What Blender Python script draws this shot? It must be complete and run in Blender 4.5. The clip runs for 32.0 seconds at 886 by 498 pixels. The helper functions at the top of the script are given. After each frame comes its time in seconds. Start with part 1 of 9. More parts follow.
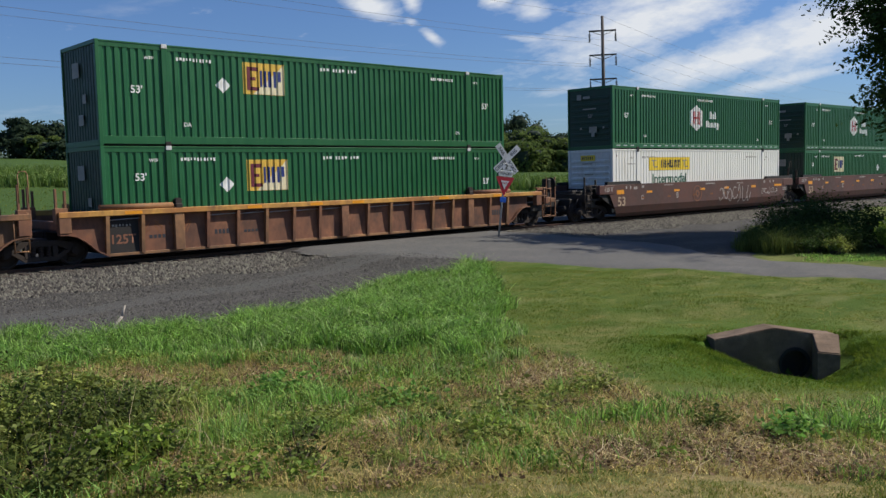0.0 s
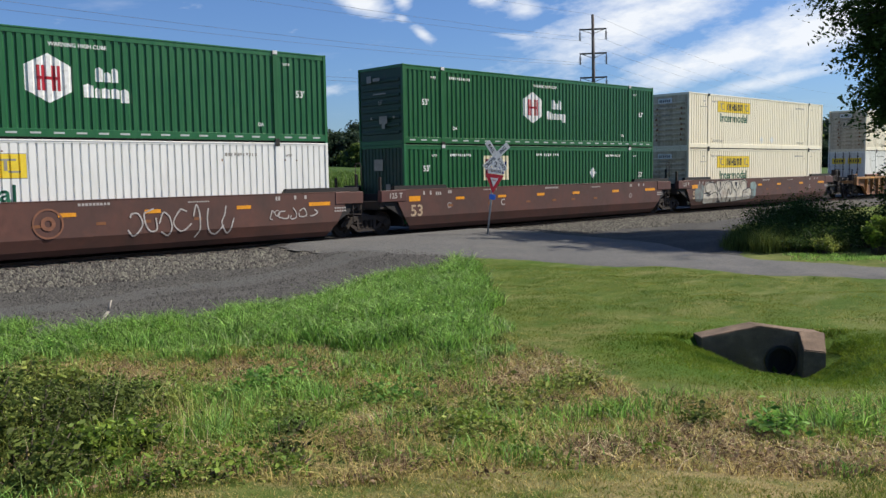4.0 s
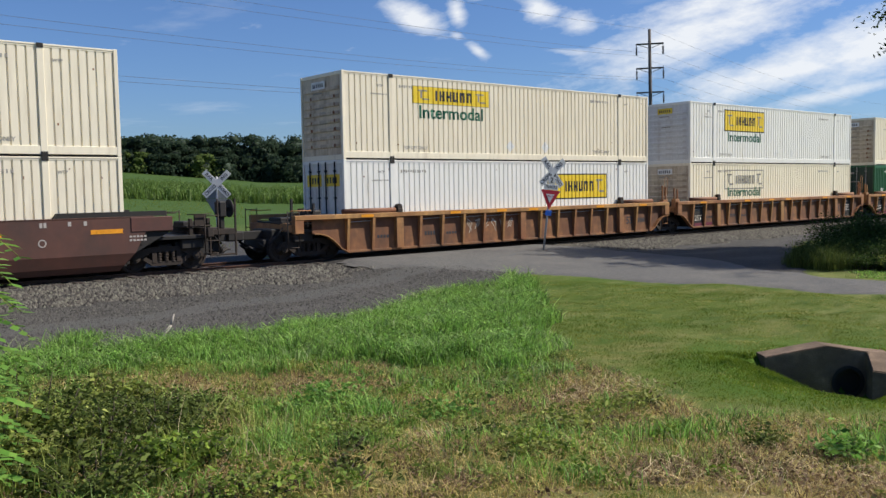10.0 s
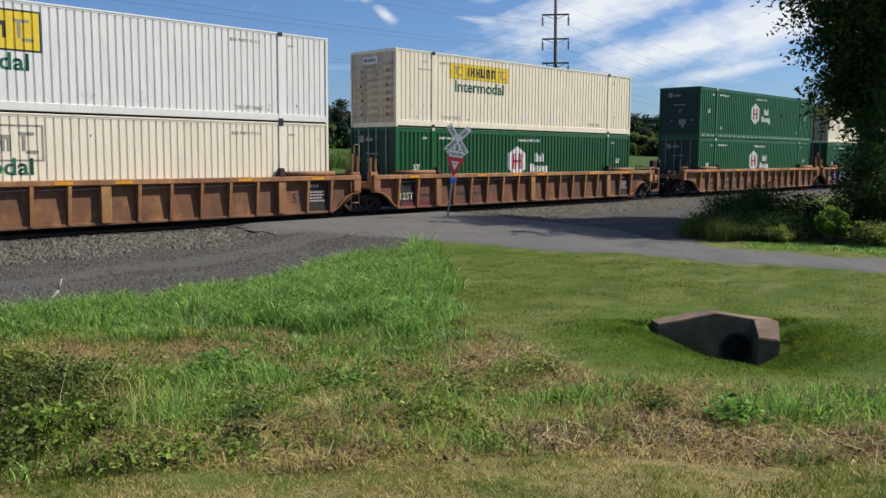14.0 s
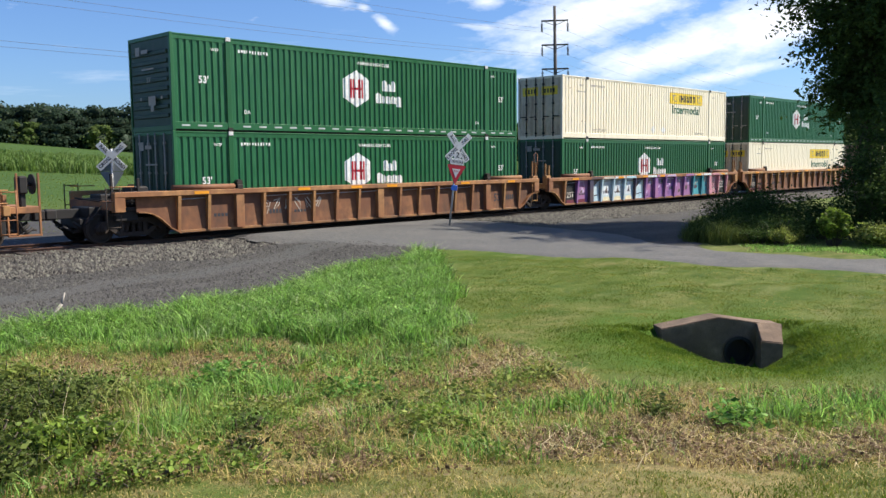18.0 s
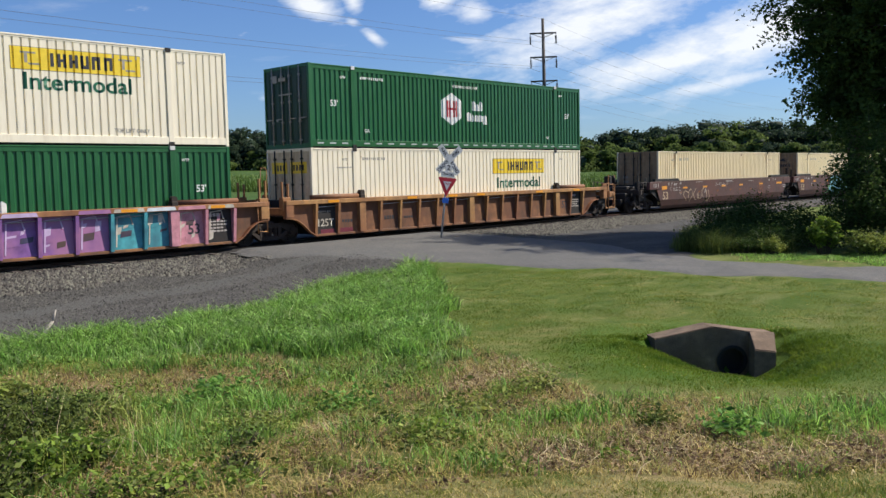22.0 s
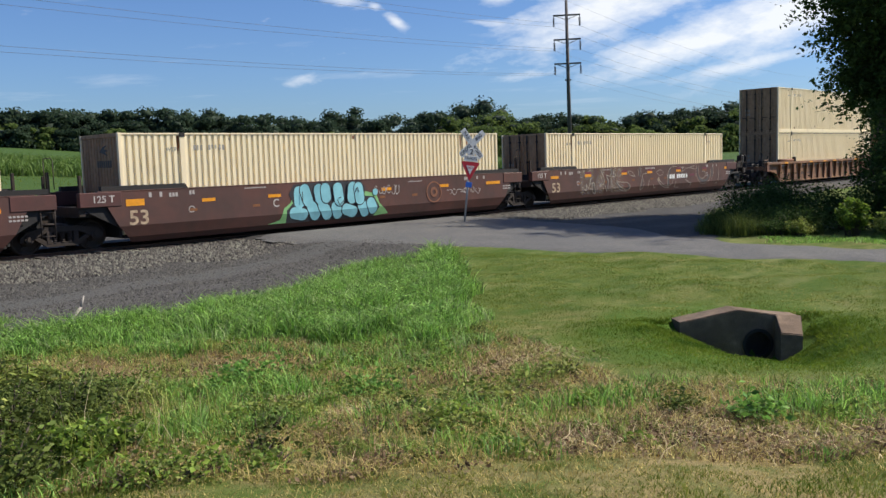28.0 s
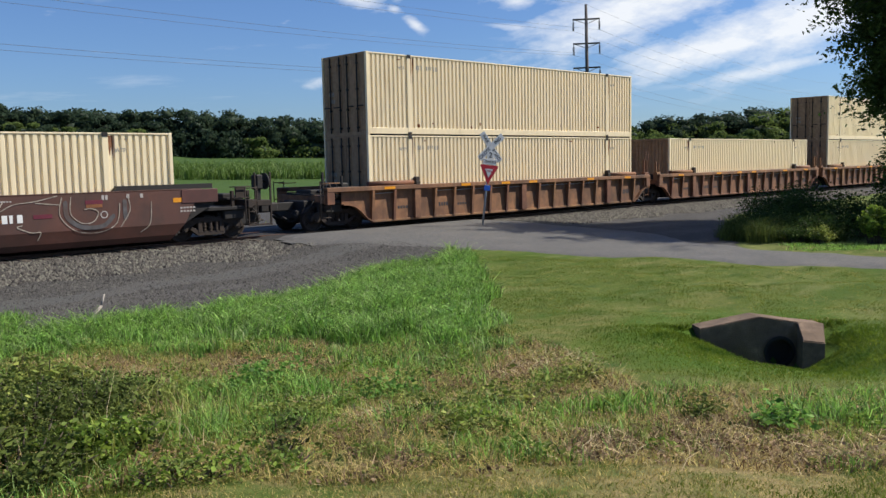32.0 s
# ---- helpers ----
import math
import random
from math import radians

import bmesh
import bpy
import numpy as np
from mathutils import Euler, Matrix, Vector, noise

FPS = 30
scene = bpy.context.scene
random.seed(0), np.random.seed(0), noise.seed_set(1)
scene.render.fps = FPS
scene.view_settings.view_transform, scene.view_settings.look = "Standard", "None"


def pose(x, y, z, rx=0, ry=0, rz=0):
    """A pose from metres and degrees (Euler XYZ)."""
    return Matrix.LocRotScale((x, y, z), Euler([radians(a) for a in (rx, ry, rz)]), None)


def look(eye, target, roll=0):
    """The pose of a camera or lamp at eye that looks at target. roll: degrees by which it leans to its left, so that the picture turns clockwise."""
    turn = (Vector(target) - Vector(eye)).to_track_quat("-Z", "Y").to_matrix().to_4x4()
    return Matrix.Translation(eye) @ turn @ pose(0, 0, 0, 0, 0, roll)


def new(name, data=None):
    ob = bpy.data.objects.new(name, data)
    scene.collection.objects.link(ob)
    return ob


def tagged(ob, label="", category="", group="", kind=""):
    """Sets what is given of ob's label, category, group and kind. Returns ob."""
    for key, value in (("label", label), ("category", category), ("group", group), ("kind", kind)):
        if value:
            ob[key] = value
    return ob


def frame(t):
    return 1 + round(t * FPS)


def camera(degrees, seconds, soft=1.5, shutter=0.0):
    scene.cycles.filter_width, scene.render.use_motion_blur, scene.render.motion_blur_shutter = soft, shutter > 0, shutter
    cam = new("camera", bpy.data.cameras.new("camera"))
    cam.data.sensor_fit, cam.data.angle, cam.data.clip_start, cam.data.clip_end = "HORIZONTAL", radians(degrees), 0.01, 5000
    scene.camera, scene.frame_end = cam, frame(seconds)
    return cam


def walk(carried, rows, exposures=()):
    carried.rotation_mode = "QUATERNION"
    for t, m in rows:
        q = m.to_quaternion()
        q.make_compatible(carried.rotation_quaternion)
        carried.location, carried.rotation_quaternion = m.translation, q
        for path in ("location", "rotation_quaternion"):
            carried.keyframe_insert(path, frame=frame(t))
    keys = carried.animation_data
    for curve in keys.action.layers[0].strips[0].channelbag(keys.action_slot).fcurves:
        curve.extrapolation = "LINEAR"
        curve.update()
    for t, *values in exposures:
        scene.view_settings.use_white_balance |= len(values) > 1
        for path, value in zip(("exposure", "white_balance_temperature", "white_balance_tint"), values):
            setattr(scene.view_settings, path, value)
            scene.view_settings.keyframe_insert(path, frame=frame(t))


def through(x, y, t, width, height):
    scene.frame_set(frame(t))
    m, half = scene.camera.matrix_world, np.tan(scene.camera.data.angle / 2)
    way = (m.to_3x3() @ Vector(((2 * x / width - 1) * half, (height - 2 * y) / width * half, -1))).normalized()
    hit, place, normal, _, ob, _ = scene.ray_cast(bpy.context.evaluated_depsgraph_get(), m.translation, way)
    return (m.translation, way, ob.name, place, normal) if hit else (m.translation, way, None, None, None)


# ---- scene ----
# ---------------------------------------------------------------- camera
cam = camera(54.23, 32.0, soft=1.45)
# seconds, eye x, y, z, bearing from +Y towards +X, pitch, lean
PATH = [
    (0, -0.057, -0.050, 2.229, 42.70, -4.87, -1.30),
    (0.5, -0.040, -0.051, 2.214, 43.00, -4.95, -1.40),
    (1, -0.056, -0.054, 2.224, 43.09, -4.91, -1.29),
    (1.5, -0.045, -0.048, 2.213, 43.56, -4.67, -1.09),
    (2, -0.063, -0.037, 2.228, 43.42, -4.79, -0.99),
    (2.5, -0.062, -0.054, 2.216, 41.94, -4.96, -0.88),
    (3, -0.034, -0.056, 2.219, 42.44, -5.08, -0.98),
    (3.5, -0.033, -0.052, 2.212, 43.48, -5.07, -0.85),
    (5.5, -0.046, -0.062, 2.220, 42.92, -5.00, -1.07),
    (6, -0.060, -0.048, 2.217, 42.76, -5.05, -0.87),
    (6.5, -0.091, -0.039, 2.223, 42.16, -3.48, -0.84),
    (7, -0.072, -0.063, 2.237, 41.32, -3.26, -1.35),
    (7.5, -0.072, -0.049, 2.233, 40.20, -3.20, -1.40),
    (8, -0.086, -0.035, 2.225, 38.55, -3.28, -1.95),
    (8.5, -0.052, -0.042, 2.221, 39.04, -3.52, -1.77),
    (9, -0.041, -0.051, 2.235, 41.63, -3.78, -1.29),
    (9.5, -0.046, -0.052, 2.248, 41.86, -3.65, -1.38),
    (10, -0.070, -0.030, 2.222, 39.81, -3.95, -0.99),
    (10.5, -0.050, -0.074, 2.226, 40.52, -4.06, -1.06),
    (11, 0.013, -0.047, 2.208, 43.73, -5.28, -0.65),
    (11.5, 0.089, 0.048, 2.186, 50.23, -6.13, -0.33),
    (12, 0.059, 0.058, 2.216, 50.43, -5.94, 0.10),
    (12.5, 0.023, 0.008, 2.223, 48.36, -5.52, 1.01),
    (13, 0.017, 0.023, 2.222, 46.06, -4.93, 0.92),
    (13.5, -0.005, 0.056, 2.223, 45.30, -6.19, 0.41),
    (14, 0.028, 0.035, 2.209, 46.12, -6.20, 0.32),
    (14.5, 0.038, 0.031, 2.216, 47.50, -6.66, 0.44),
    (16.5, 0.026, 0.035, 2.211, 47.09, -6.05, 0.18),
    (17, 0.024, 0.012, 2.212, 46.57, -5.75, -0.12),
    (17.5, 0.037, 0.004, 2.213, 46.59, -5.63, -0.59),
    (18, 0.035, 0.004, 2.223, 45.91, -5.72, -0.61),
    (18.5, 0.048, 0.001, 2.218, 45.97, -5.67, -0.67),
    (19, 0.036, -0.010, 2.213, 46.62, -5.81, -0.82),
    (19.5, 0.019, -0.003, 2.208, 46.68, -5.84, -0.46),
    (20, 0.040, 0.030, 2.217, 46.69, -5.45, -0.22),
    (20.5, 0.026, 0.038, 2.219, 47.15, -4.69, -0.57),
    (21, 0.030, 0.038, 2.223, 47.16, -4.70, -1.03),
    (21.5, 0.018, 0.012, 2.219, 46.62, -4.93, -1.06),
    (22, 0.017, 0.022, 2.221, 46.51, -4.89, -1.21),
    (22.5, 0.023, 0.019, 2.216, 46.53, -4.83, -1.35),
    (23, 0.030, 0.039, 2.211, 46.44, -5.01, -1.30),
    (23.5, 0.024, 0.006, 2.232, 46.08, -5.11, -1.47),
    (24, 0.012, 0.026, 2.224, 45.80, -5.11, -1.34),
    (24.5, 0.021, 0.031, 2.217, 45.45, -5.14, -1.41),
    (25, 0.023, 0.044, 2.222, 45.24, -5.24, -1.37),
    (25.5, 0.039, 0.016, 2.212, 44.95, -5.34, -1.50),
    (27.5, 0.033, 0.022, 2.216, 45.15, -5.91, -1.70),
    (28, 0.038, 0.016, 2.220, 44.89, -5.88, -1.70),
    (28.5, 0.025, 0.018, 2.210, 44.61, -5.69, -1.68),
    (29, 0.024, 0.034, 2.211, 44.21, -5.51, -1.49),
    (29.5, 0.027, 0.047, 2.209, 43.63, -5.31, -1.42),
    (30, 0.031, 0.049, 2.211, 43.73, -5.33, -1.47),
    (30.5, 0.025, 0.062, 2.215, 43.80, -5.49, -1.66),
    (31, 0.029, 0.046, 2.212, 43.52, -5.58, -1.66),
    (31.5, 0.031, 0.041, 2.216, 43.65, -5.64, -1.66),
    (32, 0.020, 0.063, 2.215, 43.80, -5.65, -1.14),
]


def view(x, y, z, bearing, pitch, lean):
    b, p = radians(bearing), radians(pitch)
    way = Vector((math.sin(b) * math.cos(p), math.cos(b) * math.cos(p), math.sin(p)))
    return look((x, y, z), Vector((x, y, z)) + way, lean)


# the clip's camera opens up and closes down a little on the way
STOPS = [(0, 0.12), (1, 0.24), (2, 0.32), (3, 0.36), (6, 0.41), (7, 0.36), (8, 0.32), (9, 0.30), (10, 0.31), (11, 0.38), (12, 0.40), (13, 0.28), (14, 0.28), (16.5, 0.42), (17, 0.48), (18, 0.78), (19, 0.54), (20, 0.52), (21, 0.26), (22, 0.46), (23, 0.48), (24, 0.52), (25, 0.52), (28, 0.44), (30, 0.38), (32, 0.38)]
walk(cam, [(r[0], view(*r[1:])) for r in PATH], STOPS)

# ---------------------------------------------------------------- sun, sky, exposure
SUN_AZ = Vector((0.85, -0.527, 0.0))
SUN_EL = radians(45)
sun = new("sun", bpy.data.lights.new("sun", "SUN"))
sun.data.energy, sun.data.angle, sun.data.color = 5.0, radians(0.5), (1.0, 0.93, 0.82)
to_sun = SUN_AZ * math.cos(SUN_EL) + Vector((0, 0, math.sin(SUN_EL)))
sun.matrix_world = look(to_sun * 60, (0, 0, 0))

world = bpy.data.worlds.new("sky")
scene.world = world
world.use_nodes = True


class Nodes:
    """Short way to write a node tree."""

    def __init__(self, tree):
        self.tree = tree
        tree.nodes.clear()

    def add(self, kind, ins=(), **props):
        n = self.tree.nodes.new(kind)
        if "operation" in props:
            n.operation = props["operation"]
        if props.get("use_clamp"):
            n.use_clamp = True
        if kind == "ShaderNodeMix":
            n.data_type, n.blend_type = "RGBA", props["blend_type"]
        for k, v in dict(ins).items():
            self.put(n, k, v)
        return n

    def put(self, n, k, v):
        s = n.inputs[k]
        if isinstance(v, bpy.types.NodeSocket):
            self.tree.links.new(v, s)
        elif isinstance(v, bpy.types.Node):
            self.tree.links.new(v.outputs[0], s)
        else:
            if s.type == "RGBA" and len(v) == 3:
                v = (*v, 1)
            s.default_value = v

    def math(self, op, a, b=0.0, clamp=False):
        return self.add("ShaderNodeMath", {0: a, 1: b}, operation=op, use_clamp=clamp).outputs[0]

    def vmath(self, op, a, b=(0, 0, 0)):
        n = self.add("ShaderNodeVectorMath", {0: a, 1: b}, operation=op)
        return n.outputs["Value"] if op in ("DOT_PRODUCT", "LENGTH") else n.outputs[0]

    def mix(self, f, a, b, blend="MIX"):
        n = self.add("ShaderNodeMix", data_type="RGBA", blend_type=blend)
        self.put(n, 0, f), self.put(n, 6, a), self.put(n, 7, b)
        return n.outputs[2]

    def noise(self, vec, scale, detail=4.0, rough=0.55, stretch=None, offset=(0, 0, 0)):
        if stretch or any(offset):
            vec = self.add("ShaderNodeMapping", {0: vec, 1: offset, 3: stretch or (1, 1, 1)}).outputs[0]
        return self.add("ShaderNodeTexNoise", {"Vector": vec, "Scale": scale, "Detail": detail, "Roughness": rough}).outputs[0]

    def ramp(self, fac, lo, hi, a=0.0, b=1.0):
        return self.add("ShaderNodeMapRange", {0: fac, 1: lo, 2: hi, 3: a, 4: b}).outputs[0]


def build_sky():
    n = Nodes(world.node_tree)
    sky = n.add("ShaderNodeTexSky")
    sky.sky_type, sky.sun_disc = "NISHITA", False
    sky.sun_elevation, sky.sun_rotation = SUN_EL, math.atan2(SUN_AZ.x, SUN_AZ.y)
    sky.air_density, sky.dust_density, sky.ozone_density = 1.0, 0.6, 1.6
    d = n.add("ShaderNodeTexCoord").outputs["Generated"]
    sep = n.add("ShaderNodeSeparateXYZ", {0: d}).outputs
    # a flat cloud deck: direction over height
    zz = n.math("MAXIMUM", sep[2], 0.03)
    deck = n.add("ShaderNodeCombineXYZ", {0: n.math("DIVIDE", sep[0], zz), 1: n.math("DIVIDE", sep[1], zz), 2: 0.0}).outputs[0]
    wisps = n.noise(deck, 0.55, 7.0, 0.62, stretch=(1.0, 0.55, 1.0), offset=(2.1, 0.6, 0))
    fine = n.noise(d, 16.0, 8.0, 0.68, stretch=(1.0, 1.0, 2.6))
    total = None
    # bearing, height, half width across, half height, lean, weight of each cloud bank
    for bearing, up, wide, high, lean, weight in CLOUDS:
        b, u = radians(bearing), radians(up)
        c = Vector((math.sin(b) * math.cos(u), math.cos(b) * math.cos(u), math.sin(u)))
        r = Vector((math.cos(b), -math.sin(b), 0))
        v = r.cross(c)
        le = radians(lean)
        r, v = r * math.cos(le) + v * math.sin(le), v * math.cos(le) - r * math.sin(le)
        x = n.math("DIVIDE", n.vmath("DOT_PRODUCT", d, tuple(r)), math.tan(radians(wide)))
        y = n.math("DIVIDE", n.vmath("DOT_PRODUCT", d, tuple(v)), math.tan(radians(high)))
        rr = n.math("ADD", n.math("MULTIPLY", x, x), n.math("MULTIPLY", y, y))
        bank = n.math("MULTIPLY", n.math("POWER", 2.718, n.math("MULTIPLY", rr, -1.0)), weight)
        bank = n.math("MULTIPLY", bank, n.math("GREATER_THAN", n.vmath("DOT_PRODUCT", d, tuple(c)), 0.0))
        total = bank if total is None else n.math("MAXIMUM", total, bank)
    streak = n.noise(n.vmath("ADD", d, n.add("ShaderNodeCombineXYZ", {2: n.math("MULTIPLY", n.vmath("DOT_PRODUCT", d, (0.6, -0.8, 0.0)), -0.30)}).outputs[0]), 6.0, 7.0, 0.62, stretch=(1.0, 1.0, 4.5), offset=(5, 2, 1))
    body = n.math("ADD", total, n.math("MULTIPLY", n.math("SUBTRACT", n.math("ADD", n.math("MULTIPLY", fine, 0.5), n.math("MULTIPLY", streak, 0.5)), 0.5), 2.8))
    banks = n.ramp(body, 0.30, 1.22)
    thin = n.math("MULTIPLY", n.ramp(wisps, 0.56, 0.80), 0.35)
    cover = n.math("MULTIPLY", n.math("MAXIMUM", banks, thin), n.ramp(sep[2], 0.02, 0.10))
    cover = n.math("MINIMUM", cover, 0.92)
    tint = n.mix(1.0, sky.outputs[0], (0.64, 0.87, 1.28), "MULTIPLY")
    col = n.mix(cover, tint, (10.4, 10.7, 11.1))
    bg = n.add("ShaderNodeBackground", {0: col, 1: 0.070})
    n.add("ShaderNodeOutputWorld", {0: bg})


CLOUDS = [
    (56.2, 9.3, 6.8, 1.75, 17, 1.2), (58.5, 11.6, 5.8, 1.7, 18, 1.2), (52.3, 8.1, 2.6, 0.75, 8, 0.95), (61.6, 7.0, 6.8, 1.35, 15, 1.2), (66.5, 8.0, 5.8, 2.0, 16, 1.2), (64.0, 5.3, 6.0, 0.5, 10, 0.8),
    (38.0, 11.1, 2.3, 0.85, -24, 1.1), (41.0, 11.3, 0.55, 1.1, 10, 0.9), (42.3, 8.9, 0.75, 0.35, -35, 1.0), (41.0, 9.9, 0.6, 0.3, -10, 0.75), (46.3, 11.4, 1.2, 0.75, -18, 1.1), (48.8, 10.4, 1.3, 1.0, -20, 0.72),
    (48.0, 8.7, 1.6, 0.3, -4, 0.72), (42.4, 12.4, 0.8, 0.5, 0, 0.9), (36.2, 5.4, 1.4, 0.4, 6, 0.5), (40.5, 5.8, 1.6, 0.5, 10, 0.45), (50.5, 5.2, 2.6, 0.4, 4, 0.55), (72.5, 9.5, 6.0, 1.8, 16, 1.1),
    (56, 18, 9, 3, 12, 0.7), (80, 12, 10, 4, 15, 0.7), (95, 20, 16, 6, 10, 0.7), (48, 26, 14, 4, 10, 0.6), (20, 30, 12, 4, -10, 0.5),
]
build_sky()

# ---------------------------------------------------------------- materials


def mat(name, base, rough=0.6, metal=0.0, other=None, grain=0.25, scale=6.0, stretch=None, dirt=None, dirt_at=(0.55, 0.8),
        dirt_scale=1.3, dirt_stretch=None, bump=0.15, bump_scale=40.0, island=0.0, per_thing=0.0, spec=0.5):
    """A procedural surface: base colour varied by grain, patches of a second colour and of dirt, and relief."""
    m = bpy.data.materials.new(name)
    m.use_nodes = True
    n = Nodes(m.node_tree)
    p = n.add("ShaderNodeTexCoord").outputs["Object"]
    small = n.noise(p, scale, 5.0, 0.6, stretch)
    col = n.mix(n.ramp(small, 0.3, 0.7), tuple(c * (1 - grain) for c in base), tuple(min(1, c * (1 + grain)) for c in base))
    if other:
        col = n.mix(n.ramp(n.noise(p, scale * 0.17, 4.0, 0.6, stretch, (3, 7, 1)), 0.42, 0.62), col, other)
    if dirt:
        d1 = n.noise(p, dirt_scale, 6.0, 0.65, dirt_stretch, (9, 4, 2))
        col = n.mix(n.ramp(d1, dirt_at[0], dirt_at[1], 0.0, 0.85), col, dirt)
    if island or per_thing:
        r = n.add("ShaderNodeNewGeometry").outputs["Random Per Island"] if island else n.add("ShaderNodeObjectInfo").outputs["Random"]
        k = island or per_thing
        hsv = n.add("ShaderNodeHueSaturation", {"Color": col, "Value": n.ramp(r, 0, 1, 1 - k, 1 + k),
                                                "Hue": n.ramp(r, 0, 1, 0.5 - 0.06 * k, 0.5 + 0.06 * k)})
        col = hsv.outputs[0]
    bs = n.add("ShaderNodeBsdfPrincipled", {"Base Color": col, "Metallic": metal, "Specular IOR Level": spec,
                                            "Roughness": n.ramp(small, 0.3, 0.7, max(0.05, rough - 0.08), min(1, rough + 0.08))})
    if bump:
        b = n.add("ShaderNodeBump", {"Strength": bump, "Distance": 0.02, "Height": n.noise(p, bump_scale, 4.0, 0.6)})
        n.put(bs, "Normal", b.outputs[0])
    n.add("ShaderNodeOutputMaterial", {0: bs})
    return m


def dust_mat(name, colour):
    """Thin dust rubbed over paint: broken streaks with the paint bare between them."""
    m = bpy.data.materials.new(name)
    m.use_nodes = True
    n = Nodes(m.node_tree)
    p = n.add("ShaderNodeTexCoord").outputs["Object"]
    streaks = n.ramp(n.noise(p, 9.0, 6.0, 0.75, (1.0, 1.0, 1.6)), 0.44, 0.62)
    patches = n.ramp(n.noise(p, 1.6, 3.0, 0.6), 0.32, 0.52)
    bs = n.add("ShaderNodeBsdfPrincipled", {"Base Color": colour, "Roughness": 0.9})
    mx = n.add("ShaderNodeMixShader", {0: n.math("MULTIPLY", n.math("MULTIPLY", streaks, patches), 0.75), 1: n.add("ShaderNodeBsdfTransparent"), 2: bs})
    n.add("ShaderNodeOutputMaterial", {0: mx})
    return m


def leaf_mat(name, a, b, island=0.35, through=0.35, gloss=0.3, spots=0.35, spot_scale=0.7, stretch=None):
    """Leaves and blades: two greens by piece, with light passing through."""
    m = bpy.data.materials.new(name)
    m.use_nodes = True
    n = Nodes(m.node_tree)
    r = n.add("ShaderNodeNewGeometry").outputs["Random Per Island"]
    p = n.add("ShaderNodeTexCoord").outputs["Object"]
    patch = n.ramp(n.noise(p, spot_scale, 5.0, 0.65, stretch), 0.38, 0.62)
    col = n.mix(n.math("ADD", n.math("MULTIPLY", r, 1 - spots), n.math("MULTIPLY", patch, spots)), a, b)
    hsv = n.add("ShaderNodeHueSaturation", {"Color": col, "Value": n.ramp(n.math("FRACT", n.math("MULTIPLY", r, 7.3)), 0, 1, 1 - island, 1 + island)})
    bs = n.add("ShaderNodeBsdfPrincipled", {"Base Color": hsv.outputs[0], "Roughness": 0.6, "Specular IOR Level": gloss})
    tr = n.add("ShaderNodeBsdfTranslucent", {0: hsv.outputs[0]})
    mx = n.add("ShaderNodeMixShader", {0: through, 1: bs, 2: tr})
    n.add("ShaderNodeOutputMaterial", {0: mx})
    return m


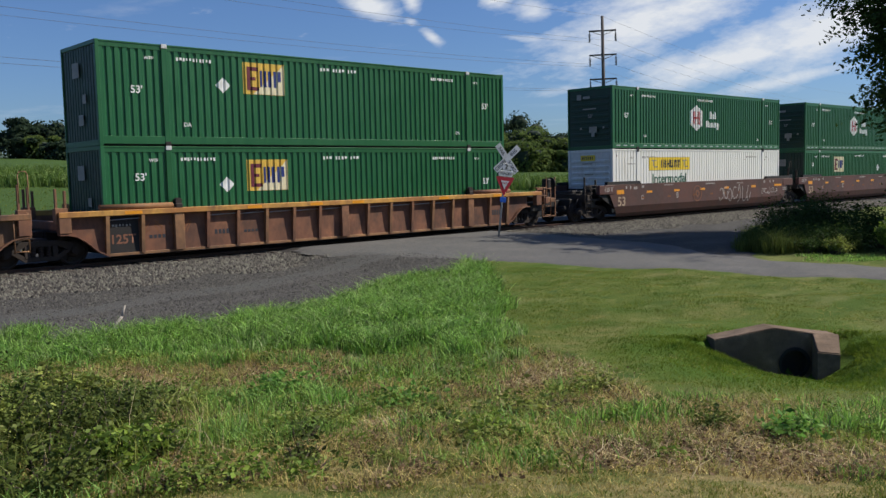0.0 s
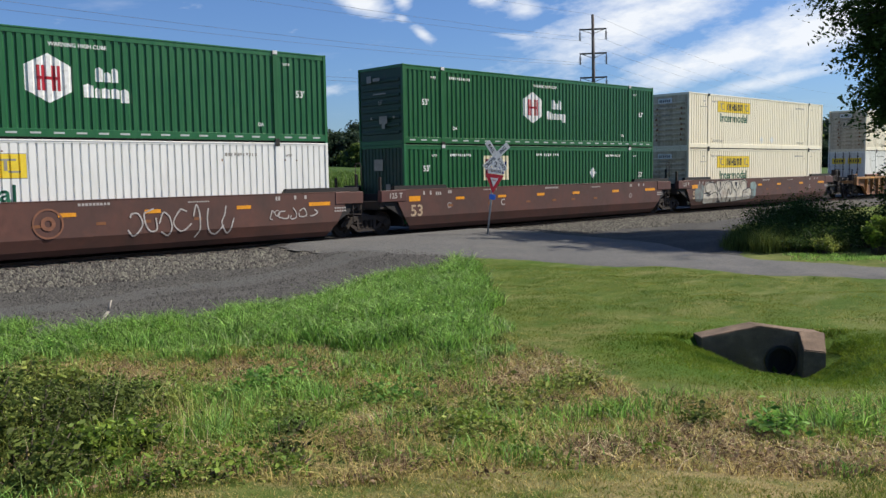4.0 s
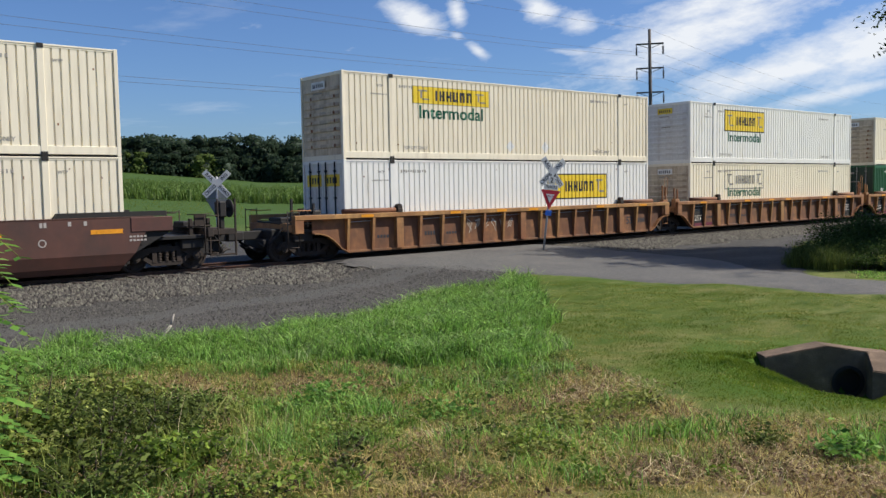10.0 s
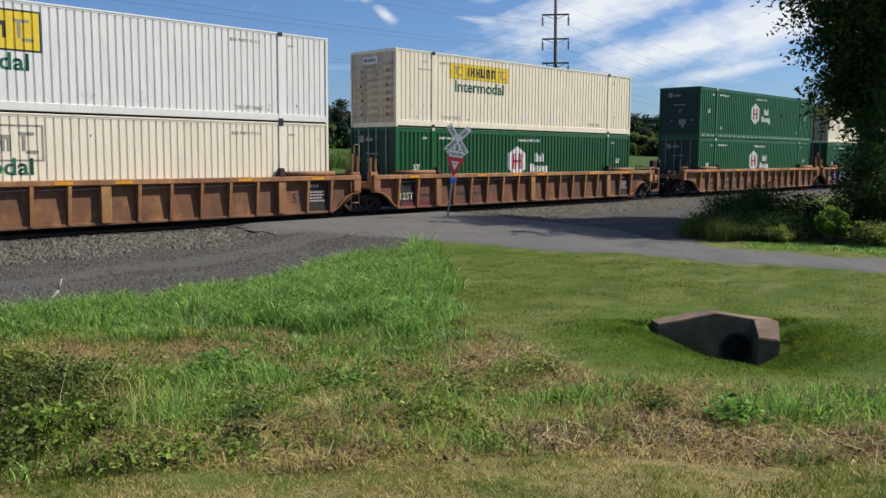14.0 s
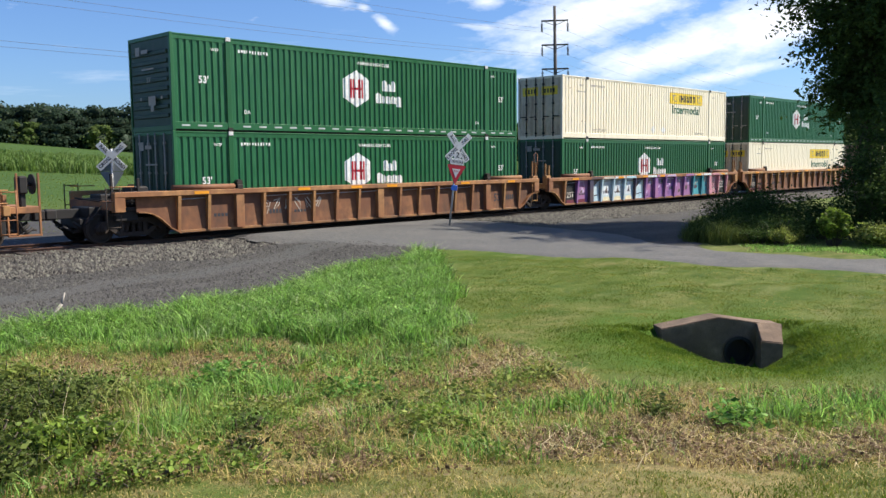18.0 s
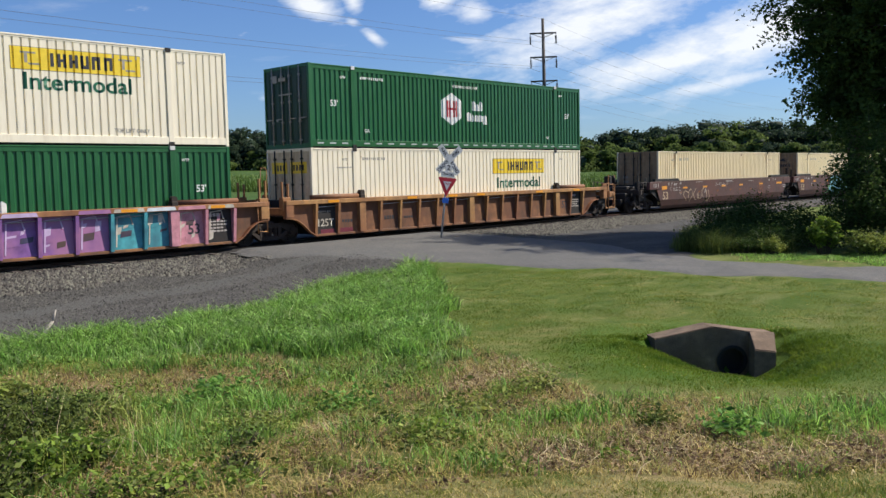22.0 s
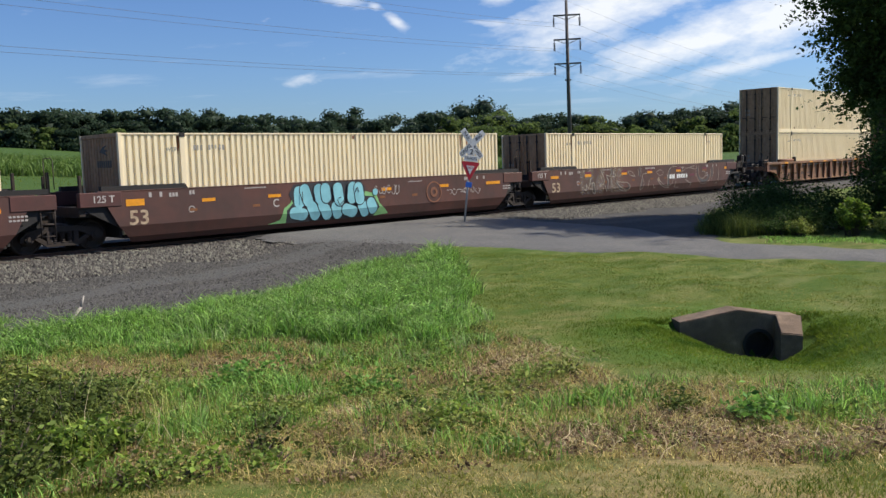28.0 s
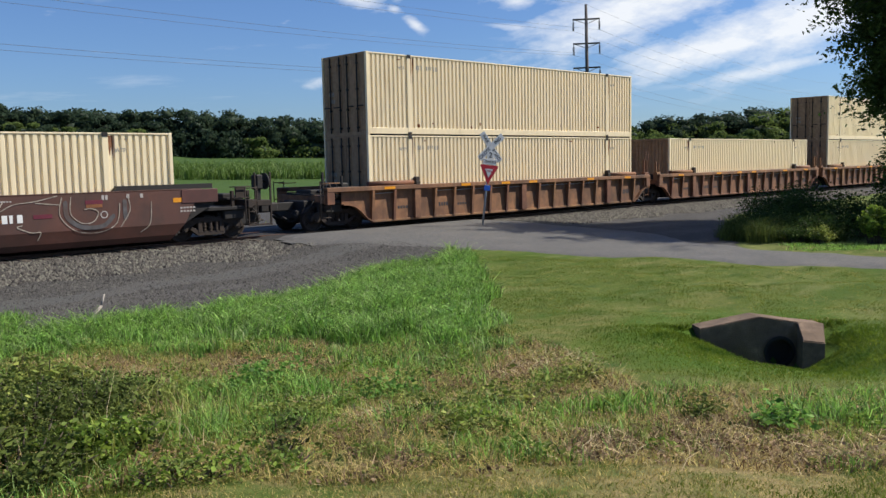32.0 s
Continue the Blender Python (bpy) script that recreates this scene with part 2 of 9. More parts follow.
GRIME = (0.045, 0.04, 0.035)
M = {
    "green_paint": mat("green_container_paint", (0.011, 0.104, 0.030), 0.42, grain=0.12, scale=9, stretch=(1, 1, 0.15), dirt=(0.05, 0.10, 0.06), dirt_at=(0.6, 0.95), dirt_stretch=(1.2, 1.2, 0.25), bump=0.05, per_thing=0.12),
    "green_dark": mat("dark_green_end", (0.006, 0.035, 0.018), 0.5, grain=0.15, dirt=GRIME, dirt_at=(0.5, 0.9), bump=0.05),
    "white_paint": mat("white_container_paint", (0.78, 0.77, 0.72), 0.45, grain=0.05, scale=9, stretch=(1, 1, 0.15), dirt=(0.50, 0.42, 0.31), dirt_at=(0.58, 0.95), dirt_stretch=(1.5, 1.5, 0.22), bump=0.05, per_thing=0.03),
    "ivory_paint": mat("ivory_container_paint", (0.83, 0.755, 0.585), 0.45, grain=0.05, scale=9, stretch=(1, 1, 0.15), dirt=(0.50, 0.40, 0.27), dirt_at=(0.54, 0.92), dirt_stretch=(2.6, 2.6, 0.20), bump=0.05, per_thing=0.03),
    "cream_paint": mat("cream_container_paint", (0.83, 0.70, 0.46), 0.48, grain=0.06, scale=9, stretch=(1, 1, 0.15), dirt=(0.42, 0.28, 0.14), dirt_at=(0.58, 0.95), dirt_stretch=(1.5, 1.5, 0.22), bump=0.05, per_thing=0.05),
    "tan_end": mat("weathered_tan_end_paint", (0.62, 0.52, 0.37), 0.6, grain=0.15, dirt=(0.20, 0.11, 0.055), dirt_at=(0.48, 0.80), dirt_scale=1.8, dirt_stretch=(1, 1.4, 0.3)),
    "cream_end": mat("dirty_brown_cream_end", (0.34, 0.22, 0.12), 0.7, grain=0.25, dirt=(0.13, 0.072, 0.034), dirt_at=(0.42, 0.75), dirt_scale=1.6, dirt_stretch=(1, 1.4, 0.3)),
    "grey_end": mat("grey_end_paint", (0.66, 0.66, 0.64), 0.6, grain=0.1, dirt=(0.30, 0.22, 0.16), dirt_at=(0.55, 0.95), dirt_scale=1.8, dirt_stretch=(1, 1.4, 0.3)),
    "tan_steel": mat("tan_well_car_paint", (0.375, 0.185, 0.066), 0.7, grain=0.28, scale=5, other=(0.27, 0.115, 0.042), dirt=(0.075, 0.038, 0.024), dirt_at=(0.45, 0.80), dirt_scale=1.6, dirt_stretch=(1, 1, 0.5), per_thing=0.16),
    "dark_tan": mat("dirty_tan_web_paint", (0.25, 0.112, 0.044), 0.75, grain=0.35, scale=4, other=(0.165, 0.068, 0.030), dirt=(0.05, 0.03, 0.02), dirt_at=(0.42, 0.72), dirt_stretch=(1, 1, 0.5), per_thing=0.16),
    "rust_steel": mat("rust_brown_well_car_paint", (0.27, 0.125, 0.058), 0.75, grain=0.25, scale=5, other=(0.17, 0.078, 0.04), dirt=(0.04, 0.025, 0.019), dirt_at=(0.42, 0.72), dirt_scale=1.4, dirt_stretch=(1, 1, 0.5), per_thing=0.18),
    "brown_steel": mat("brown_well_car_paint", (0.100, 0.036, 0.026), 0.6, grain=0.18, scale=4, other=(0.076, 0.031, 0.024), dirt=(0.038, 0.024, 0.019), dirt_at=(0.47, 0.80), dirt_scale=0.9, dirt_stretch=(1, 1, 0.6), per_thing=0.12),
    "yellow_chord": mat("worn_orange_yellow_chord_paint", (0.52, 0.27, 0.055), 0.6, grain=0.25, scale=5, other=(0.40, 0.17, 0.045), dirt=(0.14, 0.06, 0.03), dirt_at=(0.50, 0.78), dirt_scale=2.2, dirt_stretch=(1, 1, 0.6)),
    "black_steel": mat("sooty_black_steel", (0.014, 0.012, 0.011), 0.75, grain=0.4, dirt=(0.042, 0.023, 0.016), dirt_at=(0.55, 0.9)),
    "truck_steel": mat("grimy_truck_steel", (0.030, 0.021, 0.016), 0.85, grain=0.4, dirt=(0.075, 0.040, 0.025), dirt_at=(0.55, 0.9), dirt_scale=4),
    "tread": mat("polished_wheel_tread", (0.35, 0.33, 0.31), 0.3, metal=0.9, bump=0.0),
    "rail_steel": mat("rusty_rail_steel", (0.11, 0.055, 0.035), 0.6, metal=0.3, grain=0.3),
    "galvanised": mat("galvanised_metal", (0.42, 0.43, 0.44), 0.45, metal=0.6, grain=0.15),
    "white_mark": mat("white_lettering", (0.75, 0.75, 0.72), 0.55, grain=0.15, dirt=(0.35, 0.3, 0.25), dirt_scale=4, bump=0),
    "pale_mark": mat("pale_reflective_tape", (0.45, 0.48, 0.46), 0.5, grain=0.15, bump=0),
    "dull_mark": mat("dull_white_stencil", (0.40, 0.36, 0.33), 0.6, grain=0.4, scale=14, bump=0),
    "tan_mark": mat("dirty_tan_numerals", (0.42, 0.31, 0.20), 0.6, grain=0.3, scale=6, dirt=(0.16, 0.09, 0.06), dirt_at=(0.5, 0.85), dirt_scale=4, bump=0),
    "rust_ring": mat("faded_rust_ring", (0.21, 0.085, 0.045), 0.7, grain=0.3, bump=0),
    "teal_haze": mat("faint_teal_overspray", (0.20, 0.27, 0.26), 0.6, grain=0.4, scale=5, other=(0.12, 0.09, 0.08), bump=0),
    "dark_mark": mat("dark_lettering", (0.03, 0.03, 0.035), 0.55, grain=0.2, bump=0),
    "grey_mark": mat("faded_grey_lettering", (0.30, 0.28, 0.24), 0.55, grain=0.2, bump=0),
    "green_mark": mat("green_lettering", (0.008, 0.11, 0.055), 0.5, grain=0.15, bump=0),
    "cream_mark": mat("pale_cream_panel_paint", (0.72, 0.64, 0.42), 0.5, grain=0.12, bump=0),
    "blue_mark": mat("blue_lettering", (0.015, 0.03, 0.16), 0.5, grain=0.15, bump=0),
    "red_mark": mat("red_sign_paint", (0.42, 0.012, 0.025), 0.45, grain=0.12, bump=0),
    "yellow_mark": mat("yellow_panel_paint", (0.80, 0.58, 0.035), 0.45, grain=0.1, bump=0),
    "gold_mark": mat("gold_panel_paint", (0.66, 0.42, 0.06), 0.5, grain=0.12, bump=0),
    "amber": mat("amber_reflective_strip", (0.75, 0.30, 0.015), 0.4, grain=0.15, dirt=(0.25, 0.12, 0.03), dirt_scale=5, bump=0),
    "maroon_mark": mat("maroon_patch_paint", (0.13, 0.015, 0.03), 0.55, grain=0.2, bump=0),
    "orange_rust": mat("rust_stain", (0.22, 0.085, 0.03), 0.8, grain=0.4),
    "asphalt": mat("worn_asphalt", (0.108, 0.103, 0.095), 0.85, grain=0.25, scale=30, other=(0.085, 0.085, 0.083), dirt=(0.16, 0.148, 0.13), dirt_at=(0.5, 0.9), dirt_scale=0.5, bump=0.5, bump_scale=120),
    "gravel": mat("dark_crushed_gravel", (0.042, 0.039, 0.035), 0.95, grain=0.6, scale=26, other=(0.040, 0.037, 0.034), dirt=(0.085, 0.080, 0.073), dirt_at=(0.48, 0.72), dirt_scale=0.5, dirt_stretch=(0.35, 1.6, 1), bump=1.0, bump_scale=45),
    # sheet colour darkened as the shade in gaps between the loose stones
    "ballast": mat("gap_shade_stone_ballast", (0.042, 0.039, 0.035), 0.95, grain=0.6, scale=20, dirt=(0.055, 0.052, 0.048), dirt_at=(0.5, 0.8), dirt_scale=0.7, bump=1.0, bump_scale=28),
    # ballast darkened in its colour for the shade beneath the train
    "oily": mat("shade_dark_ballast", (0.022, 0.019, 0.017), 0.9, grain=0.5, scale=20, dirt=(0.06, 0.052, 0.045), dirt_at=(0.55, 0.8), dirt_scale=1.5, bump=1.0, bump_scale=28),
    "packed": mat("packed_wheel_track_gravel", (0.068, 0.065, 0.060), 0.95, grain=0.35, scale=30, dirt=(0.062, 0.066, 0.06), dirt_at=(0.45, 0.7), dirt_scale=1.2, dirt_stretch=(0.4, 1.4, 1), bump=0.6, bump_scale=60),
    "stone": mat("ballast_stone", (0.080, 0.072, 0.061), 0.9, grain=0.3, island=0.95, bump=0.3),
    "dark_stone": mat("dark_gravel_stone", (0.060, 0.056, 0.050), 0.9, grain=0.25, island=0.9, bump=0.3),
    "tie": mat("creosoted_tie_wood", (0.055, 0.042, 0.033), 0.9, grain=0.4, scale=12, stretch=(8, 1, 1), per_thing=0.25),
    "soil": mat("grassy_soil", (0.075, 0.105, 0.022), 0.95, grain=0.4, scale=14, other=(0.115, 0.115, 0.034), dirt=(0.17, 0.115, 0.055), dirt_at=(0.56, 0.78), dirt_scale=0.55, bump=0.8, bump_scale=30),
    "concrete": mat("weathered_brown_concrete", (0.205, 0.140, 0.092), 0.95, grain=0.35, scale=9, other=(0.125, 0.083, 0.052), dirt=(0.048, 0.038, 0.030), dirt_at=(0.5, 0.85), dirt_scale=2.5, bump=0.5),
    "bark": mat("dark_furrowed_bark", (0.075, 0.058, 0.042), 0.95, grain=0.4, scale=10, stretch=(1, 1, 0.2), bump=1.0, bump_scale=18),
    "wood_pole": mat("weathered_pole_wood", (0.10, 0.085, 0.075), 0.9, grain=0.3, stretch=(1, 1, 0.1)),
    "porcelain": mat("brown_insulator_glaze", (0.06, 0.045, 0.04), 0.3, grain=0.1, bump=0),
    "cable": mat("grey_aluminium_cable", (0.12, 0.13, 0.14), 0.5, metal=0.5, bump=0),
    "pine_board": mat("bleached_stick_wood", (0.30, 0.27, 0.23), 0.85, grain=0.2),
    "house_white": mat("white_clapboard", (0.75, 0.75, 0.73), 0.6, grain=0.05),
    "roof_grey": mat("grey_shingle_roof", (0.16, 0.16, 0.17), 0.8, grain=0.2),
    "sign_white": mat("weathered_white_sign", (0.62, 0.62, 0.60), 0.4, grain=0.1, dirt=(0.35, 0.34, 0.32), dirt_scale=3, bump=0),
    "sign_black": mat("black_sign_lettering", (0.02, 0.02, 0.022), 0.5, bump=0),
    "bright_sign": mat("white_reflective_sign", (0.74, 0.75, 0.75), 0.4, grain=0.06, bump=0),
    "plate_back": mat("grey_sign_back", (0.26, 0.28, 0.29), 0.5, metal=0.2, grain=0.1, bump=0),
    "sign_blue": mat("blue_sign_paint", (0.01, 0.09, 0.42), 0.4, grain=0.1, bump=0),
    "teal_spray": mat("pale_teal_spray_paint", (0.22, 0.50, 0.55), 0.5, grain=0.15, scale=3, other=(0.16, 0.40, 0.46), bump=0),
    "pale_green_spray": mat("pale_green_spray_paint", (0.20, 0.42, 0.16), 0.5, grain=0.2, scale=3, bump=0),
    "faint_mark": mat("faint_chalky_spray_line", (0.36, 0.31, 0.25), 0.7, grain=0.4, scale=9, dirt=(0.12, 0.07, 0.055), dirt_at=(0.48, 0.75), dirt_scale=5, bump=0),
    "smoke_spray": mat("smoky_grey_spray_haze", (0.085, 0.078, 0.078), 0.7, grain=0.4, scale=6, other=(0.085, 0.055, 0.045), bump=0),
    "chalk_dust": dust_mat("rubbed_chalk_dust", (0.42, 0.36, 0.29)),
    "chalk_spray": mat("chalky_white_spray_paint", (0.50, 0.46, 0.38), 0.65, grain=0.3, scale=5, dirt=(0.20, 0.14, 0.11), dirt_at=(0.45, 0.8), dirt_scale=2.2, bump=0),
    "purple_spray": mat("purple_spray_paint", (0.20, 0.09, 0.28), 0.5, grain=0.3, scale=4, other=(0.36, 0.16, 0.30), bump=0),
    "pink_spray": mat("pink_spray_paint", (0.50, 0.22, 0.26), 0.5, grain=0.3, scale=4, bump=0),
    "lilac_spray": mat("pale_lilac_spray_paint", (0.52, 0.40, 0.58), 0.5, grain=0.2, scale=4, bump=0),
    "navy_spray": mat("dark_blue_spray_paint", (0.045, 0.040, 0.085), 0.5, grain=0.3, scale=4, other=(0.10, 0.06, 0.05), bump=0),
    "pale_spray": mat("white_blue_spray_paint", (0.62, 0.66, 0.68), 0.5, grain=0.15, scale=4, bump=0),
    "bright_teal_spray": mat("teal_spray_paint", (0.07, 0.34, 0.38), 0.5, grain=0.25, scale=4, other=(0.05, 0.16, 0.20), bump=0),
    "sky_spray": mat("pale_blue_spray_paint", (0.38, 0.55, 0.62), 0.5, grain=0.25, scale=4, other=(0.55, 0.60, 0.60), bump=0),
    "blade": leaf_mat("tall_green_grass", (0.075, 0.215, 0.020), (0.335, 0.510, 0.115), 0.75, 0.46, 0.5, 0.3, 1.8),
    "pale_blade": leaf_mat("pale_green_grass_stems", (0.20, 0.33, 0.075), (0.50, 0.56, 0.27), 0.4, 0.4, 0.3),
    "fresh_leaf": leaf_mat("fresh_green_weed_leaves", (0.070, 0.190, 0.030), (0.230, 0.390, 0.080), 0.5, 0.42, 0.2),
    "lawn": leaf_mat("mown_lawn_grass", (0.078, 0.135, 0.013), (0.250, 0.272, 0.054), 0.16, 0.5, 0.1, 0.8, 1.3, (0.45, 1.0, 1.0)),
    "dry": leaf_mat("dry_straw_grass", (0.35, 0.265, 0.085), (0.66, 0.55, 0.215), 0.4, 0.35, 0.15, 0.3, 2.0),
    "lush": leaf_mat("lush_hollow_grass", (0.052, 0.115, 0.010), (0.200, 0.265, 0.030), 0.25, 0.45, 0.1, 0.75, 1.6),
    "pale_straw": leaf_mat("pale_cut_straw", (0.50, 0.39, 0.20), (0.78, 0.66, 0.42), 0.3, 0.3, 0.15),
    "weed": leaf_mat("mixed_green_weeds", (0.122, 0.188, 0.030), (0.365, 0.385, 0.095), 0.5, 0.42),
    "dead_leaf": leaf_mat("brown_dead_leaves", (0.13, 0.080, 0.045), (0.38, 0.26, 0.15), 0.4, 0.15, 0.1),
    "shade_weed": leaf_mat("dark_and_shaded_olive_leaves", (0.036, 0.066, 0.014), (0.160, 0.195, 0.045), 0.5, 0.35, 0.15),
    "bush_leaf": leaf_mat("bright_bush_leaves", (0.065, 0.140, 0.016), (0.270, 0.350, 0.055), 0.55, 0.45),
    # leaf green darkened to stand for backlit and shaded foliage
    "shade_leaf": leaf_mat("deep_green_shade_leaves", (0.030, 0.060, 0.016), (0.082, 0.128, 0.032), 0.4, 0.35, 0.06),
    # green lifted towards blue: distance haze put into the leaf colour
    "wood_leaf": leaf_mat("far_wood_leaves", (0.036, 0.060, 0.037), (0.052, 0.080, 0.045), 0.12, 0.5, 0.03, 0.6, 0.12),
    "wood_leaf_light": leaf_mat("light_far_wood_leaves", (0.095, 0.142, 0.038), (0.150, 0.200, 0.060), 0.12, 0.5, 0.03, 0.6, 0.12),
    "corn": leaf_mat("green_corn_leaves", (0.075, 0.150, 0.024), (0.165, 0.240, 0.052), 0.3, 0.35),
}
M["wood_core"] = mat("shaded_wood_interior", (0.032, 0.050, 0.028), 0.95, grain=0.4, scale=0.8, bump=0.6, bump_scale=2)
M["far_ridge"] = mat("far_wooded_ridge", (0.045, 0.075, 0.045), 0.95, grain=0.35, scale=0.03, bump=0)

# ---------------------------------------------------------------- mesh helpers


def link(name, me, material, parent=None, label="", at=None):
    ob = new(name, me)
    if material is not None and not me.materials:
        me.materials.append(material)
    if parent is not None:
        ob.parent = parent
    if at is not None:
        ob.matrix_basis = at
    if label:
        tagged(ob, label)
    return ob


def part(name, bm, material, parent, label=""):
    me = bpy.data.meshes.new(name)
    bm.to_mesh(me)
    bm.free()
    return link(name, me, material, parent, label)


CACHE = {}


def shared(key, material, make):
    """The mesh under this key, made once; make fills a bmesh."""
    key = (key, material.name)
    if key not in CACHE:
        bm = bmesh.new()
        make(bm)
        me = bpy.data.meshes.new(str(key[0]).split(" ")[0])
        bm.to_mesh(me)
        bm.free()
        me.materials.append(material)
        CACHE[key] = me
    return CACHE[key]


def box(bm, x0, x1, y0, y1, z0, z1, bevel=0.0):
    vs = [bm.verts.new((x, y, z)) for x in (x0, x1) for y in (y0, y1) for z in (z0, z1)]
    fs = [bm.faces.new([vs[i] for i in f]) for f in ((0, 1, 3, 2), (4, 6, 7, 5), (0, 4, 5, 1), (2, 3, 7, 6), (0, 2, 6, 4), (1, 5, 7, 3))]
    if bevel:
        bmesh.ops.bevel(bm, geom=list({e for f in fs for e in f.edges}), offset=bevel, segments=1, affect="EDGES", clamp_overlap=True)


def prism(bm, outline, y0, y1):
    """An outline of (x, z) points, given anticlockwise as seen from -Y, drawn from y0 to y1 (y0 < y1)."""
    a = [bm.verts.new((x, y0, z)) for x, z in outline]
    b = [bm.verts.new((x, y1, z)) for x, z in outline]
    bm.faces.new(a)
    bm.faces.new(b[::-1])
    k = len(a)
    for i in range(k):
        j = (i + 1) % k
        bm.faces.new((a[j], a[i], b[i], b[j]))


def tube(bm, a, b, r, n=8, r2=None):
    a, b = Vector(a), Vector(b)
    q = (b - a).to_track_quat("Z", "Y")
    r2 = r if r2 is None else r2
    va = [bm.verts.new(a + q @ Vector((r * math.cos(k * math.tau / n), r * math.sin(k * math.tau / n), 0))) for k in range(n)]
    vb = [bm.verts.new(b + q @ Vector((r2 * math.cos(k * math.tau / n), r2 * math.sin(k * math.tau / n), 0))) for k in range(n)]
    for k in range(n):
        f = bm.faces.new((va[k], va[(k + 1) % n], vb[(k + 1) % n], vb[k]))
        f.smooth = True
    bm.faces.new(va[::-1])
    bm.faces.new(vb)


def path_tube(bm, pts, r, n=6):
    for a, b in zip(pts, pts[1:]):
        tube(bm, a, b, r, n)


def raw_mesh(name, verts, faces, material):
    """A mesh from arrays: verts (n, 3), faces (m, 3) or (m, 4)."""
    verts, faces = np.asarray(verts, np.float32), np.asarray(faces, np.int32)
    me = bpy.data.meshes.new(name)
    me.vertices.add(len(verts))
    me.vertices.foreach_set("co", verts.ravel())
    k = faces.shape[1]
    me.loops.add(faces.size)
    me.loops.foreach_set("vertex_index", faces.ravel())
    me.polygons.add(len(faces))
    me.polygons.foreach_set("loop_start", np.arange(0, faces.size, k, dtype=np.int32))
    me.update(calc_edges=True)
    me.validate()
    me.materials.append(material)
    return me


TEXTS = {}


def text_mesh(words, size, material):
    """The built-in font as a mesh, standing in the XZ plane, its middle at the origin."""
    key = (words, size, material.name)
    if key not in TEXTS:
        cu = bpy.data.curves.new("lettering", "FONT")
        cu.body, cu.size, cu.align_x, cu.align_y, cu.offset = words, size, "CENTER", "CENTER", size * 0.018
        cu.resolution_u = 3
        ob = bpy.data.objects.new("lettering", cu)
        me = bpy.data.meshes.new_from_object(ob)
        bpy.data.objects.remove(ob)
        me.transform(Matrix.Rotation(radians(90), 4, "X"))
        me.materials.clear()
        me.materials.append(material)
        TEXTS[key] = me
    return TEXTS[key]


def smooth(a, b, x):
    t = np.clip((x - a) / (b - a), 0, 1)
    return t * t * (3 - 2 * t)

# ---------------------------------------------------------------- lie of the land
TRACK_Y = 25.13
EDGE_AZ = np.array([-180, -30, 5, 18, 28, 35, 50, 70, 90, 140, 180])
EDGE_Z = np.array([3.0, 5.0, 9.0, 9.0, 5.2, 4.6, 2.6, 2.2, 1.8, 2.0, 3.0])
# the culvert's headwall: the foot of its peak, the way along the wall and the way out of it
CULVERT = (12.06, 5.95)
ALONG, OUTWARD = (0.766, -0.643), (-0.643, -0.766)


def culvert_frame(x, y):
    """Metres along the headwall and out in front of it."""
    dx, dy = x - CULVERT[0], y - CULVERT[1]
    return dx * ALONG[0] + dy * ALONG[1], dx * OUTWARD[0] + dy * OUTWARD[1]


def land(x, y):
    """Height of the ground over the plan, with the rails' top at 0."""
    x, y = np.asarray(x, float), np.asarray(y, float)
    d = np.hypot(x, y)
    z = -0.30 + 0.85 * (1 - smooth(1.5, 11.5, d))
    # lane on the near side of the track, lower to the west
    west = 1 - smooth(10.0, 16.0, x)
    z = z - 0.12 * west * smooth(11.0, 15.0, y)
    # the road climbs to the crossing
    on_road = smooth(13.5, 16.5, x) * (1 - smooth(24.5, 28.0, x))
    z = z + on_road * smooth(13.0, 23.0, y) * 0.24
    # hollow before the culvert, steep at the wall and running out over the lawn
    a, b = culvert_frame(x, y)
    across = np.exp(-((a - 0.22) / np.where(a > 0.22, 0.86, 0.98 + 0.16 * np.clip(b, 0, 3))) ** 2)
    z = z - 0.67 * across * smooth(-0.36, -0.14, b) * np.clip(1 - b / 3.6, 0, 1) ** 1.35
    # track bed and the far side
    k = smooth(21.0, 23.7, y)
    z = z * (1 - k) + k * -0.16
    k = smooth(31.0, 36.0, y)
    z = z * (1 - k) + k * -0.6
    # the fields rise to the woods
    az = np.degrees(np.arctan2(x, y))
    rise = np.interp(az, EDGE_AZ, EDGE_Z)
    k = np.clip((d - 45) / 195.0, 0, 1) * smooth(33, 60, y)
    z = z + k * (rise + 0.6)
    bumps = 0.035 * np.sin(x * 1.7 + 0.6 * y) * np.sin(y * 1.3 - 0.4 * x) + 0.02 * np.sin(3.1 * x) * np.sin(2.7 * y + 1)
    return z + bumps * (1 - smooth(11, 17, y) * 0.85) * (1 - smooth(40, 80, d))


def stretch_axis(lo, hi, step, far):
    inner = np.arange(lo, hi + step / 2, step)
    grow, out = step, []
    v = 0.0
    while v < far:
        grow *= 1.13
        v += grow
        out.append(v)
    out = np.array(out)
    return np.concatenate([(lo - out)[::-1], inner, hi + out])


def grid_mesh(name, xs, ys, zf, material):
    X, Y = np.meshgrid(xs, ys, indexing="ij")
    V = np.stack([X.ravel(), Y.ravel(), zf(X, Y).ravel()], 1)
    nx, ny = len(xs), len(ys)
    i = (np.arange(nx - 1)[:, None] * ny + np.arange(ny - 1)[None, :]).ravel()
    return raw_mesh(name, V, np.stack([i, i + ny, i + ny + 1, i + 1], 1), material)


def smooth_faces(me):
    me.polygons.foreach_set("use_smooth", np.ones(len(me.polygons), bool))
    return me


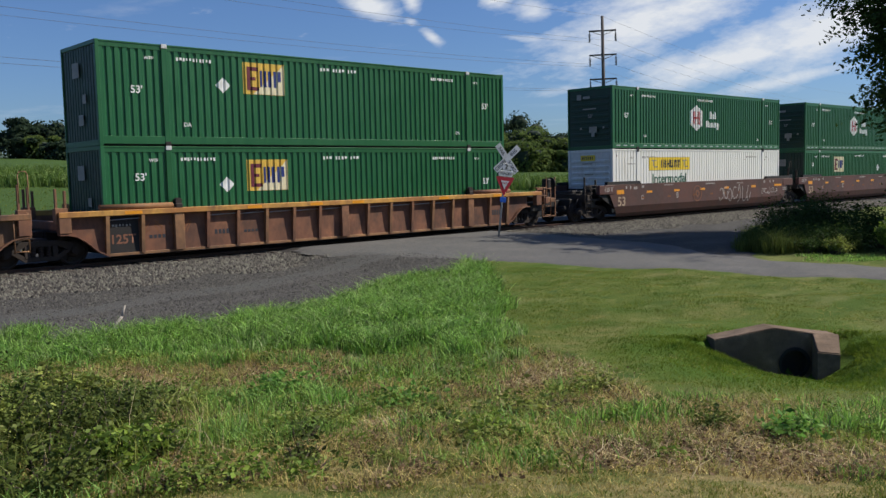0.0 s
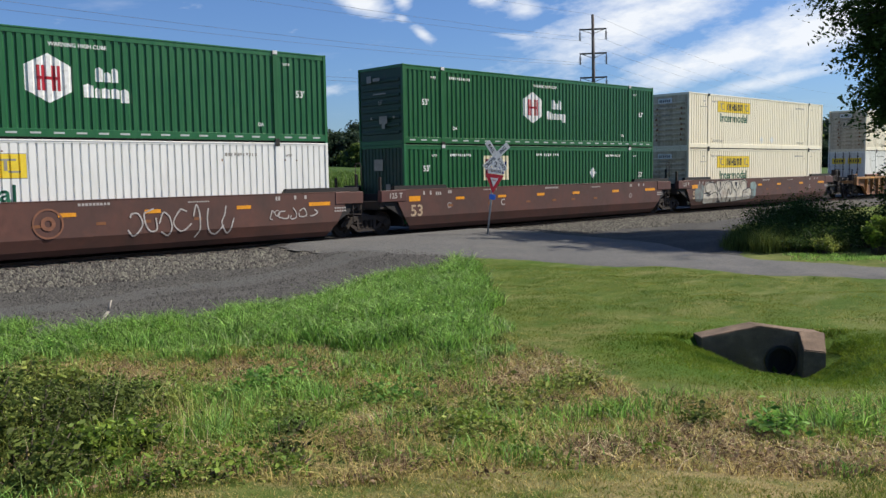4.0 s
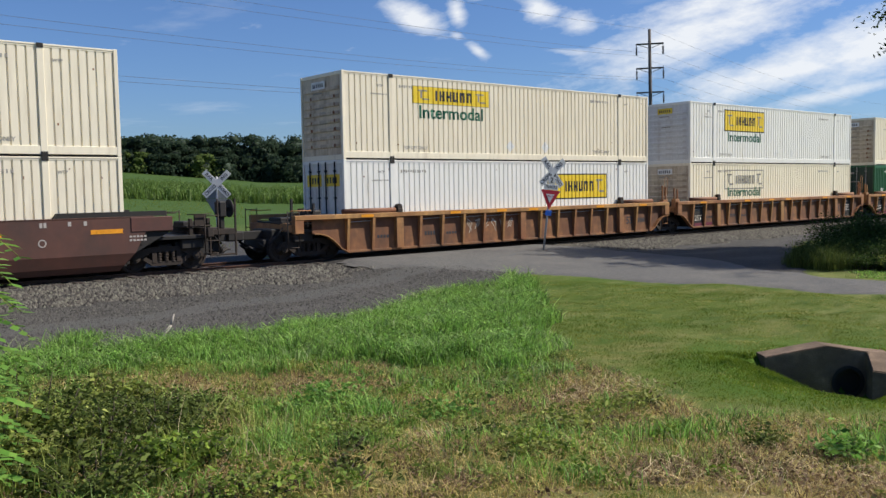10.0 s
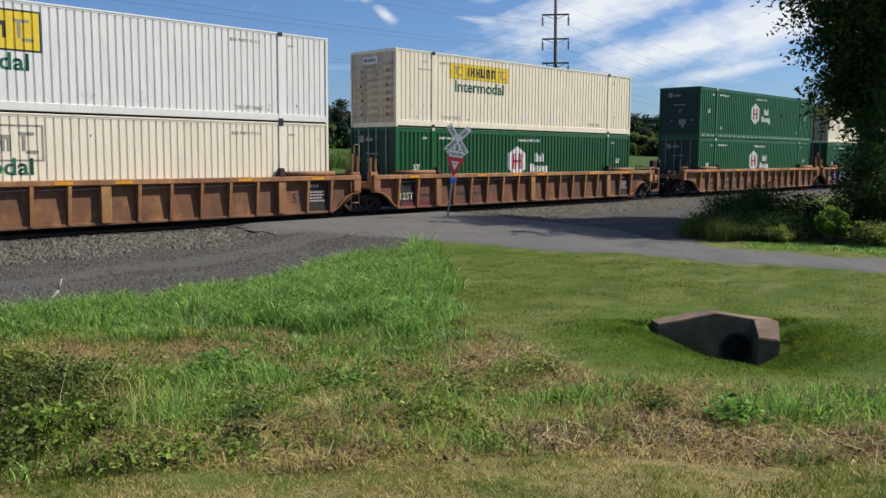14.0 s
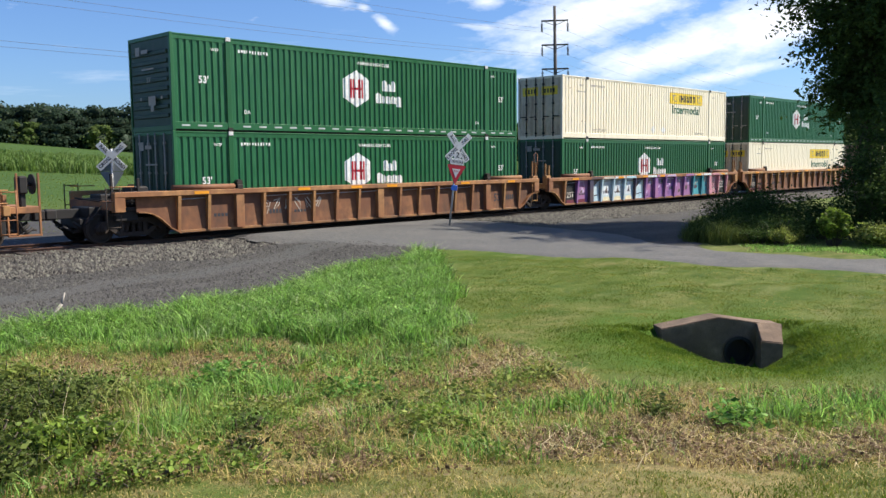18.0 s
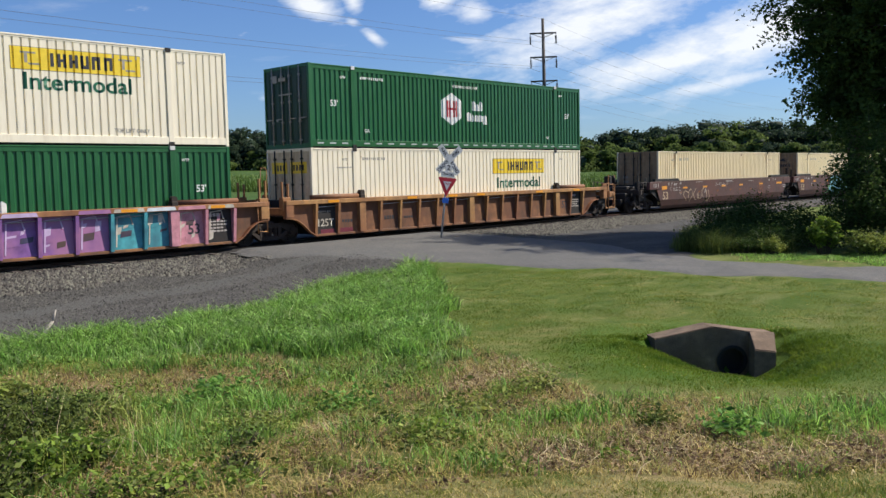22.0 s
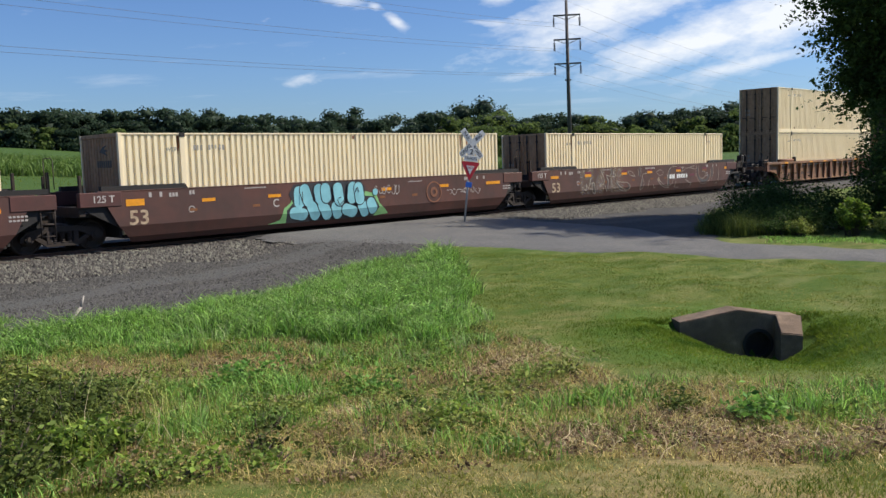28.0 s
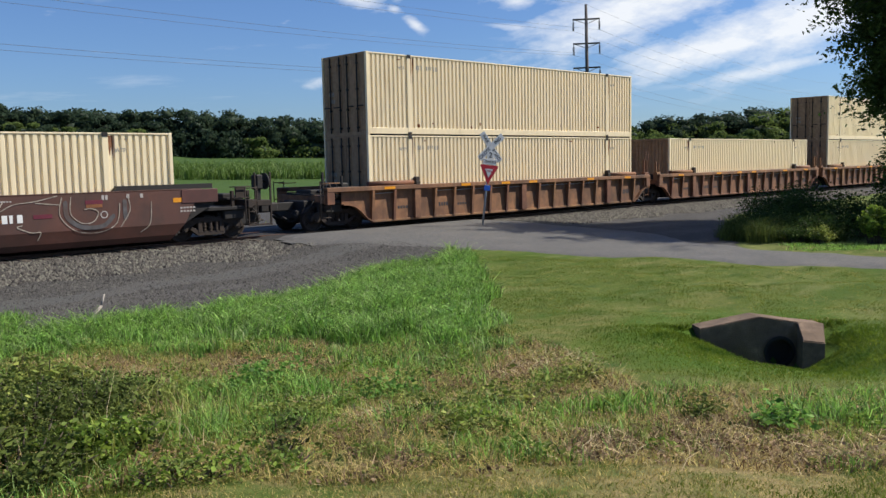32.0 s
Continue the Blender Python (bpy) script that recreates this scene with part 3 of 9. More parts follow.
def ground_material():
    """Grass, mown grass, bare ground and crops over the plan, in the places where they grow."""
    m = bpy.data.materials.new("grass_and_soil")
    m.use_nodes = True
    n = Nodes(m.node_tree)
    p = n.add("ShaderNodeTexCoord").outputs["Object"]
    fine = n.noise(p, 22.0, 6.0, 0.7)
    mid = n.noise(p, 1.6, 5.0, 0.6, None, (4, 2, 0))
    big = n.noise(p, 0.32, 5.0, 0.65, (0.25, 1.0, 1.0), (1, 9, 0))
    blot = n.noise(p, 5.5, 5.0, 0.65, (0.6, 1.0, 1.0), (3, 8, 0))
    grass = n.mix(n.ramp(fine, 0.3, 0.7), (0.043, 0.087, 0.011), (0.130, 0.160, 0.026))
    grass = n.mix(n.ramp(blot, 0.50, 0.66, 0.0, 0.85), grass, (0.165, 0.170, 0.047))
    grass = n.mix(n.ramp(n.noise(p, 2.6, 5.0, 0.6, None, (1, 5, 0)), 0.52, 0.66, 0.0, 0.85), grass, (0.040, 0.082, 0.012))
    grass = n.mix(n.ramp(n.noise(p, 0.85, 6.0, 0.62, (0.45, 1.0, 1.0), (6, 1, 0)), 0.46, 0.60, 0.0, 0.9), grass, (0.056, 0.100, 0.010))
    grass = n.mix(n.ramp(n.noise(p, 1.0, 6.0, 0.66, (0.4, 1.0, 1.0), (2, 12, 0)), 0.54, 0.68, 0.0, 0.8), grass, (0.190, 0.200, 0.070))
    grass = n.mix(n.math("MULTIPLY", n.ramp(mid, 0.42, 0.7, 0.0, 0.9), n.ramp(big, 0.4, 0.6)), grass, (0.205, 0.185, 0.066))
    earth = n.mix(n.ramp(fine, 0.3, 0.7), (0.16, 0.122, 0.050), (0.37, 0.29, 0.13))
    # bare ground shows where the weeds were cut, along the ridge before the camera
    sep = n.add("ShaderNodeSeparateXYZ", {0: p}).outputs
    along = n.math("ADD", n.math("MULTIPLY", sep[0], 0.95), n.math("MULTIPLY", sep[1], 0.45))
    wob = n.math("MULTIPLY", n.math("SUBTRACT", mid, 0.5), 3.0)
    near = n.ramp(n.math("ADD", along, wob), 9.5, 10.8, 1.0, 0.0)
    bare = n.math("MULTIPLY", near, n.ramp(n.noise(p, 1.1, 6.0, 0.65, None, (7, 7, 0)), 0.42, 0.60))
    col = n.mix(bare, grass, earth)
    # lush grass in the hollow before the culvert, a deeper green than the lawn
    away = n.math("ADD", n.math("POWER", n.math("SUBTRACT", sep[0], CULVERT[0] - 0.6), 2.0), n.math("POWER", n.math("SUBTRACT", sep[1], CULVERT[1] - 0.5), 2.0))
    col = n.mix(n.ramp(n.math("ADD", away, wob), 1.5, 8.0, 0.85, 0.0), col, (0.060, 0.125, 0.010))
    far = n.ramp(sep[1], 34.0, 60.0)
    crop = n.mix(n.ramp(mid, 0.3, 0.7), n.mix(n.ramp(big, 0.35, 0.65), (0.036, 0.078, 0.013), (0.058, 0.104, 0.020)), (0.048, 0.090, 0.016))
    col = n.mix(far, col, crop)
    b = n.add("ShaderNodeBump", {"Strength": 0.9, "Distance": 0.03, "Height": fine})
    bs = n.add("ShaderNodeBsdfPrincipled", {"Base Color": col, "Roughness": 0.95, "Normal": b.outputs[0], "Specular IOR Level": 0.2})
    n.add("ShaderNodeOutputMaterial", {0: bs})
    return m


ground = link("ground", smooth_faces(grid_mesh("ground", stretch_axis(-4, 36, 0.25, 4200), stretch_axis(0, 34, 0.25, 4200), land, ground_material())), None)
tagged(ground, "grassy ground with mown lawn, bare patches and far green fields", "ground", kind="structure")


def sheet(name, inside, lift, material, label, x0, x1, y0, y1, step, category, height=land):
    """A thin paved or stony sheet over the land, where inside(x, y) holds; its border drops into the ground."""
    xs, ys = np.arange(x0, x1 + step / 2, step), np.arange(y0, y1 + step / 2, step)
    X, Y = np.meshgrid(xs, ys, indexing="ij")
    f = np.clip(inside(X, Y), 0, 1)
    Z = height(X, Y) - 0.06 + (lift + 0.06) * smooth(0.0, 1.0, f)
    nx, ny = len(xs), len(ys)
    i = (np.arange(nx - 1)[:, None] * ny + np.arange(ny - 1)[None, :]).ravel()
    quads = np.stack([i, i + ny, i + ny + 1, i + 1], 1)
    keep = (f.ravel()[quads] > 0).any(1)
    V = np.stack([X.ravel(), Y.ravel(), Z.ravel()], 1)
    used, back = np.unique(quads[keep], return_inverse=True)
    me = smooth_faces(raw_mesh(name, V[used], back.reshape(-1, 4), material))
    return tagged(link(name, me, None), label, category, kind="structure")


def wobble(x, y, k=1.0):
    return k * (np.sin(1.9 * x + 0.7 * y) * 0.5 + np.sin(0.83 * y - 1.3 * x + 1) * 0.6 + 0.4 * np.sin(4.1 * x + 3.3 * y))


def patchy(x, y, scale, seed):
    """Smooth random patches between 0 and 1."""
    lattice = np.random.default_rng(seed).uniform(0, 1, (128, 128))
    u, v = np.asarray(x) * scale + 300.0, np.asarray(y) * scale + 300.0
    i, j = np.floor(u).astype(int), np.floor(v).astype(int)
    a, b = u - i, v - j
    a, b = a * a * (3 - 2 * a), b * b * (3 - 2 * b)
    get = lambda p, q: lattice[p % 128, q % 128]
    return (get(i, j) * (1 - a) + get(i + 1, j) * a) * (1 - b) + (get(i, j + 1) * (1 - a) + get(i + 1, j + 1) * a) * b


def road_inside(x, y):
    left = np.interp(y, [-30, 7.2, 12.0, 16.0, 19.0, 22.5, 23.4, 30], [21.5, 19.7, 18.9, 17.8, 15.9, 14.9, 15.3, 15.8])
    right = np.interp(y, [-30, 8.4, 11.0, 13.0, 16.0, 21.0, 22.4, 30], [25.0, 23.0, 22.7, 23.3, 25.2, 25.0, 24.6, 24.2])
    w = 0.12 * wobble(x, y)
    return np.minimum(np.minimum((x - left + w) / 0.35, (right - x + w) / 0.35), (27.6 - y) / 0.3)


def road_height(x, y):
    # a made-up crown up to the level of the rails
    k = smooth(19.0, 23.2, y)
    return land(x, y) * (1 - k) + k * np.where(np.abs(y - TRACK_Y) < 1.5, -0.10, -0.005)


road = sheet("road", road_inside, 0.03, M["asphalt"], "worn grey asphalt road climbing to the rail crossing", 14, 27, -30, 28, 0.25, "road", road_height)


def lane_inside(x, y):
    near = np.interp(x, [-40, 4, 7, 9.2, 10.7, 13.0, 16], [16.0, 14.6, 13.9, 14.5, 14.8, 15.6, 16.4])
    w = 0.25 * wobble(x, y)
    return np.minimum((y - near + w) / 0.7, (23.3 - y) / 0.6) * ((x < 17.5) * 1.0)


lane = sheet("gravel_lane", lane_inside, 0.025, M["gravel"], "dark crushed gravel lane beside the track", -42, 17.5, 12.8, 23.6, 0.25, "lane")


def east_inside(x, y):
    near = np.interp(x, [23, 25, 30, 36, 60], [11.6, 12.2, 15.6, 18.4, 21.0])
    return np.minimum((y - near + 0.2 * wobble(x, y)) / 0.6, (23.3 - y) / 0.6) * ((x > 22.5) * 1.0)


apron = sheet("gravel_apron", east_inside, 0.025, M["gravel"], "grey gravel apron in tree shade beside the road", 22.5, 60, 10.5, 23.6, 0.25, "gravel")


def bed_inside(x, y):
    w = 0.38 * wobble(x, y)
    side = np.where(x < 15.2, 20.9, np.where(x > 24.3, 20.6, 28.0))
    return np.minimum((y - side + w) / 0.9, (46 - y) / 0.9)


bed = sheet("ballast_bed", bed_inside, 0.04, M["ballast"], "grey crushed stone ballast under the track", -90, 190, 20.0, 47.2, 0.4, "ballast")


def scatter_stones(name, count, inside, height, x0, x1, y0, y1, lo, hi, material, label, seed):
    rng = np.random.default_rng(seed)
    P = np.stack([rng.uniform(x0, x1, count), rng.uniform(y0, y1, count)], 1)
    P = P[inside(P[:, 0], P[:, 1]) > 0.35]
    k = len(P)
    base = np.array([(1, 0, -0.35), (-1, 0, -0.35), (0, 1, -0.35), (0, -1, -0.35), (0, 0, 0.8)], float)
    tri = np.array([(0, 2, 4), (2, 1, 4), (1, 3, 4), (3, 0, 4)])
    s = rng.uniform(lo, hi, (k, 1, 1)) * rng.uniform(0.6, 1.25, (k, 5, 3))
    a = rng.uniform(0, math.tau, k)
    c, sn = np.cos(a)[:, None], np.sin(a)[:, None]
    V = base[None] * s
    V = np.stack([V[..., 0] * c - V[..., 1] * sn, V[..., 0] * sn + V[..., 1] * c, V[..., 2]], 2)
    V += np.stack([P[:, 0], P[:, 1], height(P[:, 0], P[:, 1]) + lo * 0.5], 1)[:, None]
    F = tri[None] + (np.arange(k) * 5)[:, None, None]
    return tagged(link(name, raw_mesh(name, V.reshape(-1, 3), F.reshape(-1, 3), material), None), label, "gravel", kind="stuff")


def bed_near(x, y):
    return np.where(y < 24.4, bed_inside(x, y), 0)




def track_band(x, y):
    mid = np.interp(x, [-40, 2, 6, 10, 13.5, 17], [18.6, 18.0, 18.1, 18.7, 19.4, 20.2])
    return (1.1 - np.abs(y - mid + 0.22 * wobble(x, y))) / 0.55 * ((x < 16.5) * 1.0)


packed = sheet("wheel_track", track_band, 0.034, M["packed"], "paler packed wheel track along the gravel lane", -42, 16.5, 16.5, 21.5, 0.25, "lane")


# dark sheet between the rails: the train's shade put into colour
def oily_inside(x, y):
    return (1.95 + 0.10 * wobble(x * 1.7, y) - np.abs(y - TRACK_Y)) / 0.25


def shade_height(x, y):
    k = smooth(14.6, 15.4, x) * (1 - smooth(24.4, 25.2, x))
    return (land(x, y) + 0.045) * (1 - k) - 0.028 * k


oily = sheet("oily_track_bed", oily_inside, 0.012, M["oily"], "oil-stained dark stone between the rails", -90, 190, 22.8, 27.4, 0.25, "ballast", shade_height)
scatter_stones("ballast_stones", 66000, bed_near, lambda x, y: land(x, y) + 0.03, -2, 60, 20.0, 24.4, 0.026, 0.072, M["stone"], "loose grey crushed ballast stones", 3)
scatter_stones("lane_stones", 32000, lane_inside, lambda x, y: land(x, y) + 0.01, 0, 17, 13.5, 22.5, 0.018, 0.052, M["dark_stone"], "loose dark gravel on the lane", 4)


def build_track():
    for k, y in enumerate((TRACK_Y - 0.7525, TRACK_Y + 0.7525)):
        bm = bmesh.new()
        outline = [(-0.07, -0.175), (0.07, -0.175), (0.07, -0.16), (0.012, -0.135), (0.012, -0.045), (0.036, -0.03), (0.036, 0.0), (-0.036, 0.0), (-0.036, -0.03), (-0.012, -0.045), (-0.012, -0.135), (-0.07, -0.16)]
        a = [bm.verts.new((-90, y + u, z)) for u, z in outline]
        b = [bm.verts.new((190, y + u, z)) for u, z in outline]
        for i in range(len(a)):
            j = (i + 1) % len(a)
            bm.faces.new((a[i], a[j], b[j], b[i]))
        me = bpy.data.meshes.new("rail")
        bm.to_mesh(me)
        bm.free()
        tagged(link("rail", me, M["rail_steel"]), "rusty steel rail with a worn top on wooden ties", "rail", "rails of the track", "structure")


build_track()


def tie_make(bm):
    box(bm, -0.115, 0.115, -1.52, 1.30, -0.16, 0.0, 0.012)


def build_ties():
    me = shared("tie", M["tie"], tie_make)
    track = tagged(new("track_ties"), "row of dark creosoted wooden ties under the rails", "ties", kind="structure")
    rng = random.Random(7)
    for i in range(150):
        x = -4 + i * 0.53
        ob = link("tie", me, None, track)
        ob.matrix_basis = pose(x + rng.uniform(-0.03, 0.03), TRACK_Y + rng.uniform(-0.06, 0.04), -0.072 + rng.uniform(-0.015, 0.01), 0, 0, rng.uniform(-1.2, 1.2))


build_ties()

# ---------------------------------------------------------------- containers
LONG, TALL, WIDE = 16.15, 2.896, 2.59
HALF = WIDE / 2
POST_U = (1.98, 14.17)


# share of the outer band and of each slope in one rib's width, by rib width
PROFILE = {0.230: (0.50, 0.12), 0.225: (0.74, 0.07), 0.200: (0.50, 0.13)}


def corrugation(x0, x1, pitch, depth):
    """Breakpoints (x, y) of the pressed wall from x0 to x1; y is 0 on the outer bands, depth in the grooves."""
    n = max(1, round((x1 - x0) / pitch))
    p = (x1 - x0) / n
    pts = [(x0, 0.0)]
    for i in range(n):
        a = x0 + i * p
        flat, slope = PROFILE[pitch]
        pts += [(a + flat * p, 0.0), (a + (flat + slope) * p, depth), (a + (1 - slope) * p, depth), (a + p, 0.0)]
    return pts


def wall_runs(pitch, depth):
    """The pressed wall of one side, between corner posts and lifting posts."""
    edges = [0.10, POST_U[0] - 0.08, POST_U[0] + 0.08, POST_U[1] - 0.08, POST_U[1] + 0.08, LONG - 0.10]
    return [corrugation(edges[i], edges[i + 1], pitch, depth) for i in (0, 2, 4)]


def depth_at(runs, x):
    for run in runs:
        if run[0][0] <= x <= run[-1][0]:
            return float(np.interp(x, [p[0] for p in run], [p[1] for p in run]))
    return -0.012


def make_side(bm, pitch, depth, sign, top):
    for run in wall_runs(pitch, depth):
        lo = [bm.verts.new((x, sign * (HALF - 0.02 - y), 0.26)) for x, y in run]
        hi = [bm.verts.new((x, sign * (HALF - 0.02 - y), TALL - top + 0.01)) for x, y in run]
        for i in range(len(run) - 1):
            f = (lo[i], lo[i + 1], hi[i + 1], hi[i])
            bm.faces.new(f if sign < 0 else f[::-1])


def patch_mesh(pitch, depth, outline, material, lift=0.004):
    """A painted shape that follows the pressed wall: outline gives (x, low, high) from left to right."""
    runs = wall_runs(pitch, depth)
    xs = sorted({round(o[0], 4) for o in outline} | {round(p[0], 4) for run in runs for p in run if outline[0][0] < p[0] < outline[-1][0]})
    ox = [o[0] for o in outline]
    bm = bmesh.new()
    lo, hi = [], []
    for x in xs:
        y = -(HALF - 0.02 - depth_at(runs, x)) - lift
        lo.append(bm.verts.new((x, y, float(np.interp(x, ox, [o[1] for o in outline])))))
        hi.append(bm.verts.new((x, y, float(np.interp(x, ox, [o[2] for o in outline])))))
    for i in range(len(xs) - 1):
        bm.faces.new((lo[i], lo[i + 1], hi[i + 1], hi[i]))
    me = bpy.data.meshes.new("painted_panel")
    bm.to_mesh(me)
    bm.free()
    me.materials.append(material)
    return me


def patch(name, thing, style, outline, material, label="", lift=0.004):
    key = ("patch", style["pitch"], tuple(outline), material.name, lift)
    if key not in CACHE:
        CACHE[key] = patch_mesh(style["pitch"], style["depth"], outline, material, lift)
    return link(name, CACHE[key], None, thing, label)


def rect(x0, x1, z0, z1):
    return [(x0, z0, z1), (x1, z0, z1)]


def lettering_on(thing, style, words, size, x, z, material, wide=1.0):
    """Lettering painted on the pressed wall, in and out of its grooves."""
    key = ("text", words, size, x, z, material.name, style["pitch"])
    if key not in CACHE:
        runs = wall_runs(style["pitch"], style["depth"])
        bm = bmesh.new()
        bm.from_mesh(text_mesh(words, size, material))
        bmesh.ops.transform(bm, matrix=Matrix.Translation((x, 0, z)) @ Matrix.Diagonal((wide, 1, 1, 1)), verts=bm.verts)
        lo, hi = min(v.co.x for v in bm.verts), max(v.co.x for v in bm.verts)
        for run in runs:
            for bx, _ in run:
                if lo < bx < hi:
                    bmesh.ops.bisect_plane(bm, geom=bm.verts[:] + bm.edges[:] + bm.faces[:], dist=1e-5, plane_co=(bx, 0, 0), plane_no=(1, 0, 0))
        for v in bm.verts:
            v.co.y = -(HALF - 0.02 - depth_at(runs, v.co.x)) - 0.006
        me = bpy.data.meshes.new("lettering")
        bm.to_mesh(me)
        bm.free()
        me.materials.append(material)
        CACHE[key] = me
    return link("lettering", CACHE[key], None, thing)


def end_lettering(thing, words, size, y, z, material, x=-0.08):
    link("end_lettering", text_mesh(words, size, material), None, thing, at=pose(x, y, z, 0, 0, -90))


def lettering(thing, words, size, x, z, material, y=-HALF + 0.014, name="lettering", wide=1.0):
    ob = link(name, text_mesh(words, size, material), None, thing)
    ob.matrix_basis = Matrix.Translation((x, y, z)) @ Matrix.Diagonal((wide, 1, 1, 1))
    return ob


def bars(thing, style, x, z, w, h, material, count=5, gap=0.25, name="marking"):
    """Small writing that cannot be read: a run of short bars."""
    step = w / count
    rng = random.Random(int(x * 100 + z * 1000))
    for i in range(count):
        k = rng.choice((0.35, 0.5, 0.6, 0.75))
        low = rng.choice((0.0, 0.0, 0.0, 0.25)) * h
        if count > 3 and rng.random() < 0.12:
            continue
        me = shared("bar %.3f %.3f %.2f %.3f" % (step, h, k, low), material, lambda bm: box(bm, 0, step * k, -0.002, 0.0, low, h))
        link(name, me, None, thing, at=pose(x + i * step, -HALF + 0.017, z))


def casting_make(bm):
    box(bm, -0.085, 0.085, -0.012, 0.012, -0.06, 0.06, 0.004)
    for s in (-1, 1):
        box(bm, s * 0.042 - 0.02, s * 0.042 + 0.02, -0.015, -0.01, -0.035, 0.03)


STYLES = {
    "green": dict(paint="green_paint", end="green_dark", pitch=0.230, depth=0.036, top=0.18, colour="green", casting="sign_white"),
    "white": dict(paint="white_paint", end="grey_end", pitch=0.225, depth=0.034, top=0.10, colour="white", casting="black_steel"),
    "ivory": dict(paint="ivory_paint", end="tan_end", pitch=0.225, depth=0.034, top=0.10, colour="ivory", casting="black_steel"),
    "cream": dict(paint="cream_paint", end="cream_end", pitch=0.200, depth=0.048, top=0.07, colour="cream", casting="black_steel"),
}


def end_wall(thing, style, kind, x, face):
    """The end wall at x; face -1 looks to -X."""
    # both ends take the style's end colour; on green ones a darker green
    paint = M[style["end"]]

    def wall(bm):
        if kind == "ribs_across":
            box(bm, 0, 0.05, -HALF + 0.1, HALF - 0.1, 0.16, TALL - 0.10)
        else:
            y = -HALF + 0.1
            n = 12
            p = (WIDE - 0.2) / n
            for i in range(n):
                a = y + i * p
                for b0, b1, d0, d1 in ((0, 0.6, 0, 0), (0.6, 0.7, 0, 0.035), (0.7, 0.9, 0.035, 0.035), (0.9, 1.0, 0.035, 0)):
                    vs = [bm.verts.new(c) for c in ((d0, a + b0 * p, 0.16), (d1, a + b1 * p, 0.16), (d1, a + b1 * p, TALL - 0.1), (d0, a + b0 * p, TALL - 0.1))]
                    bm.faces.new(vs[::-1])

    def flip(bm, fn):
        fn(bm)
        if face > 0:
            bmesh.ops.transform(bm, matrix=Matrix.Rotation(math.pi, 4, "Z"), verts=bm.verts)

    if kind == "ribs_across":
        for i in range(8):
            link("end_rib", shared("end_rib", paint, lambda bm: box(bm, -0.035, 0.035, -HALF + 0.2, HALF - 0.2, 0, 0.13, 0.02)), None, thing, at=pose(x + face * 0.01, 0, 0.40 + i * 0.27))
    if kind != "doors":
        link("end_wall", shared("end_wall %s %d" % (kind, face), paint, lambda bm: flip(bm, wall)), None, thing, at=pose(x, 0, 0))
    else:
        for s in (-1, 1):
            def leaf(bm):
                box(bm, 0.0, 0.05, min(s * 0.01, s * (HALF - 0.11)), max(s * 0.01, s * (HALF - 0.11)), 0.17, TALL - 0.11, 0.006)
                for i in range(4):
                    a = s * (0.14 + i * 0.28)
                    box(bm, -0.012, 0.004, min(a, a + s * 0.17), max(a, a + s * 0.17), 0.3, TALL - 0.25, 0.004)
            door = link("door", shared("door %d %d" % (s, face), paint, lambda bm: flip(bm, leaf)), None, thing, at=pose(x, 0, 0))
            for a in (0.22, 0.78):
                def rod(bm):
                    tube(bm, (-0.05, s * a, 0.12), (-0.05, s * a, TALL - 0.06), 0.024, 8)
                    for z in (0.25, 0.9, 1.6, 2.5):
                        box(bm, -0.075, 0.0, s * a - 0.05, s * a + 0.05, z, z + 0.06)
                    box(bm, -0.085, -0.05, min(s * a, s * (a + 0.34)), max(s * a, s * (a + 0.34)), 1.02, 1.06)
                link("lock_rod", shared("rod %d %d %.2f" % (s, face, a), M["grey_mark"] if style["colour"] == "green" else M["black_steel"], lambda bm: flip(bm, rod)), None, door)


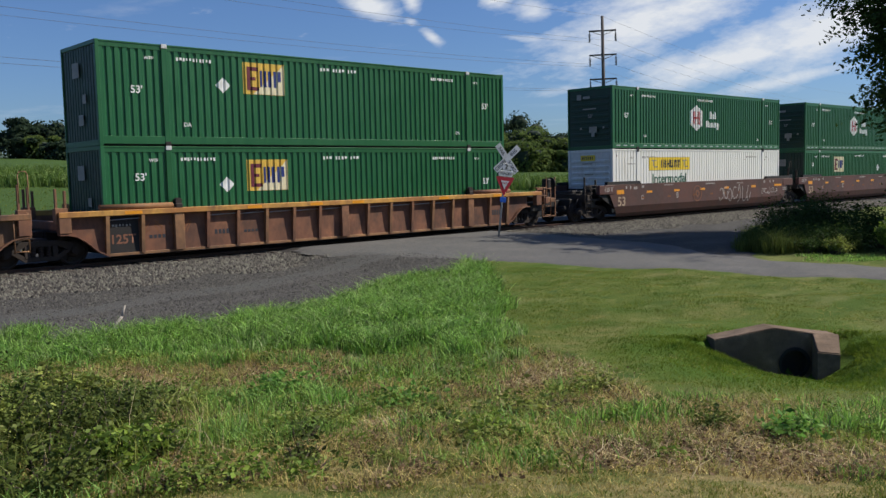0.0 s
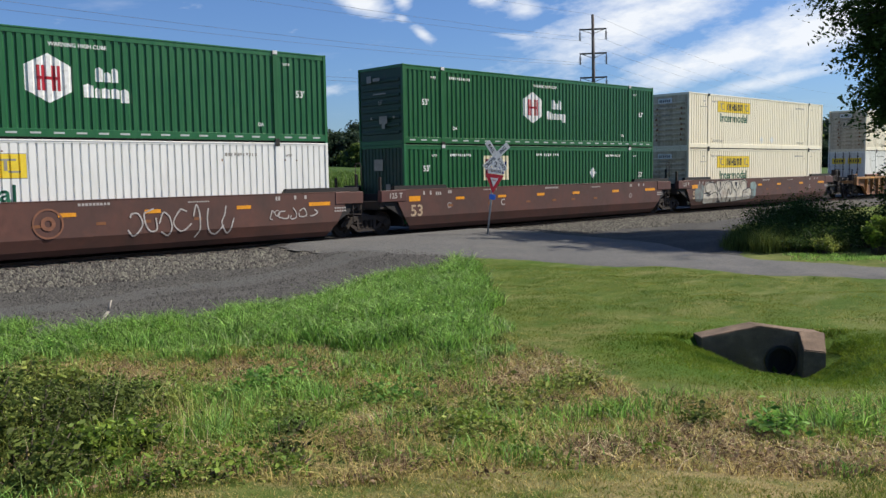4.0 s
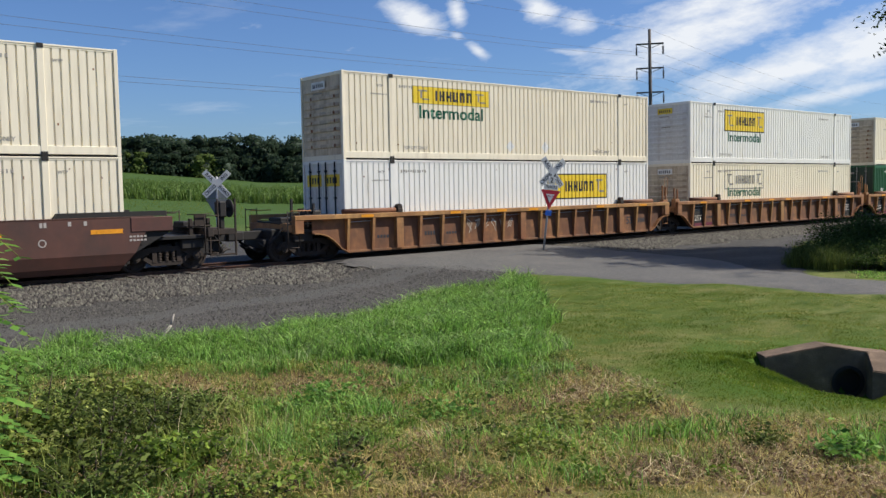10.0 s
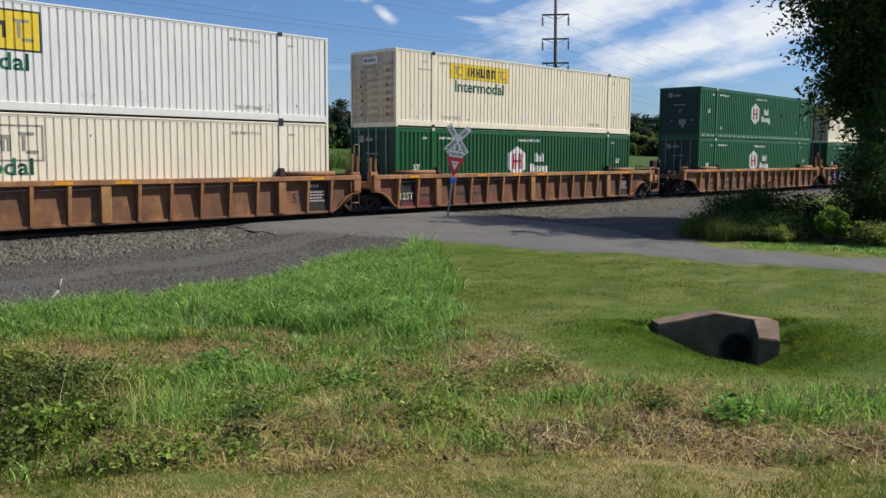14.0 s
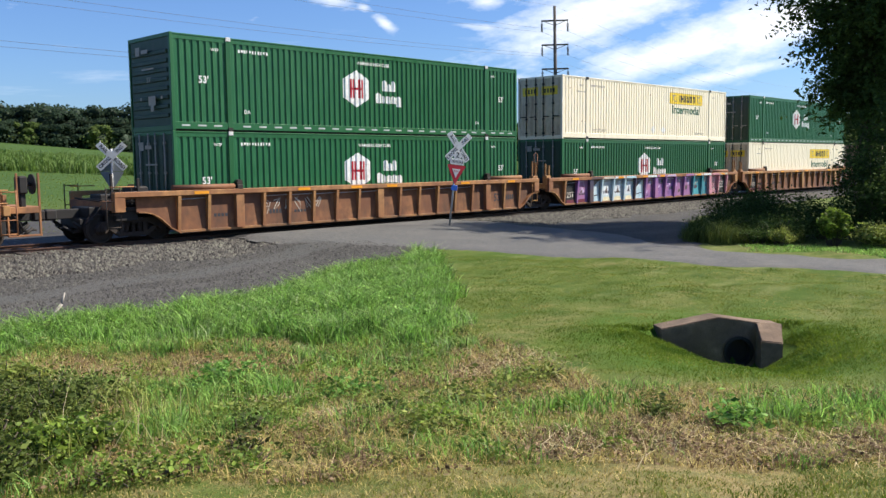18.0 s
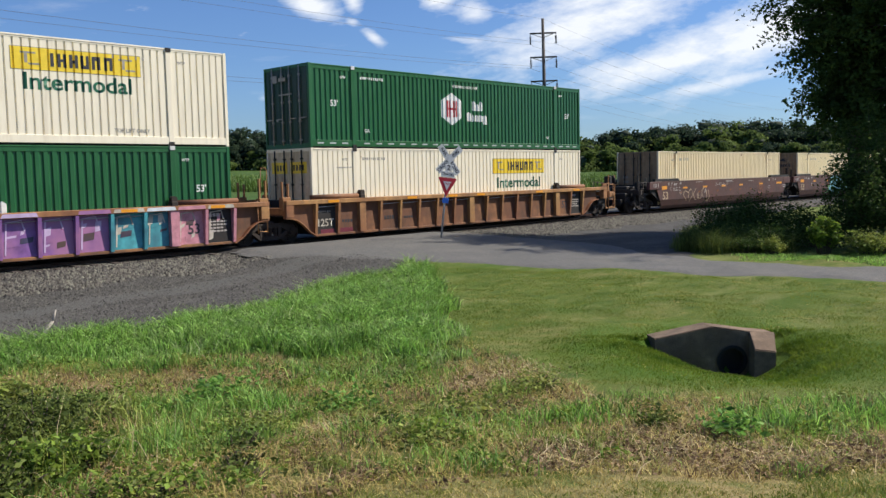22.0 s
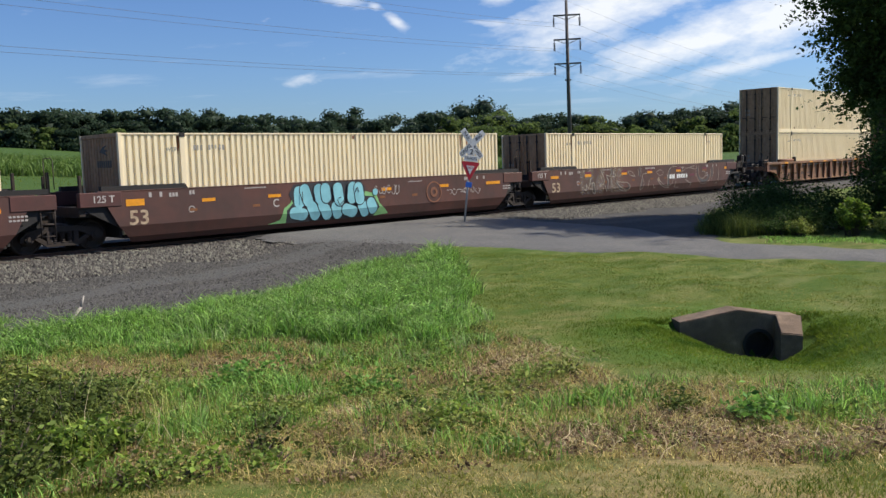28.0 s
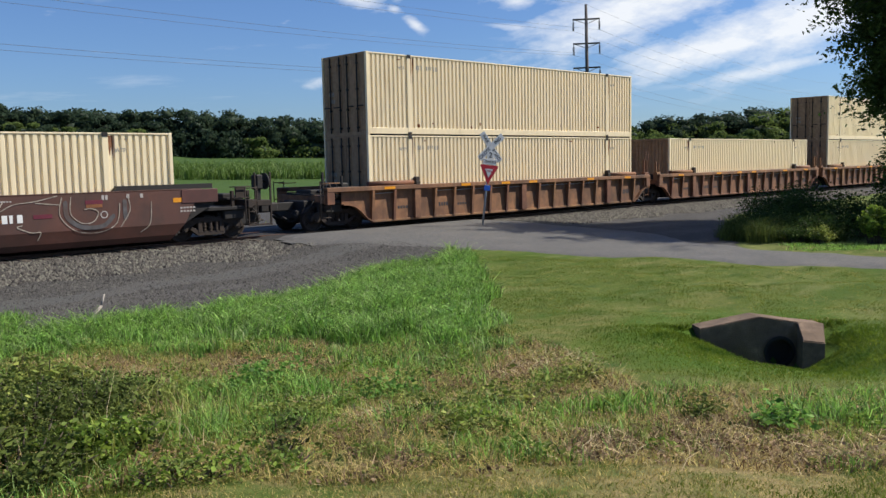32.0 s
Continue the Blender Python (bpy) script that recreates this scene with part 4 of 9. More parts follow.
def container(label, style_name, left_end="ribs_across", fore=None):
    """A 53 foot container, its left lower corner line at the origin, its middle line along X."""
    style = STYLES[style_name]
    paint = M[style["paint"]]
    thing = tagged(new("shipping_container"), label, "container", "containers on the train")
    pit, dep = style["pitch"], style["depth"]
    for sign in (-1, 1):
        link("side_panel", shared("side %s %d" % (pit, sign), paint, lambda bm: make_side(bm, pit, dep, sign, style["top"])), None, thing)
        y0, y1 = (-HALF, -HALF + 0.07) if sign < 0 else (HALF - 0.07, HALF)
        link("top_rail", shared("top_rail %d %.2f" % (sign, style["top"]), paint, lambda bm: (box(bm, 0.1, LONG - 0.1, y0 + (0.012 if sign < 0 else 0), y1 - (0.012 if sign > 0 else 0), TALL - style["top"], TALL - 0.05), box(bm, 0.1, LONG - 0.1, y0, y1, TALL - 0.06, TALL - 0.012, 0.008))), None, thing)
        link("bottom_rail", shared("bottom_rail %d" % sign, paint, lambda bm: box(bm, 0.1, LONG - 0.1, y0, y1, 0.05, 0.27, 0.008)), None, thing)
        for u in POST_U:
            link("lifting_post", shared("post %.2f %d" % (u, sign), paint, lambda bm: box(bm, u - 0.085, u + 0.085, y0 - (0.008 if sign < 0 else 0), y1 + (0.008 if sign > 0 else 0), 0.0, TALL, 0.008)), None, thing)
            if sign < 0:
                for z, mt in ((TALL - 0.06, style["casting"]), (0.06, style["casting"] if style_name != "green" else "black_steel")):
                    link("corner_casting", shared("casting", M[mt], casting_make), None, thing, at=pose(u, -HALF - 0.012, z))
        for u in (0.0, LONG - 0.11):
            link("corner_post", shared("cpost %.2f %d" % (u, sign), paint, lambda bm: box(bm, u, u + 0.11, y0 - (0.004 if sign < 0 else 0), y1 + 0.03 if sign < 0 else y1 + 0.004, 0.0, TALL, 0.01)), None, thing)
    for u in (0.0, LONG - 0.08):
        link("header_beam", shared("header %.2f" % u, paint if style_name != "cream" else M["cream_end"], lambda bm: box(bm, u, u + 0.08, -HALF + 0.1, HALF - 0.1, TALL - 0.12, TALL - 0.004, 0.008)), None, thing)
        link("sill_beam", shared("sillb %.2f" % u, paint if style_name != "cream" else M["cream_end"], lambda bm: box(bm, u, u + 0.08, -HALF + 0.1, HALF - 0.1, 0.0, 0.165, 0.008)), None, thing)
    link("roof", shared("roof", paint, lambda bm: box(bm, 0.05, LONG - 0.05, -HALF + 0.05, HALF - 0.05, TALL - 0.05, TALL - 0.02)), None, thing)
    link("floor_pan", shared("floor_pan", M["black_steel"], lambda bm: box(bm, 0.05, LONG - 0.05, -HALF + 0.05, HALF - 0.05, 0.02, 0.13)), None, thing)
    end_wall(thing, style, left_end, 0.03, -1)
    end_wall(thing, style, fore or ("doors" if left_end != "doors" else "ribs_across"), LONG - 0.03, 1)
    return thing, style


def small_marks(thing, style, dark, seed):
    """Stencilled numbers and notices on the near side."""
    mk = M["white_mark"] if not dark else M["grey_mark"]
    rng = random.Random(seed)
    lettering(thing, "WTP", 0.13, 1.52, TALL - 0.42, mk)
    bars(thing, style, 2.35, TALL - 0.44, 1.15, 0.10, mk, 11)
    lettering(thing, "WTP", 0.12, 14.6, TALL - 0.42, mk)
    bars(thing, style, 12.3, TALL - 0.44, 1.15, 0.10, mk, 11) if rng.random() < 0.6 else None
    lettering(thing, "DA", 0.17, 2.62, 0.62, mk) if not dark else None
    lettering(thing, "DA", 0.15, 13.6, 0.55, mk) if not dark else None
    if dark:
        bars(thing, style, 1.15, TALL - 0.72, 0.7, 0.05, mk, 9)
        lettering(thing, "TOP LIFT ONLY", 0.155, 3.02, 0.42, mk)
        lettering(thing, "TOP LIFT ONLY", 0.155, 12.95, 0.42, mk)
        for k in range(9):
            x, z = rng.choice((rng.uniform(0.3, 15.8), rng.uniform(0.2, 2.6), rng.uniform(13.6, 15.9))), rng.choice((0.34, 0.5, 0.8, 2.3, 2.55))
            patch("rust_spot", thing, style, rect(x, x + rng.uniform(0.02, 0.05), z, z + rng.uniform(0.03, 0.09)), M["orange_rust"])
        for x in (7.6 + rng.uniform(-0.3, 0.3), 9.2 + rng.uniform(-0.4, 0.4)):
            patch("notice_diamond", thing, style, [(x, 0.55, 0.56), (x + 0.22, 0.33, 0.78), (x + 0.44, 0.55, 0.56)], M["white_mark"], "pale diamond notice")


def green_hexagon(left_end, low=False):
    th, st = container("green corrugated container with white hexagon emblem, " + ("in the well" if low else "stacked on top"), "green", left_end)
    hexa = [(6.60, 1.27, 1.93), (7.20, 0.95, 2.25), (7.80, 1.27, 1.93)]
    patch("emblem", th, st, hexa, M["white_mark"], "white hexagon")
    for x0, x1, z0, z1 in ((6.90, 6.98, 1.27, 1.93), (7.02, 7.12, 1.27, 1.93), (7.28, 7.38, 1.27, 1.93), (7.42, 7.50, 1.27, 1.93), (6.90, 7.50, 1.56, 1.64)):
        patch("emblem_bar", th, st, rect(x0, x1, z0, z1), M["red_mark"], "red bar", 0.008)
    # two lines of bold lettering kept as plain shapes
    for x, w, z, h in ((8.45, 0.20, 1.58, 0.40), (8.69, 0.17, 1.58, 0.28), (8.90, 0.17, 1.58, 0.40),
                       (8.10, 0.27, 1.14, 0.38), (8.41, 0.14, 1.14, 0.28), (8.59, 0.23, 1.14, 0.28), (8.86, 0.23, 1.14, 0.28), (9.13, 0.24, 1.03, 0.39)):
        patch("name_block", th, st, [(x, z, z + h * 0.86), (x + w * 0.5, z, z + h), (x + w, z, z + h * 0.8)], M["white_mark"])
    lettering(th, "WARNING HIGH CUBE", 0.15, 8.0, TALL - 0.40, M["white_mark"])
    lettering(th, "53'", 0.30, 1.1, 1.55 if not low else 1.37, M["white_mark"])
    lettering(th, "53'", 0.30, 15.1, 1.55 if not low else 1.6, M["white_mark"])
    small_marks(th, st, False, 5)
    if not low:
        for i in range(23):
            me = shared("reflector_dash", M["pale_mark"], lambda bm: box(bm, 0, 0.28, -0.003, 0, 0, 0.05))
            link("reflective_dash", me, None, th, at=pose(2.45 + (i - 3) * 0.60 if i > 2 else 0.30 + i * 0.55, -HALF - 0.001, 0.14))
        for i in range(3):
            link("reflective_dash", CACHE[("reflector_dash", M["pale_mark"].name)], None, th, at=pose(14.45 + i * 0.55, -HALF - 0.001, 0.14))
    # faint marks on the end
    if left_end != "doors":
        end_lettering(th, "53'", 0.22, -0.1, 1.55, M["grey_mark"])
        link("end_plate", shared("end_square", M["grey_mark"], lambda bm: (box(bm, -0.003, 0, -0.22, 0.22, 0, 0.28), box(bm, -0.003, 0, -0.09, 0.09, -0.18, 0.01))), None, th, at=pose(-0.075, -0.25, 0.78))
    for y, z, w, h in ((0.55, 2.32, 0.26, 0.26), (0.12, 2.36, 0.4, 0.12), (-0.05, 1.86, 0.75, 0.05), (0.45, 0.95, 0.1, 0.09), (-0.85, 0.95, 0.1, 0.09)):
        link("end_marking", shared("endmark %.2f %.2f" % (w, h), M["grey_mark"], lambda bm: box(bm, -0.003, 0, -w / 2, w / 2, 0, h)), None, th, at=pose(-0.075, y, z))
    return th


def green_square(left_end="ribs_down", low=False, x=4.53, diamond=3.83, plate="gold_mark"):
    th, st = container(("green corrugated container with %s lettered square, " % ("yellow" if plate == "gold_mark" else "pale cream")) + ("in the well" if low else "stacked on top"), "green", left_end)
    z = 1.52 if low else 1.61
    patch("emblem", th, st, rect(x, x + 1.47, z, z + 0.97), M[plate], "yellow square" if plate == "gold_mark" else "pale square")
    if plate == "gold_mark":
        patch("emblem_glow", th, st, [(x + 0.35, z + 0.01, z + 0.03), (x + 1.46, z + 0.01, z + 0.95)], M["cream_mark"], "pale half", 0.006)
    # three tall letters kept as plain strokes
    for a, w, lo, hi, mt in ((0.12, 0.14, 0.12, 0.84, "maroon_mark"), (0.26, 0.26, 0.72, 0.84, "maroon_mark"), (0.26, 0.18, 0.43, 0.53, "maroon_mark"), (0.26, 0.28, 0.12, 0.23, "maroon_mark"), (0.58, 0.10, 0.24, 0.74, "blue_mark"), (0.74, 0.07, 0.24, 0.74, "blue_mark"),
                             (0.87, 0.12, 0.24, 0.74, "blue_mark"), (1.07, 0.11, 0.24, 0.74, "blue_mark"), (1.23, 0.11, 0.42, 0.74, "blue_mark")):
        patch("emblem_stroke", th, st, rect(x + a, x + a + w, z + lo, z + hi), M[mt], "", 0.008)
    if diamond:
        patch("notice_diamond", th, st, [(diamond - 0.24, z + 0.21, z + 0.23), (diamond, z - 0.02, z + 0.46), (diamond + 0.24, z + 0.21, z + 0.23)], M["white_mark"], "white diamond notice")
    lettering(th, "53'", 0.30, 1.12, 2.0 if low else 1.57, M["white_mark"])
    lettering(th, "53'", 0.30, 15.1, 1.6, M["white_mark"])
    bars(th, st, 7.4, TALL - 0.42, 1.5, 0.11, M["white_mark"], 12, 0.25)
    small_marks(th, st, False, 8)
    for y, z2, w, h in ((0.15, 1.95, 0.5, 0.42), (-0.4, 1.2, 0.25, 0.25), (-0.1, 0.6, 0.35, 0.3)):
        link("end_marking", shared("endmark %.2f %.2f" % (w, h), M["grey_mark"], lambda bm: box(bm, -0.003, 0, -w / 2, w / 2, 0, h)), None, th, at=pose(-0.02, y, z2))
    return th


def pale_container(style_name, left_end, low, where="left", panel="band", faded=False, ink="green_mark"):
    """White or ivory container with a yellow panel and green lettering; where: side of the panel."""
    st0 = STYLES[style_name]
    th, st = container("%s corrugated container with %s panel%s, %s" % (st0["colour"], "faded" if faded else "yellow", "" if panel == "alone" else " and green lettering", "in the well" if low else "stacked on top"), style_name, left_end)
    x0 = 2.92 if where == "left" else 9.68
    z0, z1 = {"band": (1.98, 2.56), "tall": (1.62, 2.58), "alone": (1.43, 2.36)}[panel]
    if low and panel == "band":
        z0, z1 = 1.88, 2.50
    if faded:
        for a, b, lo, hi in ((0, 3.6, z1 - 0.05, z1), (0, 3.6, z0, z0 + 0.05), (0, 0.06, z0, z1), (3.54, 3.6, z0, z1)):
            patch("faded_border", th, st, rect(x0 + a, x0 + b, lo, hi), M["grey_mark"])
    else:
        if panel == "band":
            patch("panel_border", th, st, rect(x0 - 0.015, x0 + 3.615, z0 - 0.015, z1 + 0.015), M["grey_mark"], "thin dark border")
        else:
            patch("panel_border", th, st, rect(x0 - 0.05, x0 + 3.65, z0 - 0.05, z1 + 0.05), M["dark_mark"], "black border")
        patch("panel", th, st, rect(x0, x0 + 3.6, z0, z1), M["yellow_mark"], "yellow panel", 0.008)
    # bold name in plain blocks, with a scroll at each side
    h = (z1 - z0)
    cz = (z0 + z1) / 2
    blocks = [0.0, 0.22, 0.54, 0.85, 1.17, 1.52]
    for i, b in enumerate(blocks):
        w = 0.14 if i == 0 else 0.25
        bx = x0 + 1.0 + b
        bz = min(0.42, h * 0.62)
        lo = cz - bz / 2
        strokes = ((0.03, 0.12, 0, bz),) if i == 0 else ((0, 0.085, 0, bz), (0.155, 0.24, 0, bz), (0.085, 0.155, bz * (0.0, 0.4, 0.35, 0.0, 0.7, 0.75)[i], bz * (0.0, 0.6, 0.6, 0.25, 1.0, 1.0)[i]))
        for a0, a1, c0, c1 in strokes:
            patch("name_stroke", th, st, rect(bx + a0, bx + a1, lo + c0, lo + c1), M["dark_mark"] if not faded else M["grey_mark"], "", 0.012)
    for sx in (0.25, 2.95):
        for a, b, lo, hi in ((0.0, 0.4, 0.72, 0.80), (0.1, 0.18, 0.3, 0.72), (0.2, 0.5, 0.22, 0.30)):
            patch("scroll_stroke", th, st, rect(x0 + sx + a, x0 + sx + b, z0 + lo * h, z0 + hi * h), M["grey_mark"], "", 0.012)
    if panel != "alone":
        z = {"band": 1.66, "tall": 1.28}[panel] if not low else 1.46
        lettering_on(th, st, "Intermodal", 0.62, x0 + 1.80, z, M[ink], 1.12)
    small_marks(th, st, True, len(bpy.data.objects))
    # plate and rust on the end
    if left_end == "ribs_across":
        link("end_plate", shared("end_plate", M["yellow_mark"] if style_name == "white" else M["white_mark"], lambda bm: box(bm, -0.004, 0, -0.42, 0.42, 0, 0.26)), None, th, at=pose(-0.028, 0.1, 2.38))
        for a in (-0.3, -0.18, -0.06, 0.06, 0.18, 0.27):
            link("end_letter_bar", shared("end_letter_bar", M["dark_mark"], lambda bm: box(bm, -0.003, 0, 0, 0.06, 0, 0.13)), None, th, at=pose(-0.033, 0.1 + a, 2.44))
        bars_end = [(0.15, 2.22, 0.55), (0.05, 1.72, 0.5)]
        for y, z, w in bars_end:
            link("end_marking", shared("endmark %.2f" % w, M["grey_mark"], lambda bm: box(bm, -0.003, 0, -w / 2, w / 2, 0, 0.05)), None, th, at=pose(-0.028, y, z))
        for y in (-0.85, 0.6) if style_name == "ivory" and not low else ():
            for i in range(7):
                w = (0.05, 0.03, 0.07, 0.04, 0.06, 0.03, 0.05)[i]
                link("rust_streak", shared("rust_streak %.2f" % w, M["orange_rust"], lambda bm: box(bm, -0.002, 0, -w, w, 0, 0.11)), None, th, at=pose(-0.026, y + 0.03 * math.sin(i * 2.0), 0.42 + i * 0.27))
    else:
        for a in (-1.02, 0.10):
            link("end_plate", shared("end_plate_low", M["yellow_mark"], lambda bm: box(bm, -0.006, 0, 0, 0.92, 0, 0.40)), None, th, "yellow plate", at=pose(0.016, a, 2.02))
            for k in range(4):
                link("end_letter_bar", shared("door_letter_bar", M["dark_mark"], lambda bm: box(bm, -0.004, 0, 0, 0.09, 0, 0.2)), None, th, at=pose(0.009, a + 0.16 + 0.17 * k, 2.12))
    return th


def plain_cream(left_end, low, mark=False):
    th, st = container("plain cream corrugated container with %s, %s" % ("a rusty door end" if left_end == "doors" else "a weathered end wall", "in the well" if low else "stacked on top"), "cream", left_end)
    mk = M["grey_mark"]
    lettering(th, "WTP", 0.16, 1.62, TALL - 0.50, mk)
    bars(th, st, 2.35, TALL - 0.52, 1.1, 0.15, mk, 9)
    lettering(th, "WTP", 0.15, 14.6, TALL - 0.50, mk)
    rng = random.Random(len(bpy.data.objects))
    for u in POST_U:
        for k in range(3):
            x = u + rng.uniform(-0.25, 0.2)
            patch("rust_drip", th, st, [(x, 2.45, 2.80), (x + 0.03, rng.uniform(1.6, 2.3), 2.81), (x + 0.07, 2.5, 2.80)], M["orange_rust"])
    for k in range(8):
        x, z = rng.uniform(0.3, 15.6), rng.choice((0.30, 0.42, 2.68))
        patch("rust_spot", th, st, rect(x, x + rng.uniform(0.04, 0.14), z, z + rng.uniform(0.04, 0.12)), M["orange_rust"])
    for y, z in ((0.75, 1.45), (0.72, 1.2)) if left_end == "doors" else ():
        for a in (-0.15, -0.07, 0.01, 0.09):
            link("end_marking", shared("cream_mark", M["grey_mark"], lambda bm: box(bm, -0.003, 0, 0, 0.05, 0, 0.14)), None, th, at=pose(0.013, y + a, z))
    if mark:
        link("end_mark", shared("crest", M["dark_mark"], lambda bm: prism(bm, [(-0.30, 0.12), (0.25, 0.0), (0.05, 0.12), (0.30, 0.16), (0.0, 0.2), (0.2, 0.32), (-0.1, 0.26)], -0.002, 0)), None, th, at=pose(0.024, -0.3, 2.25, 0, 0, -90))
        for i in range(7):
            link("end_lettering", shared("endbar", M["dark_mark"], lambda bm: box(bm, -0.003, 0, -0.05, 0.05, 0, 0.2)), None, th, at=pose(0.024, -0.70 + i * 0.14, 1.92))
    return th

# ---------------------------------------------------------------- well cars


def strip_along(bm, pts, y0, y1, thick):
    """A bent flange that follows (x, z) points."""
    for (xa, za), (xb, zb) in zip(pts, pts[1:]):
        d = Vector((xb - xa, zb - za)).normalized()
        nx, nz = -d.y * thick, d.x * thick
        prism(bm, [(xa, za), (xb, zb), (xb + nx, zb + nz), (xa + nx, za + nz)], y0, y1)


def wheel_make(bm):
    # axle along Y; flanged wheel
    prof = [(0.0, 0.07), (0.16, 0.06), (0.20, 0.02), (0.34, 0.02), (0.37, 0.055), (0.42, 0.05), (0.425, -0.04), (0.45, -0.055), (0.45, -0.075), (0.35, -0.075), (0.33, -0.02), (0.2, -0.02), (0.14, -0.06), (0.0, -0.06)]
    n = 20
    rings = [[bm.verts.new((r * math.cos(k * math.tau / n), -y, r * math.sin(k * math.tau / n))) for k in range(n)] for r, y in prof[1:-1]]
    for a, b in zip(rings, rings[1:]):
        for k in range(n):
            bm.faces.new((a[k], a[(k + 1) % n], b[(k + 1) % n], b[k]))
    bm.faces.new(rings[0][::-1])
    bm.faces.new(rings[-1])
    bmesh.ops.recalc_face_normals(bm, faces=bm.faces)


def side_frame_make(bm):
    # cast side frame with a spring opening and bearing ends
    top = [(-1.12, 0.46), (-0.95, 0.62), (-0.45, 0.72), (0.45, 0.72), (0.95, 0.62), (1.12, 0.46), (1.12, 0.36), (0.80, 0.40), (0.42, 0.58), (-0.42, 0.58), (-0.80, 0.40), (-1.12, 0.36)]
    prism(bm, top, -0.07, 0.07)
    prism(bm, [(-0.75, 0.42), (-0.42, 0.18), (0.42, 0.18), (0.75, 0.42), (0.62, 0.46), (0.36, 0.30), (-0.36, 0.30), (-0.62, 0.46)], -0.07, 0.07)
    for s in (-1, 1):
        box(bm, s * 0.36 - 0.07, s * 0.36 + 0.07, -0.08, 0.08, 0.26, 0.60, 0.01)
        tube(bm, (s * 0.89, -0.12, 0.43), (s * 0.89, 0.1, 0.43), 0.12, 12)
        tube(bm, (s * 0.89, -0.15, 0.43), (s * 0.89, -0.1, 0.43), 0.07, 10)


def spring_make(bm):
    n = 10
    rings = [[bm.verts.new((r * math.cos(k * math.tau / n), r * math.sin(k * math.tau / n), 0.30 + 0.0225 * i)) for k in range(n)] for i, r in enumerate([0.078, 0.055] * 7)]
    for a, b in zip(rings, rings[1:]):
        for k in range(n):
            bm.faces.new((a[k], a[(k + 1) % n], b[(k + 1) % n], b[k]))


def truck(unit, u):
    """A two-axle truck under the unit, its middle at u."""
    bol = link("truck_bolster", shared("bolster", M["truck_steel"], lambda bm: box(bm, -0.2, 0.2, -1.0, 1.0, 0.5, 0.78, 0.03)), None, unit, at=pose(u, 0, 0))
    for s in (-1, 1):
        sf = link("side_frame", shared("side_frame", M["truck_steel"], side_frame_make), None, bol, at=pose(0, s * 1.0, 0, 0, 0, 0 if s < 0 else 180))
        for a in (-0.2, 0.0, 0.2):
            link("spring", shared("spring", M["truck_steel"], spring_make), None, bol, at=pose(a, s * 1.0 - 0.02, 0))
    for a in (-0.89, 0.89):
        ax = link("wheelset", shared("wheelset", M["truck_steel"], wheelset_make), None, bol, at=pose(a, 0, 0.425))
        SPINNING.append(ax)


SPINNING = []


def wheelset_make(bm):
    tube(bm, (0, -0.95, 0), (0, 0.95, 0), 0.085, 10)
    for s in (-1, 1):
        other = bmesh.new()
        wheel_make(other)
        me = bpy.data.meshes.new("w")
        other.to_mesh(me)
        other.free()
        start = len(bm.verts)
        bm.from_mesh(me)
        bpy.data.meshes.remove(me)
        bm.verts.ensure_lookup_table()
        new_verts = bm.verts[start:]
        m = pose(0, s * 0.79, 0, 0, 0, 0 if s < 0 else 180)
        bmesh.ops.transform(bm, matrix=m, verts=new_verts)
        for k in range(3):
            # three cast spokes of dirt show that the wheel turns
            a = k * math.tau / 3
            tube(bm, (0.2 * math.cos(a), s * 0.83, 0.2 * math.sin(a)), (0.33 * math.cos(a), s * 0.83, 0.33 * math.sin(a)), 0.02, 5)


def ladder(unit, u, y, z0, z1, wide, rungs, material, name="ladder"):
    def make(bm):
        for s in (0, wide):
            tube(bm, (s, 0, 0), (s, 0, z1 - z0), 0.02, 6)
        for i in range(rungs):
            z = 0.05 + (z1 - z0 - 0.1) * i / max(1, rungs - 1)
            tube(bm, (0, 0, z), (wide, 0, z), 0.016, 6)
    return link(name, shared("ladder %.2f %.2f %d" % (z1 - z0, wide, rungs), material, make), None, unit, at=pose(u, y, z0))


